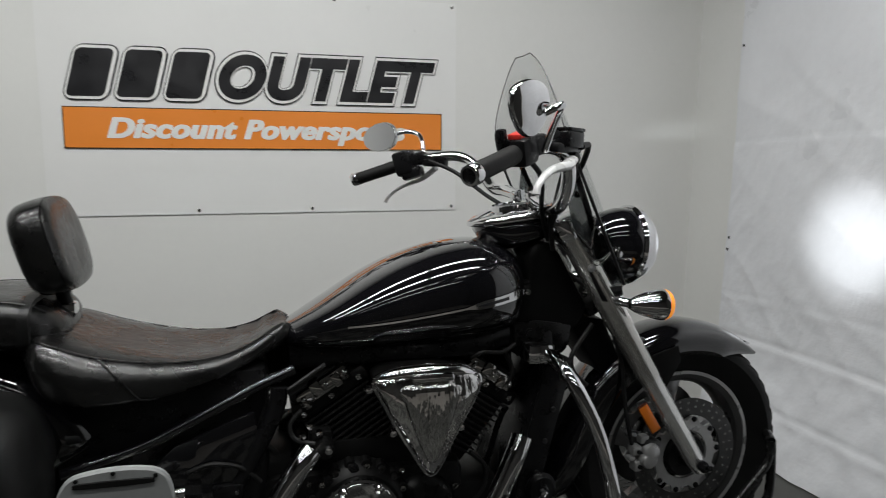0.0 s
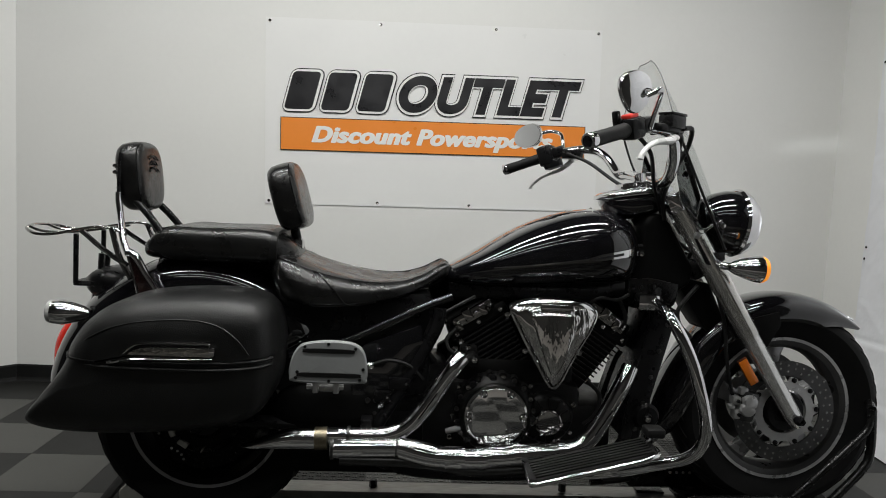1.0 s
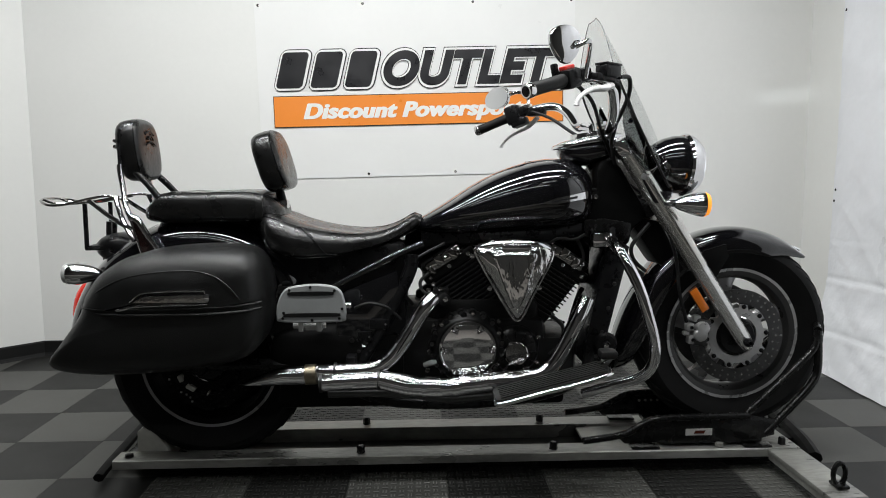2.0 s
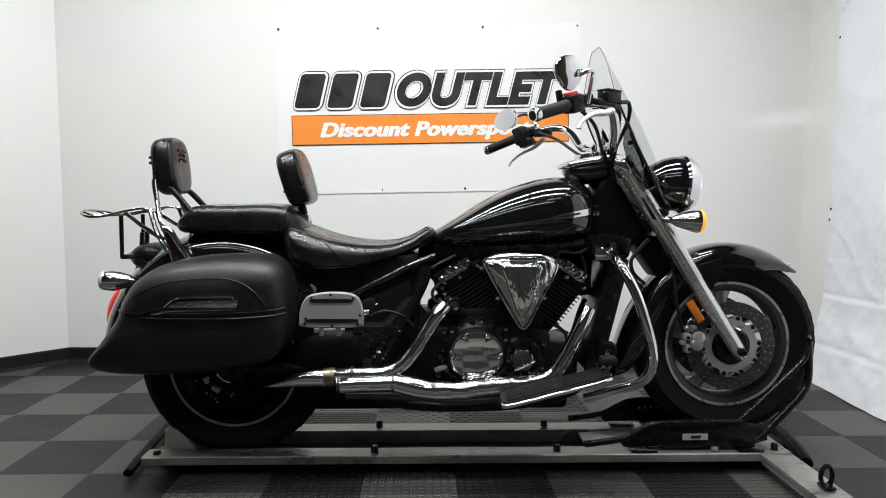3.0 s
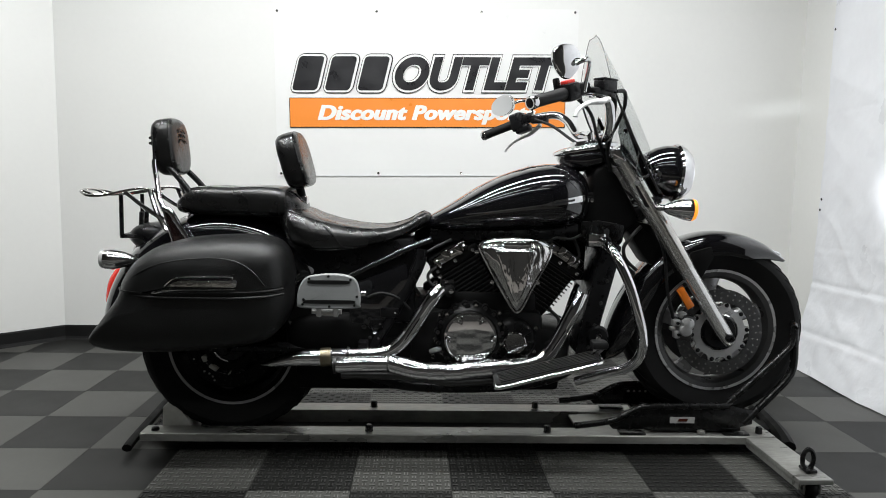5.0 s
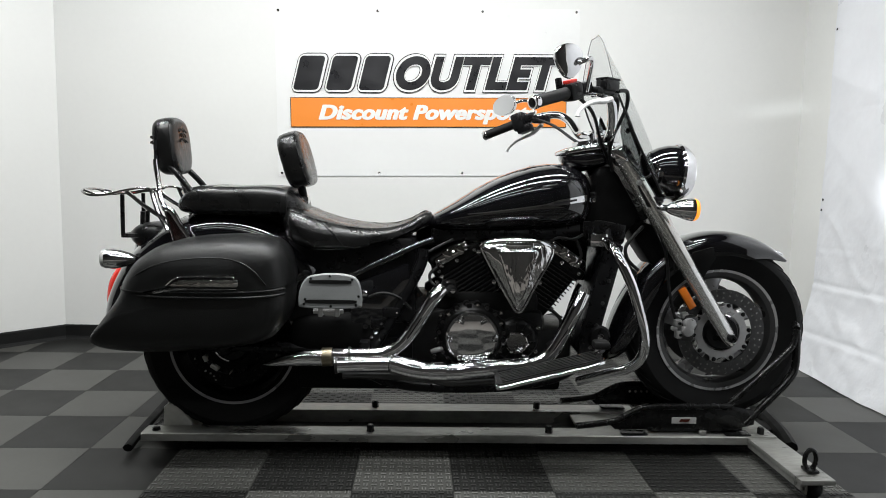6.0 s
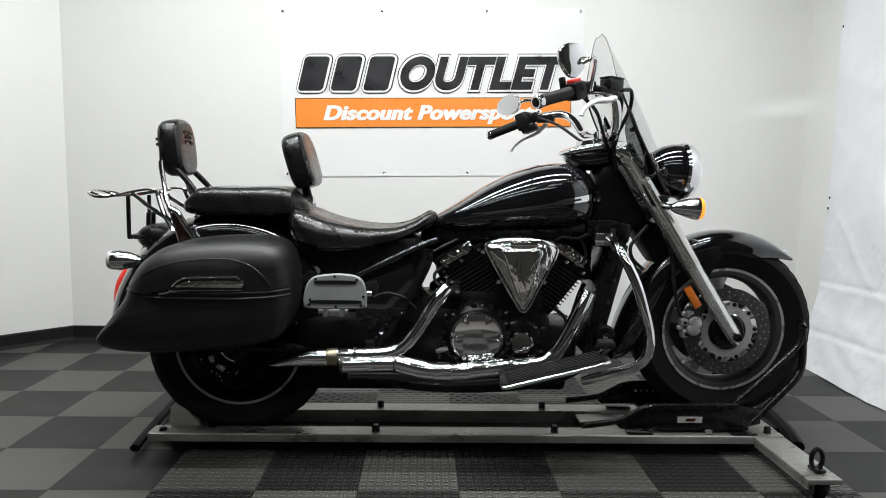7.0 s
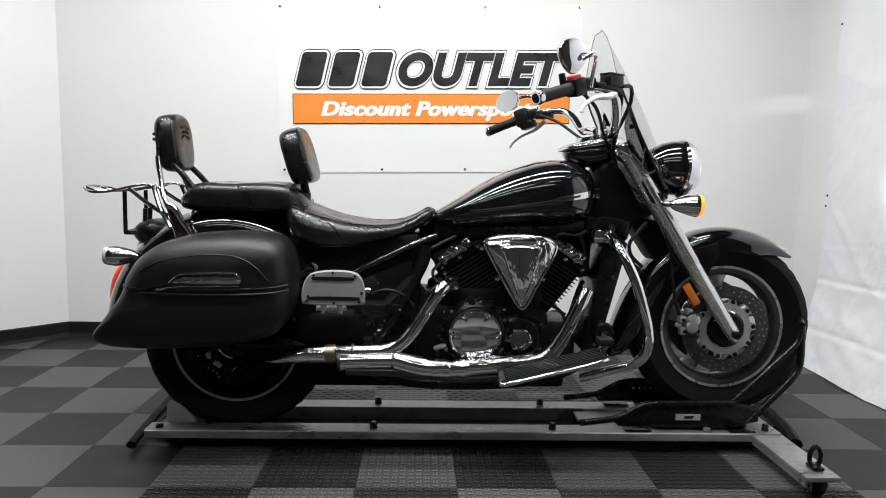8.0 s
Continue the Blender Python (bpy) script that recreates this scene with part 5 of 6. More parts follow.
for x in (a[0] - 0.012, a[0] - 0.011, a[0] + 0.011, a[0] + 0.012):
    f = 1.020 if abs(x - a[0]) < 0.0115 else 1.0
    loops.append([Vector((x, a[1] * f * math.copysign(abs(math.cos(q)) ** 0.5, math.cos(q)), a[3] + ((a[2] - a[3]) if math.sin(q) > 0 else (a[3] - a[4])) * f * math.copysign(abs(math.sin(q)) ** 0.5, math.sin(q)))) for q in (2 * math.pi * k / 36 for k in range(36))])
part("strap", rings(bmesh.new(), loops), VINYL, pill, "black grab strap")

# ---- backrests: cushions that face forward ----
def backrest(c, lean, w, h, t, label, turn=0.0):
    m = Matrix.Translation(c) @ Matrix.Rotation(radians(turn), 4, "Z") @ Matrix.Rotation(radians(lean), 4, "Y")
    bm = bmesh.new()
    loops = []
    for d, f in ((-t, 0.80), (-t * 0.94, 0.90), (-t * 0.7, 0.965), (-t * 0.3, 0.99), (t * 0.2, 1.0), (t * 0.62, 0.985), (t * 0.66, 0.955), (t * 0.70, 0.975), (t * 0.86, 0.93), (t * 0.97, 0.80), (t, 0.55), (t * 1.02, 0.2)):
        loops.append([m @ Vector((d, f * w * math.copysign(abs(math.cos(a)) ** 0.66, math.cos(a)), f * h * math.copysign(abs(math.sin(a)) ** 0.66, math.sin(a)))) for a in (2 * math.pi * k / 40 for k in range(40))])
    rings(bm, loops)
    b = part("backrest", bm, LEATHER, bike, label, angle=50)
    return b, m


pb, pm = backrest((-1.052, 0.0, 1.180), -6, 0.094, 0.096, 0.036, "black leather passenger backrest pad", 0)
for k, (y0, y1, z) in enumerate(((-0.035, 0.03, 0.045), (-0.02, 0.022, 0.030), (-0.04, 0.035, 0.012))):
    part("stitching", tube(bmesh.new(), [pm @ Vector((0.0395, y0, z)), pm @ Vector((0.0405, (y0 + y1) / 2, z + 0.012)), pm @ Vector((0.0395, y1, z))], 0.0025, 6, 5), SATIN, pb, "stitched emblem")
backrest((-0.630, 0.0, 1.144), -16, 0.130, 0.096, 0.038, "black leather rider backrest pad", 0)
part("backrest_post", tube(bmesh.new(), [(-0.625, 0, 1.07), (-0.612, 0, 1.02), (-0.608, 0, 0.97)], 0.014, 10, 4), SATIN, bike)
part("post_clamp", box(bmesh.new(), (-0.628, -0.02, 0.995), (-0.592, 0.02, 1.025), 0.006), CHROME, bike)

# sissy bar and rack
for s in (-1, 1):
    bm = tube(bmesh.new(), [(-1.074, s * 0.088, 1.240), (-1.076, s * 0.090, 1.190), (-1.074, s * 0.096, 1.120)], 0.0055, 10, 4)
    part("pad_bracket", bm, SATIN, bike, "black backrest bracket")
    bm = tube(bmesh.new(), [(-1.075, s * 0.096, 1.135), (-1.073, s * 0.100, 1.110), (-1.062, s * 0.110, 1.060), (-1.050, s * 0.128, 1.015), (-1.028, s * 0.148, 0.975)], 0.0088, 12, 6)
    part("sissy_bar", bm, CHROME, bike, "chrome passenger backrest bar")
    bm = tube(bmesh.new(), [(-1.026, s * 0.152, 0.980), (-1.004, s * 0.158, 0.970), (-0.976, s * 0.160, 0.924), (-0.946, s * 0.162, 0.880)], [0.011, 0.010, 0.0085, 0.007], 14, 5)
    part("bar_mount", bm, CHROME, bike, "chrome fender strut")
    # polished plate with its dark reflection painted as colour
    bm = plate(bmesh.new(), [(-1.030, 0.982), (-1.008, 0.978), (-0.955, 0.884), (-0.955, 0.850), (-0.992, 0.850), (-1.004, 0.882)], s * 0.140, s * 0.152, 0.003)
    part("strut_plate", bm, STRUT, bike, "chrome strut plate coloured with a brown-black reflection")
    part("strut_edge", tube(bmesh.new(), [(-1.030, s * 0.152, 0.980), (-1.016, s * 0.152, 0.930), (-0.999, s * 0.152, 0.868)], 0.0035, 8, 3), DARKCHROME, bike)
    for z in (1.205, 1.188):
        part("pad_bolt", lathe(bmesh.new(), [(0.0, 0.0), (0.006, 0.0), (0.005, 0.005), (0.0, 0.006)], Matrix.Translation((-1.081, s * 0.104, z)) @ (AXIS_Y if s < 0 else AXIS_Y.inverted()), 10), CHROME, bike)
    part("sissy_brace", tube(bmesh.new(), [(-1.045, s * 0.07, 1.12), (-1.00, s * 0.08, 1.075), (-0.955, s * 0.09, 1.02)], 0.010, 10, 4), SATIN, bike)
rack = [(-1.040, -0.125, 1.025), (-1.10, -0.125, 1.042), (-1.16, -0.125, 1.034), (-1.23, -0.12, 1.018), (-1.285, -0.11, 1.016), (-1.325, -0.075, 1.028), (-1.338, 0.0, 1.033), (-1.325, 0.075, 1.028), (-1.285, 0.11, 1.016), (-1.23, 0.12, 1.018), (-1.16, 0.125, 1.034), (-1.10, 0.125, 1.042), (-1.040, 0.125, 1.025)]
# rack chrome darkened in colour for the dim room it reflects
rk = part("luggage_rack", tube(bmesh.new(), rack, 0.0040, 10, 6), DARKCHROME, bike, "chrome tubular luggage rack")
for y in (-0.05, 0.05):
    part("rack_bar", tube(bmesh.new(), [(-1.10, y, 1.038), (-1.21, y, 1.020), (-1.290, y, 1.018), (-1.331, y, 1.030)], 0.0036, 8, 5), DARKCHROME, rk)
for s in (-1, 1):
    part("rack_strut", tube(bmesh.new(), [(-1.16, s * 0.12, 1.03), (-1.10, s * 0.135, 0.985), (-1.03, s * 0.148, 0.945)], 0.007, 8, 4), CHROME, rk)
    part("rack_strut", tube(bmesh.new(), [(-1.08, s * 0.125, 1.04), (-1.055, s * 0.14, 0.97), (-1.02, s * 0.15, 0.91)], 0.008, 8, 4), CHROME, rk)
# plate bracket frame behind the fender
bm = bmesh.new()
tube(bm, [(-1.190, -0.085, 1.018), (-1.191, -0.085, 0.885), (-1.15, -0.085, 0.883)], 0.007, 8, 1)
tube(bm, [(-1.190, 0.085, 1.018), (-1.191, 0.085, 0.885), (-1.15, 0.085, 0.883)], 0.007, 8, 1)
box(bm, (-1.196, -0.09, 0.876), (-1.13, 0.09, 0.890), 0.003)
for y in (-0.02, 0.02):
    tube(bm, [(-1.150, y, 0.96), (-1.155, y, 0.88)], 0.008, 8)
part("plate_bracket", bm, SATIN, bike, "black tubular plate bracket")
bm = body(bmesh.new(), refine([(-1.180, 0.05, 0.90, 0.885, 0.855), (-1.15, 0.085, 0.920, 0.885, 0.840), (-1.10, 0.095, 0.925, 0.885, 0.835), (-1.05, 0.08, 0.91, 0.88, 0.84)], 4), 20, 0.7)
part("plate_lamp_housing", bm, SATIN, bike, "black lamp housing")
part("housing_bracket", box(bmesh.new(), (-1.165, -0.05, 0.81), (-1.06, 0.05, 0.86), 0.008), SATIN, bike)

# rear fender and tail light
fender(Vector((-0.86, 0, 0.560)), 0.338, 188, 28, 0.138, 0.12, PAINT, "fender", "gloss black rear fender", ease=0.06, dome=0.077, flank=0.9)
part("seat_bracket", box(bmesh.new(), (-0.82, -0.06, 0.89), (-0.63, 0.06, 0.975), 0.01), FLAT, bike)
part("seat_pan", box(bmesh.new(), (-0.97, -0.080, 0.955), (-0.60, 0.080, 0.990), 0.012), SATIN, bike)
bm = body(bmesh.new(), refine([(-1.278, 0.024, 0.695, 0.655, 0.61), (-1.260, 0.046, 0.742, 0.68, 0.60), (-1.226, 0.056, 0.780, 0.69, 0.60), (-1.17, 0.05, 0.78, 0.70, 0.61)], 4), 22, 0.8)
part("tail_light", bm, RED_LIT, bike, "red tail light lens")

# ---- saddlebags ----
BAG = [(-1.118, 0.715), (-1.090, 0.780), (-1.050, 0.840), (-0.984, 0.884), (-0.898, 0.906), (-0.779, 0.916), (-0.677, 0.908), (-0.632, 0.880), (-0.612, 0.830), (-0.604, 0.750), (-0.612, 0.670), (-0.662, 0.594), (-0.769, 0.564), (-0.937, 0.548), (-1.080, 0.546), (-1.175, 0.557), (-1.208, 0.582), (-1.170, 0.640)]
BAG = [(x, z if z < 0.76 else 0.76 + (z - 0.76) * 0.905) for x, z in BAG]
BAGO = outline(BAG, 6)


for s in (-1, 1):
    y0, y1 = s * 0.150, s * 0.372
    w = y1 - y0
    lev = [(y0, 0.03), (y0 + w * 0.04, 0.012), (y0 + w * 0.12, 0.0), (y0 + w * 0.55, 0.0), (y0 + w * 0.72, 0.006), (y0 + w * 0.84, 0.018), (y0 + w * 0.92, 0.036), (y0 + w * 0.97, 0.065), (y0 + w, 0.11)]
    bag = part("saddlebag", pillow(bmesh.new(), BAGO, lev), VINYL, bike, "black leatherette hard saddlebag", angle=60)
    # lid, a little proud of the box
    lid = [(-1.108, 0.746)] + [(p.x, p.y) for p in BAGO if p.y > 0.750]
    lid = sorted(lid, key=lambda p: math.atan2(p[1] - 0.752, p[0] + 0.86), reverse=True)
    lid_loop = [Vector((x + (0.004 if x > -0.86 else -0.004), z + 0.004)) for x, z in lid]
    first, last = lid_loop[0], lid_loop[-1]
    base = [last + (first - last) * k / 14 for k in range(1, 14)]
    base = [Vector((p.x, 0.744)) for p in base]
    lev2 = [(y0 + w * 0.02, 0.012), (y0 + w * 0.1, 0.0), (y0 + w * 0.56, 0.0), (y0 + w * 0.74, 0.006), (y0 + w * 0.86, 0.019), (y0 + w * 0.945, 0.037), (y0 + w * 1.0, 0.066), (y0 + w * 1.03, 0.10)]
    bm = bmesh.new()
    loops = []
    c = Vector((-0.86, 0.745))
    full = lid_loop + base
    for yy, ins in lev2:
        row = []
        for p in full:
            if p.y <= 0.7445:
                xx = p.x
                row.append(Vector((c.x + (xx - c.x) * (1 - ins / 0.25), yy, p.y)))
            else:
                d = (p - c)
                q = Vector((d.x * (1 - ins / 0.25), d.y * (1 - ins / 0.172)))
                row.append(Vector((c.x + q.x, yy, c.y + q.y)))
        loops.append(row)
    rings(bm, loops)
    lidp = part("lid", bm, VINYL, bag, "padded saddlebag lid", angle=50)
    # stitched edge and seam band
    def bag_side(x, z, out=0.003):
        """Depth of the bag's outer side."""
        d = min((Vector((x, z)) - p).length for p in BAGO)
        tab = [(0.0, 0.60), (0.006, 0.72), (0.020, 0.84), (0.040, 0.92), (0.075, 0.97), (0.12, 1.0), (1.0, 1.0)]
        for (a, fa), (b, fb) in zip(tab, tab[1:]):
            if a <= d <= b:
                return y0 + w * (fa + (fb - fa) * (d - a) / (b - a)) + s * out
        return y1
    pts = []
    for x, z in [(-1.068, 0.772), (-1.02, 0.805), (-0.97, 0.828), (-0.90, 0.843), (-0.80, 0.849), (-0.735, 0.838), (-0.690, 0.810), (-0.660, 0.770)]:
        pts.append((x, bag_side(x, z, 0.0125), z))
    part("stitched_seam", tube(bmesh.new(), pts, 0.0017, 6, 5), VINYL, lidp)
    for z in (0.747, 0.731):
        pts = [(x, bag_side(x, z + 0.008 * ((x + 0.86) / 0.25) ** 2, 0.004), z + 0.008 * ((x + 0.86) / 0.25) ** 2) for x in [-1.095 + 0.48 * k / 20 for k in range(21)]]
        part("edge_band", tube(bmesh.new(), pts, 0.0045, 8, 2), VINYL, bag)
    # chrome latch trim
    yb = s * 0.381
    bm = plate(bmesh.new(), [(-0.942, 0.765), (-0.922, 0.783), (-0.905, 0.790), (-0.755, 0.793), (-0.744, 0.784), (-0.740, 0.764)], yb - s * 0.014, yb, 0.002)
    lt = part("latch_trim", bm, PAINT, bag, "gloss black latch recess")
    bm = plate(bmesh.new(), [(-0.938, 0.766), (-0.922, 0.778), (-0.902, 0.784), (-0.752, 0.786), (-0.738, 0.782), (-0.737, 0.769), (-0.746, 0.765)], yb - s * 0.004, yb + s * 0.004, 0.002)
    part("latch_plate", bm, LATCH, lt, "smoked chrome latch plate")
    part("latch_rim", tube(bmesh.new(), [(x, yb + s * 0.001, z) for x, z in ((-0.945, 0.767), (-0.926, 0.784), (-0.905, 0.792), (-0.850, 0.795), (-0.760, 0.796), (-0.748, 0.789))], 0.0022, 8, 5), CHROME, lt, "thin chrome rim")
    part("latch_end", box(bmesh.new(), (-0.752, yb - 0.006, 0.768), (-0.736, yb + 0.006, 0.788), 0.004), CHROME, lt)
    bm = tube(bmesh.new(), [(-0.955, yb + s * 0.002, 0.7535), (-0.90, yb + s * 0.004, 0.757), (-0.82, yb + s * 0.004, 0.758), (-0.742, yb + s * 0.002, 0.760)], 0.0020, 8, 6)
    part("latch_bar", bm, CHROME, lt, "thin chrome latch bar")
    part("latch_tip", tube(bmesh.new(), [(-0.982, yb - s * 0.001, 0.746), (-0.968, yb + s * 0.002, 0.7485), (-0.952, yb + s * 0.003, 0.7525)], [0.0035, 0.0048, 0.0040], 10, 3), CHROME, lt, "chrome lever tip")

# ---- footboards ----
PB = outline([(-0.572, 0.722), (-0.568, 0.765), (-0.548, 0.800), (-0.510, 0.811), (-0.462, 0.814), (-0.415, 0.808), (-0.392, 0.790), (-0.382, 0.750), (-0.382, 0.722), (-0.392, 0.709), (-0.475, 0.706), (-0.560, 0.709)], 4)
PB = [Vector((p.x, p.y - 0.011)) for p in PB]
fb = part("passenger_floorboard", pillow(bmesh.new(), PB, [(-0.318, 0.004), (-0.321, 0.0), (-0.328, 0.0), (-0.332, 0.004)]), PAD, bike, "folded grey passenger floorboard")
for z, a, b in ((0.777, -0.540, -0.414), (0.717, -0.552, -0.398)):
    bm = pillow(bmesh.new(), outline([(a, z), (a + 0.012, z + 0.006), (b - 0.012, z + 0.006), (b, z), (b - 0.012, z - 0.005), (a + 0.012, z - 0.005)], 3), [(-0.3315, 0.0), (-0.3345, 0.001)])
    part("grip_strip", bm, BASEB, fb, "black rubber strip")
bm = bmesh.new()
for x, z in ((-0.552, 0.735), (-0.555, 0.720), (-0.535, 0.798), (-0.478, 0.806), (-0.412, 0.796), (-0.400, 0.718), (-0.475, 0.714), (-0.392, 0.745)):
    lathe(bm, [(0.0, 0.0), (0.0042, 0.0), (0.0035, 0.002), (0.0, 0.0025)], at_y(x, -0.332, z - 0.011), 8)
part("screws", bm, BASEB, fb)
bm = bmesh.new()
box(bm, (-0.515, -0.325, 0.669), (-0.500, -0.300, 0.699), 0.003)
box(bm, (-0.465, -0.325, 0.669), (-0.450, -0.300, 0.699), 0.003)
tube(bm, [(-0.53, -0.312, 0.684), (-0.44, -0.312, 0.684)], 0.008, 8)
box(bm, (-0.50, -0.31, 0.669), (-0.465, -0.16, 0.694), 0.004)
part("hinge", bm, ALLOY, fb)
part("end_bolt", lathe(bmesh.new(), [(0.0, 0.0), (0.009, 0.0), (0.009, 0.014), (0.0, 0.016)], Matrix.Translation((-0.381, -0.320, 0.742)) @ Matrix.Rotation(radians(90), 4, "Y"), 10), CHROME, fb)


def board(s):
    tilt = Matrix.Translation((0.195, s * 0.300, 0.508)) @ Matrix.Rotation(radians(-14), 4, "Y")
    pts = [(-0.165, -0.048), (-0.150, -0.062), (0.10, -0.062), (0.160, -0.050), (0.170, -0.01), (0.165, 0.05), (-0.150, 0.058), (-0.165, 0.04)]
    bm = bmesh.new()
    lo = [bm.verts.new(tilt @ Vector((x, y * (1 if s < 0 else -1), -0.006))) for x, y in pts]
    f = bm.faces.new(lo)
    got = bmesh.ops.extrude_face_region(bm, geom=[f])
    bmesh.ops.translate(bm, vec=tilt.to_3x3() @ Vector((0, 0, 0.012)), verts=[v for v in got["geom"] if isinstance(v, bmesh.types.BMVert)])
    b = part("floorboard", bm, GRIP, bike, "black rubber rider floorboard")
    edge = [tilt @ Vector((x, y * (1 if s < 0 else -1), -0.004)) for x, y in ((-0.160, 0.03), (-0.168, -0.045), (-0.150, -0.066), (-0.05, -0.067), (0.10, -0.066), (0.163, -0.052), (0.174, -0.01))]
    part("edge_trim", tube(bmesh.new(), edge, 0.0055, 10, 5, squash=1.2), CHROME, b, "chrome floorboard edge")
    bm = bmesh.new()
    for k in range(7):
        y = -0.05 + 0.015 * k
        box(bm, (-0.15, y - 0.004, 0.006), (0.155, y + 0.004, 0.010), 0.0, tilt @ Matrix.Scale(1 if s < 0 else -1, 4, (0, 1, 0)))
    part("ribs", bm, GRIP, b, flat=True)
    part("stay", tube(bmesh.new(), [(0.10, s * 0.28, 0.480), (0.12, s * 0.20, 0.475), (0.13, s * 0.1, 0.48)], 0.014, 8, 4), SATIN, b)


board(-1)
board(1)
# brake pedal
part("brake_pedal", tube(bmesh.new(), [(0.20, -0.20, 0.46), (0.30, -0.25, 0.50), (0.36, -0.29, 0.56), (0.375, -0.30, 0.585)], 0.008, 8, 5), CHROME, bike)
part("pedal_pad", box(bmesh.new(), (0.335, -0.325, 0.575), (0.385, -0.275, 0.600), 0.008, None), GRIP, bike)

# ---- crash bar ----
for s in (-1, 1):
    pts = [(0.375, s * 0.10, 0.905), (0.396, s * 0.17, 0.900), (0.411, s * 0.245, 0.868), (0.447, s * 0.288, 0.785), (0.473, s * 0.306, 0.698), (0.494, s * 0.308, 0.612), (0.491, s * 0.298, 0.550), (0.460, s * 0.278, 0.508), (0.385, s * 0.24, 0.472), (0.320, s * 0.19, 0.434)]
    part("crash_bar", tube(bmesh.new(), pts, 0.0160, 16, 8), CHROME, bike, "chrome engine guard bar")
    bm = box(bmesh.new(), (0.345, s * 0.14 - 0.03, 0.88), (0.405, s * 0.14 + 0.03, 0.925), 0.008)
    part("bar_clamp", bm, CHROME, bike)

# ---- frame ----
for s in (-1, 1):
    part("frame_tube", tube(bmesh.new(), [(0.43, s * 0.05, 0.99), (0.418, s * 0.11, 0.82), (0.366, s * 0.13, 0.60), (0.31, s * 0.135, 0.46), (0.10, s * 0.135, 0.400), (-0.25, s * 0.135, 0.400), (-0.42, s * 0.13, 0.46)], 0.0185, 12, 6), SATIN, bike)
    part("frame_tube", tube(bmesh.new(), [(-0.165, s * 0.125, 0.892), (-0.25, s * 0.135, 0.858), (-0.36, s * 0.140, 0.805), (-0.46, s * 0.145, 0.76), (-0.60, s * 0.15, 0.72)], 0.0115, 12, 6), PAINT, bike, "gloss black frame rail")
    part("frame_tube", tube(bmesh.new(), [(-0.196, s * 0.135, 0.86), (-0.208, s * 0.135, 0.80), (-0.28, s * 0.135, 0.66), (-0.36, s * 0.135, 0.52), (-0.38, s * 0.13, 0.44)], 0.018, 12, 6), SATIN, bike)
    bm = plate(bmesh.new(), [(-0.245, 0.815), (-0.40, 0.755), (-0.44, 0.72), (-0.43, 0.58), (-0.33, 0.54), (-0.285, 0.62), (-0.235, 0.755)], s * 0.125, s * 0.145, 0.008)
    part("side_cover", bm, PAINT, bike, "gloss black side cover")
    part("swingarm", tube(bmesh.new(), [(-0.36, s * 0.115, 0.515), (-0.60, s * 0.118, 0.520), (-0.842, s * 0.118, 0.520), (-0.90, s * 0.118, 0.520)], 0.026, 12, 4, squash=0.7), SATIN, bike)
bm = box(bmesh.new(), (-0.66, -0.12, 0.60), (-0.215, 0.12, 0.90), 0.03)
part("battery_box", bm, SATIN, bike, "black under-seat tray")
bm = body(bmesh.new(), refine([(-0.640, 0.060, 0.60, 0.56, 0.52), (-0.60, 0.085, 0.655, 0.57, 0.485), (-0.45, 0.092, 0.672, 0.575, 0.475), (-0.36, 0.088, 0.668, 0.572, 0.478), (-0.325, 0.06, 0.63, 0.57, 0.51)], 4), 28, 0.8)
bmesh.ops.translate(bm, vec=(0, -0.060, -0.012), verts=bm.verts)
part("exhaust_chamber", bm, FLAT, bike, "black exhaust chamber")
part("gearbox", box(bmesh.new(), (-0.40, -0.10, 0.45), (-0.16, 0.10, 0.70), 0.03), CAST, bike, "black gearbox casing")
part("belly_pan", box(box(bmesh.new(), (-0.62, -0.11, 0.372), (-0.20, 0.12, 0.56), 0.02), (-0.21, -0.12, 0.376), (0.28, 0.12, 0.46), 0.02), FLAT, bike)
part("side_stand", tube(bmesh.new(), [(-0.20, 0.12, 0.42), (-0.30, 0.13, 0.40), (-0.50, 0.14, 0.405)], 0.012, 8, 4), SATIN, bike)
part("axle_cover", lathe(bmesh.new(), [(0.0, 0.0), (0.022, 0.0), (0.022, 0.02), (0.015, 0.03), (0.0, 0.03)], at_y(RW.x, -0.14, RW.z), 16), SATIN, bike)

# radiator
bm = box(bmesh.new(), (0.370, -0.135, 0.500), (0.415, 0.135, 0.880), 0.008, Matrix.Translation((0.4, 0, 0.69)) @ Matrix.Rotation(radians(13), 4, "Y") @ Matrix.Translation((-0.4, 0, -0.69)))
rad = part("radiator", bm, SATIN, bike, "black radiator with side shroud")
bm = plate(bmesh.new(), [(0.318, 0.470), (0.372, 0.470), (0.398, 0.590), (0.450, 0.807), (0.464, 0.880), (0.425, 0.90), (0.395, 0.86), (0.350, 0.66)], -0.148, -0.138, 0.004)
part("shroud", bm, SATIN, rad)
bm = bmesh.new()
for k in range(5):
    lathe(bm, [(0.0, 0.0), (0.007, 0.0), (0.006, 0.004), (0.0, 0.005)], at_y(0.366 + 0.0178 * k, -0.149, 0.54 + 0.075 * k), 8)
part("screws", bm, DISC, rad)
part("horn", lathe(bmesh.new(), [(0.0, 0.0), (0.034, 0.0), (0.038, 0.008), (0.030, 0.020), (0.012, 0.022), (0.010, 0.030), (0.0, 0.030)], at_y(0.392, -0.150, 0.580), 20), SATIN, bike, "black horn with chrome nut")
part("horn_nut", lathe(bmesh.new(), [(0.0, 0.0), (0.010, 0.0), (0.008, 0.010), (0.0, 0.011)], at_y(0.388, -0.179, 0.580), 8), CHROME, bike)
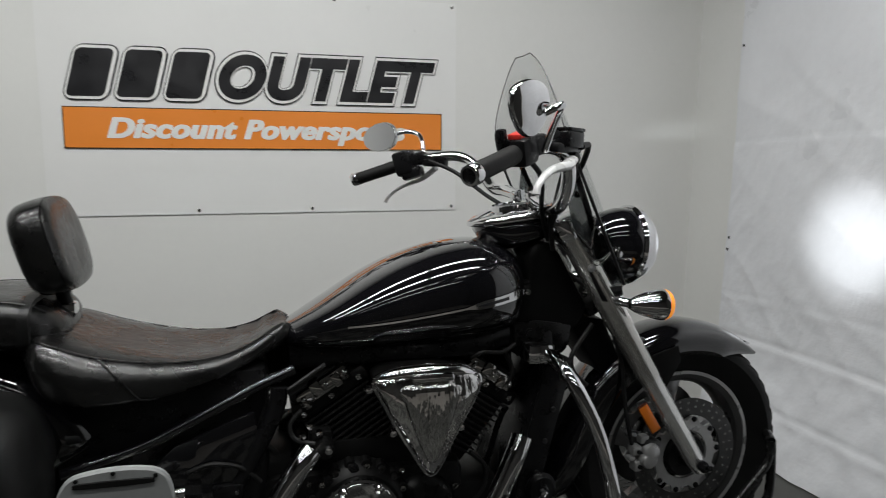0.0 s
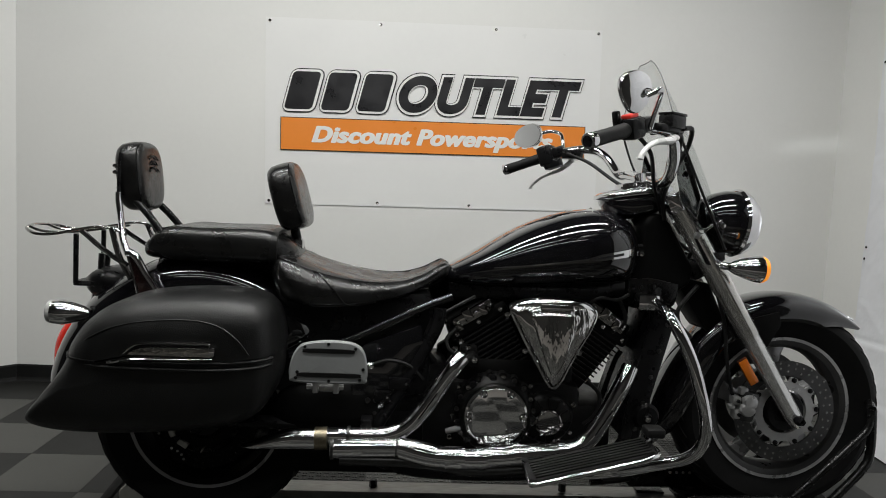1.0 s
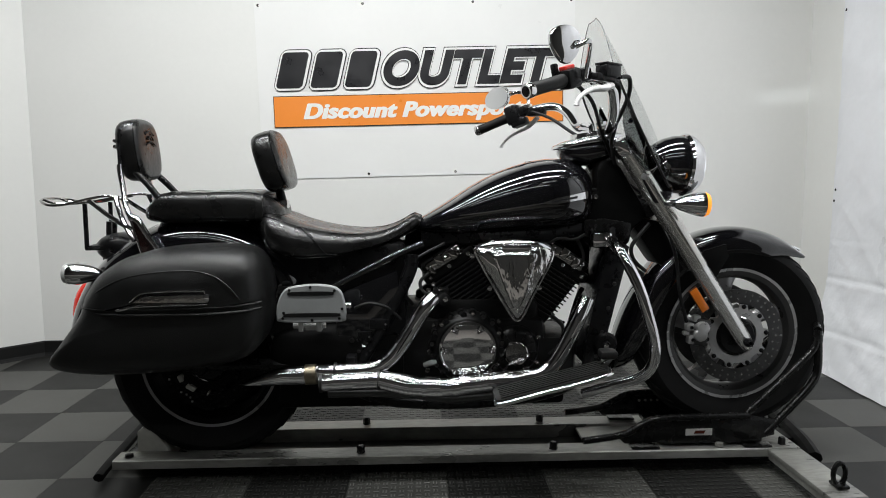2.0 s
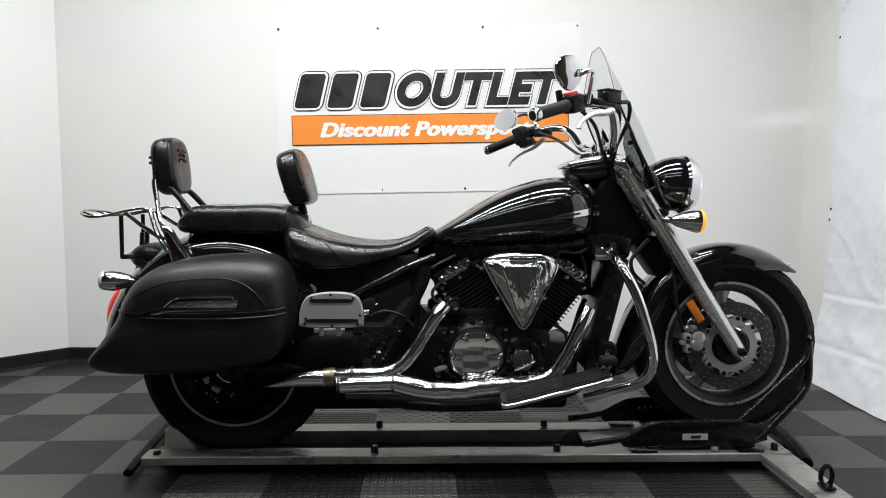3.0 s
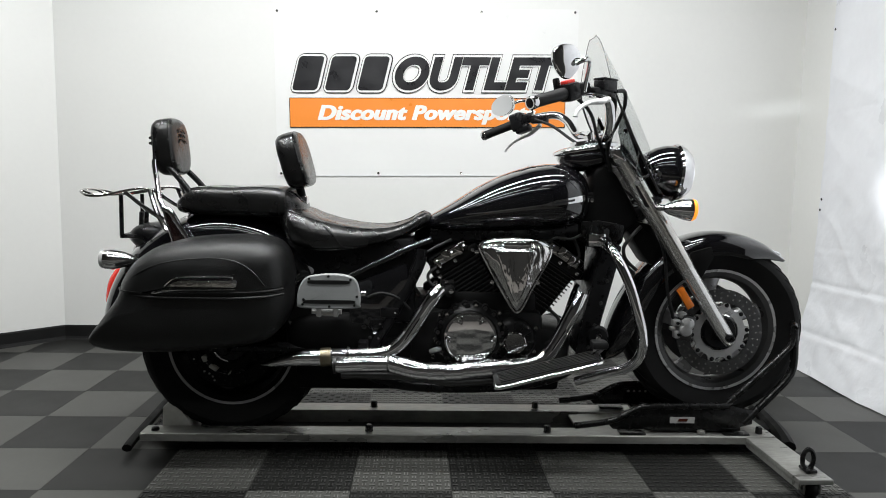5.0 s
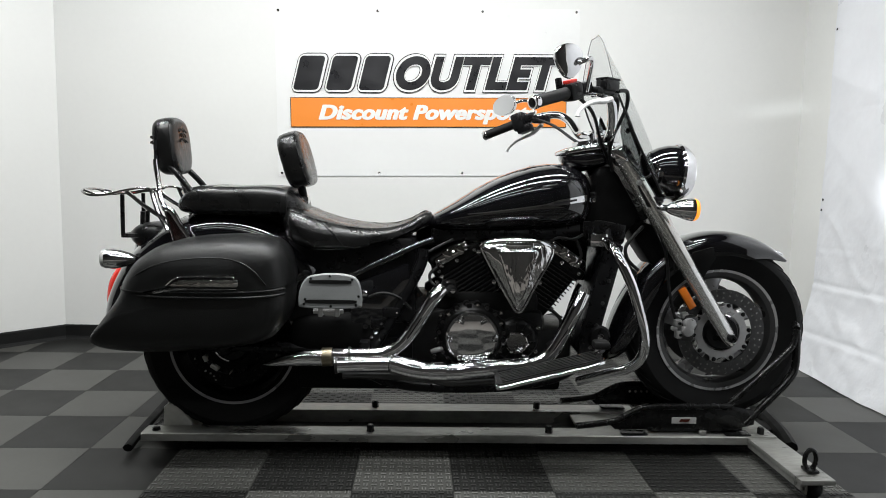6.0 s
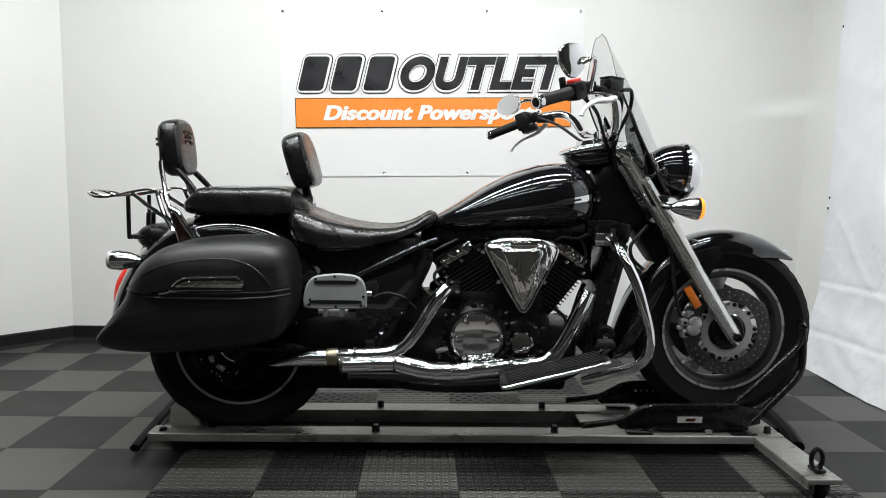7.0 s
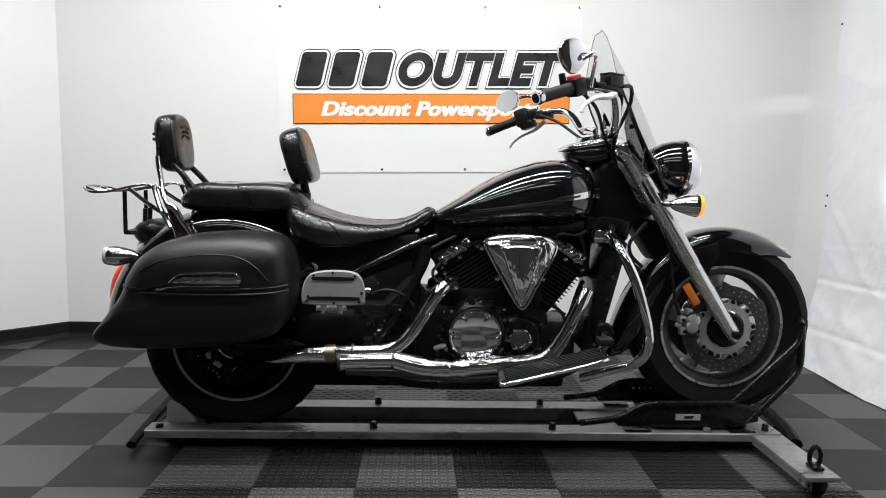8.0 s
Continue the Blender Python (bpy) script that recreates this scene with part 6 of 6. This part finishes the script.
part("radiator_hose", tube(bmesh.new(), [(0.42, -0.09, 0.86), (0.46, -0.10, 0.85), (0.50, -0.09, 0.80), (0.53, -0.06, 0.78)], 0.012, 10, 6), GRIP, bike)

# ---- engine ----
eng = part("crankcase", box(box(bmesh.new(), (-0.24, -0.125, 0.43), (0.22, 0.125, 0.66), 0.04), (-0.16, -0.10, 0.60), (0.20, 0.10, 0.72), 0.03), CAST, bike, "black engine crankcase")
bm = lathe(bmesh.new(), [(0.0, 0.0), (0.112, 0.0), (0.114, 0.012), (0.108, 0.034), (0.098, 0.047), (0.092, 0.052), (0.0, 0.052)], at_y(-0.034, -0.120, 0.574), 48)
part("front_case", box(bmesh.new(), (0.10, -0.122, 0.43), (0.315, 0.122, 0.600), 0.035), CAST, eng)
part("clutch_cover", bm, CAST, eng, "black clutch cover")
bm = lathe(bmesh.new(), [(0.083, 0.050), (0.0875, 0.056), (0.0865, 0.062), (0.081, 0.064), (0.0775, 0.062), (0.0775, 0.050)], at_y(-0.034, -0.122, 0.574), 48, closed=True)
part("cover_ring", bm, CHROME, eng, "chrome cover ring")
loops = []
for r, h in ((0.079, 0.050), (0.079, 0.060), (0.0776, 0.064), (0.062, 0.0652), (0.036, 0.0660), (0.002, 0.0664)):
    ring = []
    for k in range(96):
        a = 2 * math.pi * k / 96
        q = r - (0.007 * max(0.0, math.cos(6 * a)) ** 8 if r > 0.07 else 0.0)
        ring.append(at_y(-0.034, -0.122, 0.574) @ Vector((q * math.cos(a), q * math.sin(a), h)))
    loops.append(ring)
part("derby_cover", rings(bmesh.new(), loops), CHROME, eng, "round chrome clutch cap")
for k in range(6):
    a = 2 * math.pi * k / 6
    bm = lathe(bmesh.new(), [(0.0, 0.0), (0.0105, 0.0), (0.0105, 0.008), (0.0080, 0.011), (0.0035, 0.007), (0.0, 0.007)], at_y(-0.034, -0.122, 0.574) @ Matrix.Translation((0.0745 * math.cos(a), 0.0745 * math.sin(a), 0.062)), 12)
    part("bolt", bm, CHROME, eng, "chrome socket bolt")
bm = bmesh.new()
for k in range(9):
    a = radians(40 + 260 * k / 8) + math.pi / 2 - 0.6
    lathe(bm, [(0.0, 0.0), (0.010, 0.0), (0.010, 0.012), (0.0, 0.014)], at_y(-0.034, -0.135, 0.574) @ Matrix.Translation((0.104 * math.cos(a), 0.104 * math.sin(a), 0.02)), 8)
part("case_bolts", bm, SATIN, eng)
bm = lathe(bmesh.new(), [(0.0, 0.0), (0.074, 0.0), (0.075, 0.010), (0.066, 0.028), (0.055, 0.036), (0.0, 0.038)], at_y(0.117, -0.118, 0.560), 40)
part("oil_cover", bm, CAST, eng, "black round side cover")
bm = lathe(bmesh.new(), [(0.0, 0.034), (0.036, 0.034), (0.0375, 0.042), (0.0365, 0.052), (0.034, 0.054), (0.031, 0.050), (0.0, 0.050)], at_y(0.115, -0.118, 0.557), 40)
part("oil_cap", bm, DARKCHROME, eng, "small chrome round cap")
bm = bmesh.new()
for a in (-0.1, 2.1, 4.2):
    lathe(bm, [(0.0, 0.0), (0.007, 0.0), (0.006, 0.007), (0.0, 0.008)], at_y(0.115, -0.168, 0.557) @ Matrix.Translation((0.035 * math.cos(a), 0.035 * math.sin(a), 0)), 10)
    box(bm, (0.040, -0.005, -0.012), (0.070, 0.005, 0.0), 0.002, at_y(0.115, -0.150, 0.557) @ Matrix.Rotation(a + 0.9, 4, "Z"))
part("cap_bolts", bm, CHROME, eng)


def cylinder(base, lean, label):
    """A finned cylinder with head and rocker cover that leans along x."""
    m = Matrix.Translation(base) @ Matrix.Rotation(radians(lean), 4, "Y")
    bm = bmesh.new()
    rings(bm, [[m @ Vector((sx * w, sy * 0.078, z)) for sx, sy in ((-1, -1), (1, -1), (1, 1), (-1, 1))] for z, w in ((0.0, 0.056), (0.03, 0.061), (0.20, 0.075))])
    c = part("cylinder", bm, CAST, bike, label)
    for k in range(11):
        z, w = 0.034 + 0.0135 * k, 0.069 + 0.014 * k / 11
        part("fin", box(bmesh.new(), (-w, -0.088, z), (w, 0.088, z + 0.0045), 0.0, m), FINS, c, flat=True)
    bm = bmesh.new()
    box(bm, (-0.092, -0.092, 0.178), (0.092, 0.092, 0.215), 0.010, m)
    box(bm, (-0.080, -0.080, 0.214), (0.080, 0.080, 0.245), 0.012, m)
    h = part("cylinder_head", bm, CAST, bike, "black cylinder head")
    for x in (-0.07, 0.0, 0.07):
        bm = lathe(bmesh.new(), [(0.0, 0.0), (0.0065, 0.0), (0.0065, 0.008), (0.0035, 0.009), (0.0035, 0.005), (0.0, 0.005)], m @ Matrix.Translation((x, -0.092, 0.196)) @ AXIS_Y, 10)
        part("bolt", bm, CHROME, h)
    bm = box(bmesh.new(), (-0.066, -0.100, 0.206), (0.060, -0.070, 0.240), 0.006, m)
    box(bm, (-0.030, -0.108, 0.212), (-0.004, -0.072, 0.246), 0.005, m)
    box(bm, (0.018, -0.106, 0.204), (0.040, -0.072, 0.236), 0.005, m)
    box(bm, (-0.060, -0.104, 0.200), (-0.046, -0.080, 0.222), 0.004, m)
    part("rocker_trim", bm, DARKCHROME, h, "polished rocker cover trim")
    for x, z in ((-0.053, 0.226), (0.050, 0.224), (0.004, 0.226)):
        bm = lathe(bmesh.new(), [(0.0, 0.0), (0.0055, 0.0), (0.0055, 0.006), (0.003, 0.008), (0.0, 0.008)], m @ Matrix.Translation((x, -0.100, z)) @ AXIS_Y, 10)
        part("cap_nut", bm, CHROME, h)
    return m


bm = plate(bmesh.new(), [(-0.223, 0.92), (0.39, 0.92), (0.385, 0.74), (0.332, 0.735), (0.270, 0.710), (0.225, 0.64), (0.215, 0.60), (-0.05, 0.60), (-0.19, 0.60), (-0.190, 0.716), (-0.146, 0.746), (-0.176, 0.794), (-0.223, 0.82)], 0.030, 0.070, 0.006)
part("engine_mount", bm, FLAT, eng, "black engine mounting block")
cylinder(Vector((0.022, 0, 0.655)), -33, "black finned rear cylinder")
part("coolant_pipe", tube(bmesh.new(), [(0.352, -0.03, 0.735), (0.334, -0.03, 0.700), (0.302, -0.03, 0.590), (0.290, -0.03, 0.54)], 0.008, 10, 5), SATIN, eng, "thin black coolant pipe")
cylinder(Vector((0.164, 0, 0.654)), 33, "black finned front cylinder")

# air cleaner: a chrome wedge
AC = [(-0.014, 0.876), (0.002, 0.893), (0.042, 0.904), (0.100, 0.908), (0.160, 0.904), (0.198, 0.893), (0.217, 0.872), (0.206, 0.832), (0.182, 0.787), (0.154, 0.732), (0.130, 0.682), (0.112, 0.667), (0.094, 0.682), (0.066, 0.728), (0.030, 0.790), (0.006, 0.834)]
ACO = outline(AC, 4)
part("filter_base", pillow(bmesh.new(), ACO, [(-0.10, 0.012), (-0.185, 0.010), (-0.19, 0.012)]), CAST, eng)
bm = pillow(bmesh.new(), ACO, [(-0.186, 0.006), (-0.190, 0.0), (-0.206, 0.0), (-0.216, 0.004), (-0.224, 0.010), (-0.230, 0.018), (-0.236, 0.040), (-0.239, 0.06)])
ac = part("air_cleaner", bm, WAVY, bike, "wedge-shaped chrome air cleaner cover", angle=25)
bm = tube(bmesh.new(), [Vector((p.x, -0.207, p.y)) for p in ACO] + [Vector((ACO[0].x, -0.207, ACO[0].y))], 0.0045, 8, 1)
part("rim_bead", bm, CHROME, ac)
bm = box(bmesh.new(), (0.060, -0.240, 0.880), (0.150, -0.214, 0.898), 0.006)
part("badge_ledge", bm, CHROME, ac)
bm = tube(bmesh.new(), [(-0.004, -0.205, 0.880), (0.03, -0.214, 0.893), (0.10, -0.218, 0.897), (0.17, -0.214, 0.893), (0.206, -0.205, 0.880)], [0.008, 0.013, 0.014, 0.013, 0.008], 14, 6)
part("top_ledge", bm, CHROME, ac, "chrome upper lip")
PAN = outline([(0.040, 0.872), (0.100, 0.876), (0.162, 0.872), (0.158, 0.835), (0.130, 0.745), (0.104, 0.705), (0.080, 0.745), (0.046, 0.835)], 4)
part("face_panel", pillow(bmesh.new(), PAN, [(-0.232, 0.0), (-0.241, 0.001), (-0.245, 0.006), (-0.246, 0.014)]), WAVY, ac, "raised chrome face panel")
for x, z in ((-0.022, 0.862), (0.030, 0.765), (0.178, 0.765), (0.222, 0.868)):
    part("clip", lathe(bmesh.new(), [(0.0, 0.0), (0.009, 0.0), (0.007, 0.012), (0.0, 0.013)], at_y(x, -0.195, z), 10), CHROME, ac)

# throttle linkage, plugs and pipes between the cylinders
bm = bmesh.new()
box(bm, (0.05, -0.07, 0.80), (0.15, 0.07, 0.89), 0.02)
part("intake", bm, CAST, eng)
for pts in ([(0.30, -0.09, 0.80), (0.335, -0.10, 0.84), (0.315, -0.09, 0.90)], [(-0.20, -0.10, 0.70), (-0.235, -0.12, 0.76), (-0.215, -0.12, 0.83)]):
    part("plug_lead", tube(bmesh.new(), pts, 0.006, 8, 6), GRIP, eng)
bm = bmesh.new()
box(bm, (-0.135, -0.135, 0.705), (-0.085, -0.09, 0.755), 0.010)
lathe(bm, [(0.0, 0.0), (0.020, 0.0), (0.020, 0.030), (0.012, 0.034), (0.0, 0.034)], at_y(-0.105, -0.135, 0.725), 14)
part("exhaust_flange", bm, CAST, eng)
part("flange_nut", lathe(bmesh.new(), [(0.0, 0.0), (0.009, 0.0), (0.008, 0.012), (0.0, 0.013)], at_y(-0.100, -0.168, 0.728), 6), CHROME, eng)

# flange bolts round the clutch cover, brackets, plugs and wiring about the cylinders
for k in range(14):
    a = radians(-30 + 240 * k / 13)
    m = at_y(-0.034, -0.150, 0.574) @ Matrix.Translation((0.1075 * math.cos(a), 0.1075 * math.sin(a), 0.0))
    lug = part("flange_lug", lathe(bmesh.new(), [(0.0, -0.020), (0.0125, -0.020), (0.0115, 0.006), (0.0, 0.006)], m, 12), CAST, eng)
    part("bolt", lathe(bmesh.new(), [(0.0, 0.006), (0.0070, 0.006), (0.0066, 0.013), (0.0040, 0.0135), (0.0038, 0.010), (0.0, 0.010)], m, 10), DISC if k % 3 else DARKCHROME, lug)
for k in range(12):
    a = 2 * math.pi * k / 12
    part("rib", box(bmesh.new(), (0.041, -0.0022, 0.030), (0.066, 0.0022, 0.040), 0.001, at_y(0.115, -0.118, 0.557) @ Matrix.Rotation(a, 4, "Z")), CAST, eng)
for x, z, rr in ((-0.155, 0.500, 0.008), (-0.150, 0.560, 0.006), (-0.135, 0.640, 0.006), (0.065, 0.650, 0.007), (0.190, 0.600, 0.007), (0.185, 0.520, 0.006)):
    part("case_bolt", lathe(bmesh.new(), [(0.0, 0.0), (rr, 0.0), (rr, 0.008), (rr * 0.55, 0.009), (rr * 0.5, 0.006), (0.0, 0.006)], at_y(x, -0.130, z), 10), DARKCHROME, eng)
part("sensor", tube(bmesh.new(), [(-0.165, -0.150, 0.520), (-0.140, -0.158, 0.530), (-0.128, -0.158, 0.534)], [0.008, 0.009, 0.006], 10, 3), ALLOY, eng, "small alloy switch")
for q, rr in (([(-0.15, -0.12, 0.80), (-0.175, -0.13, 0.775), (-0.165, -0.14, 0.745), (-0.125, -0.15, 0.735)], 0.0055), ([(-0.215, -0.13, 0.84), (-0.185, -0.14, 0.85), (-0.150, -0.13, 0.868), (-0.10, -0.10, 0.89)], 0.005),
              ([(0.225, -0.12, 0.890), (0.250, -0.13, 0.905), (0.300, -0.12, 0.900), (0.335, -0.11, 0.915)], 0.005), ([(0.235, -0.10, 0.66), (0.270, -0.11, 0.625), (0.262, -0.12, 0.575), (0.225, -0.12, 0.540)], 0.006),
              ([(-0.235, -0.14, 0.66), (-0.275, -0.15, 0.700), (-0.330, -0.155, 0.715), (-0.375, -0.15, 0.700)], 0.005)):
    part("wiring", tube(bmesh.new(), q, rr, 8, 6), GRIP, eng, "black rubber hose")
for x, z in ((-0.135, 0.772), (-0.115, 0.755), (-0.150, 0.752)):
    part("flange_stud", lathe(bmesh.new(), [(0.0, 0.0), (0.0075, 0.0), (0.0065, 0.010), (0.0, 0.011)], at_y(x, -0.138, z), 8), DARKCHROME, eng)
for x, z, w in ((-0.30, 0.650, 0.030), (-0.345, 0.612, 0.022)):
    br_ = part("relay", box(bmesh.new(), (x - w, -0.156, z - 0.016), (x + w, -0.140, z + 0.016), 0.004), SATIN, bike, "black relay box")
    part("screw", lathe(bmesh.new(), [(0.0, 0.0), (0.0045, 0.0), (0.0035, 0.003), (0.0, 0.003)], at_y(x + w * 0.6, -0.156, z), 8), CHROME, br_)

# ---- exhaust ----
ex = part("exhaust", tube(bmesh.new(), [(-0.135, -0.185, 0.738), (-0.165, -0.20, 0.705), (-0.225, -0.205, 0.610), (-0.262, -0.205, 0.560), (-0.305, -0.205, 0.532), (-0.36, -0.205, 0.522), (-0.488, -0.205, 0.520)], 0.0235, 20, 8), CHROME, bike, "chrome exhaust pipes of the motorcycle")
part("header_pipe", tube(bmesh.new(), [(0.322, -0.200, 0.730), (0.295, -0.215, 0.678), (0.240, -0.222, 0.570), (0.205, -0.222, 0.525), (0.160, -0.222, 0.503), (0.085, -0.222, 0.492), (-0.03, -0.222, 0.478)], 0.0235, 20, 8), CHROME, ex)
part("collector", tube(bmesh.new(), [(0.03, -0.222, 0.487), (-0.06, -0.222, 0.474), (-0.16, -0.222, 0.472), (-0.23, -0.222, 0.490), (-0.30, -0.222, 0.498), (-0.475, -0.222, 0.492)], [0.0265, 0.028, 0.028, 0.0265, 0.0265, 0.0265], 20, 8), CHROME, ex)
for x, z in ((0.02, 0.486), (-0.075, 0.473), (-0.165, 0.4735), (0.14, 0.4995)):
    part("clamp", tube(bmesh.new(), [(x - 0.009, -0.222, z - 0.001), (x + 0.009, -0.222, z + 0.001)], 0.0305, 20), CHROME, ex, "chrome pipe clamp")
bm = tube(bmesh.new(), [(0.05, -0.215, 0.445), (-0.10, -0.22, 0.438), (-0.22, -0.22, 0.458), (-0.45, -0.22, 0.462)], 0.020, 12, 6, squash=0.8)
part("heat_shield", bm, DISC, ex, "smoked steel lower shield")
for x0, x1, z0, z1, rr in ((-0.300, -0.120, 0.4985, 0.4735, 0.0287), (-0.060, 0.085, 0.4755, 0.4925, 0.0281)):
    part("heat_shield", tube(bmesh.new(), [(x0, -0.2235, z0 + 0.002), ((x0 + x1) / 2, -0.2235, (z0 + z1) / 2 + (0.0 if x0 > -0.2 else -0.008)), (x1, -0.2235, z1 + 0.002)], rr, 20, 6), CHROME, ex, "slotted chrome heat shield")
for x, y, z, rr in ((-0.430, -0.205, 0.5205, 0.0255), (-0.470, -0.222, 0.492, 0.0292), (-0.300, -0.222, 0.498, 0.0295)):
    part("clamp", tube(bmesh.new(), [(x - 0.004, y, z), (x + 0.004, y, z)], rr, 20), DISC, ex, "dark pipe joint band")
for a, b in (((-0.200, -0.2285, 0.6500), (-0.246, -0.2300, 0.5790)), ((0.268, -0.2450, 0.622), (0.224, -0.2460, 0.552))):
    part("shield_slot", tube(bmesh.new(), [a, b], 0.0022, 6), CAST, ex)
part("outlet_ring", tube(bmesh.new(), [(-0.484, -0.215, 0.516), (-0.516, -0.215, 0.514)], 0.0300, 24), BRASS, ex, "heat-tinted clamp ring")
bm = bmesh.new()
loops = []
for i in range(13):
    q = i / 12
    x = -0.512 - 0.195 * q
    top = 0.540 - 0.046 * ((q - 0.35) / 0.65) ** 1.15 if q > 0.35 else 0.542 - 0.006 * q
    low = 0.486 - 0.004 * q + 0.012 * max(0, (q - 0.8) / 0.2) ** 2
    cz, h = (top + low) / 2, max(0.002, (top - low) / 2)
    loops.append([Vector((x, -0.215 + 0.028 * (1 - 0.25 * q) * math.cos(a), cz + h * math.sin(a))) for a in (2 * math.pi * k / 20 for k in range(20))])
part("slash_tip", rings(bm, loops), CHROME, ex, "slash-cut chrome exhaust tip")
part("exhaust_bracket", box(bmesh.new(), (-0.40, -0.20, 0.53), (-0.37, -0.13, 0.56), 0.004), SATIN, ex)
part("drain", tube(bmesh.new(), [(-0.28, -0.1, 0.42), (-0.28, -0.1, 0.385)], 0.006, 8), SATIN, bike)
part("bracket_bolt", lathe(bmesh.new(), [(0.0, 0.0), (0.008, 0.0), (0.007, 0.01), (0.0, 0.011)], at_y(-0.385, -0.146, 0.60), 8), DISC, bike)
for z in (0.628, 0.60, 0.565):
    part("bracket_bolt", lathe(bmesh.new(), [(0.0, 0.0), (0.006, 0.0), (0.005, 0.006), (0.0, 0.007)], at_y(-0.365, -0.146, z), 8), DISC, bike)

# ---- floor tiles ----
G = 0.0006


def tile_mesh(name, material, tread):
    bm = bmesh.new()
    box(bm, (G, G, -0.006), (P - G, P - G, 0.0), 0.0)
    if tread:
        n = 12
        p = P / n
        for i in range(n):
            for j in range(n):
                cx, cy = (i + 0.5) * p, (j + 0.5) * p
                if (i + j) % 2:
                    bars_ = [(cx - 0.0095, cy - 0.0042, cx + 0.0095, cy + 0.0042)]
                else:
                    bars_ = [(cx - 0.0075, cy - 0.0095, cx - 0.0022, cy + 0.0095), (cx + 0.0022, cy - 0.0095, cx + 0.0075, cy + 0.0095)]
                for x0, y0, x1, y1 in bars_:
                    lo = [bm.verts.new(q) for q in ((x0, y0, 0.0), (x1, y0, 0.0), (x1, y1, 0.0), (x0, y1, 0.0))]
                    e = 0.0012
                    hi = [bm.verts.new(q) for q in ((x0 + e, y0 + e, 0.0026), (x1 - e, y0 + e, 0.0026), (x1 - e, y1 - e, 0.0026), (x0 + e, y1 - e, 0.0026))]
                    for k in range(4):
                        bm.faces.new((lo[k], lo[(k + 1) % 4], hi[(k + 1) % 4], hi[k]))
                    bm.faces.new(hi).material_index = 1
    me = bpy.data.meshes.new(name)
    bm.to_mesh(me)
    bm.free()
    me.materials.append(material)
    me.materials.append(TREAD_L if material is TILE_L else TREAD_D)
    return me


TM = {(d, t): tile_mesh("tile", TILE_L if d else TILE_D, t) for d in (0, 1) for t in (0, 1)}
for k in range(-9, 12):
    for r in range(-12, 9):
        x, y = X0 + P * k, Y0 + P * r
        if x + P > 2.3 or x < -4.2 or y < -2.54:
            continue
        t = new("tile", TM[((k + r) % 2, 1 if 1 <= k <= 7 else 0)])
        t.location = (x, y, 0)
        t.parent = floor
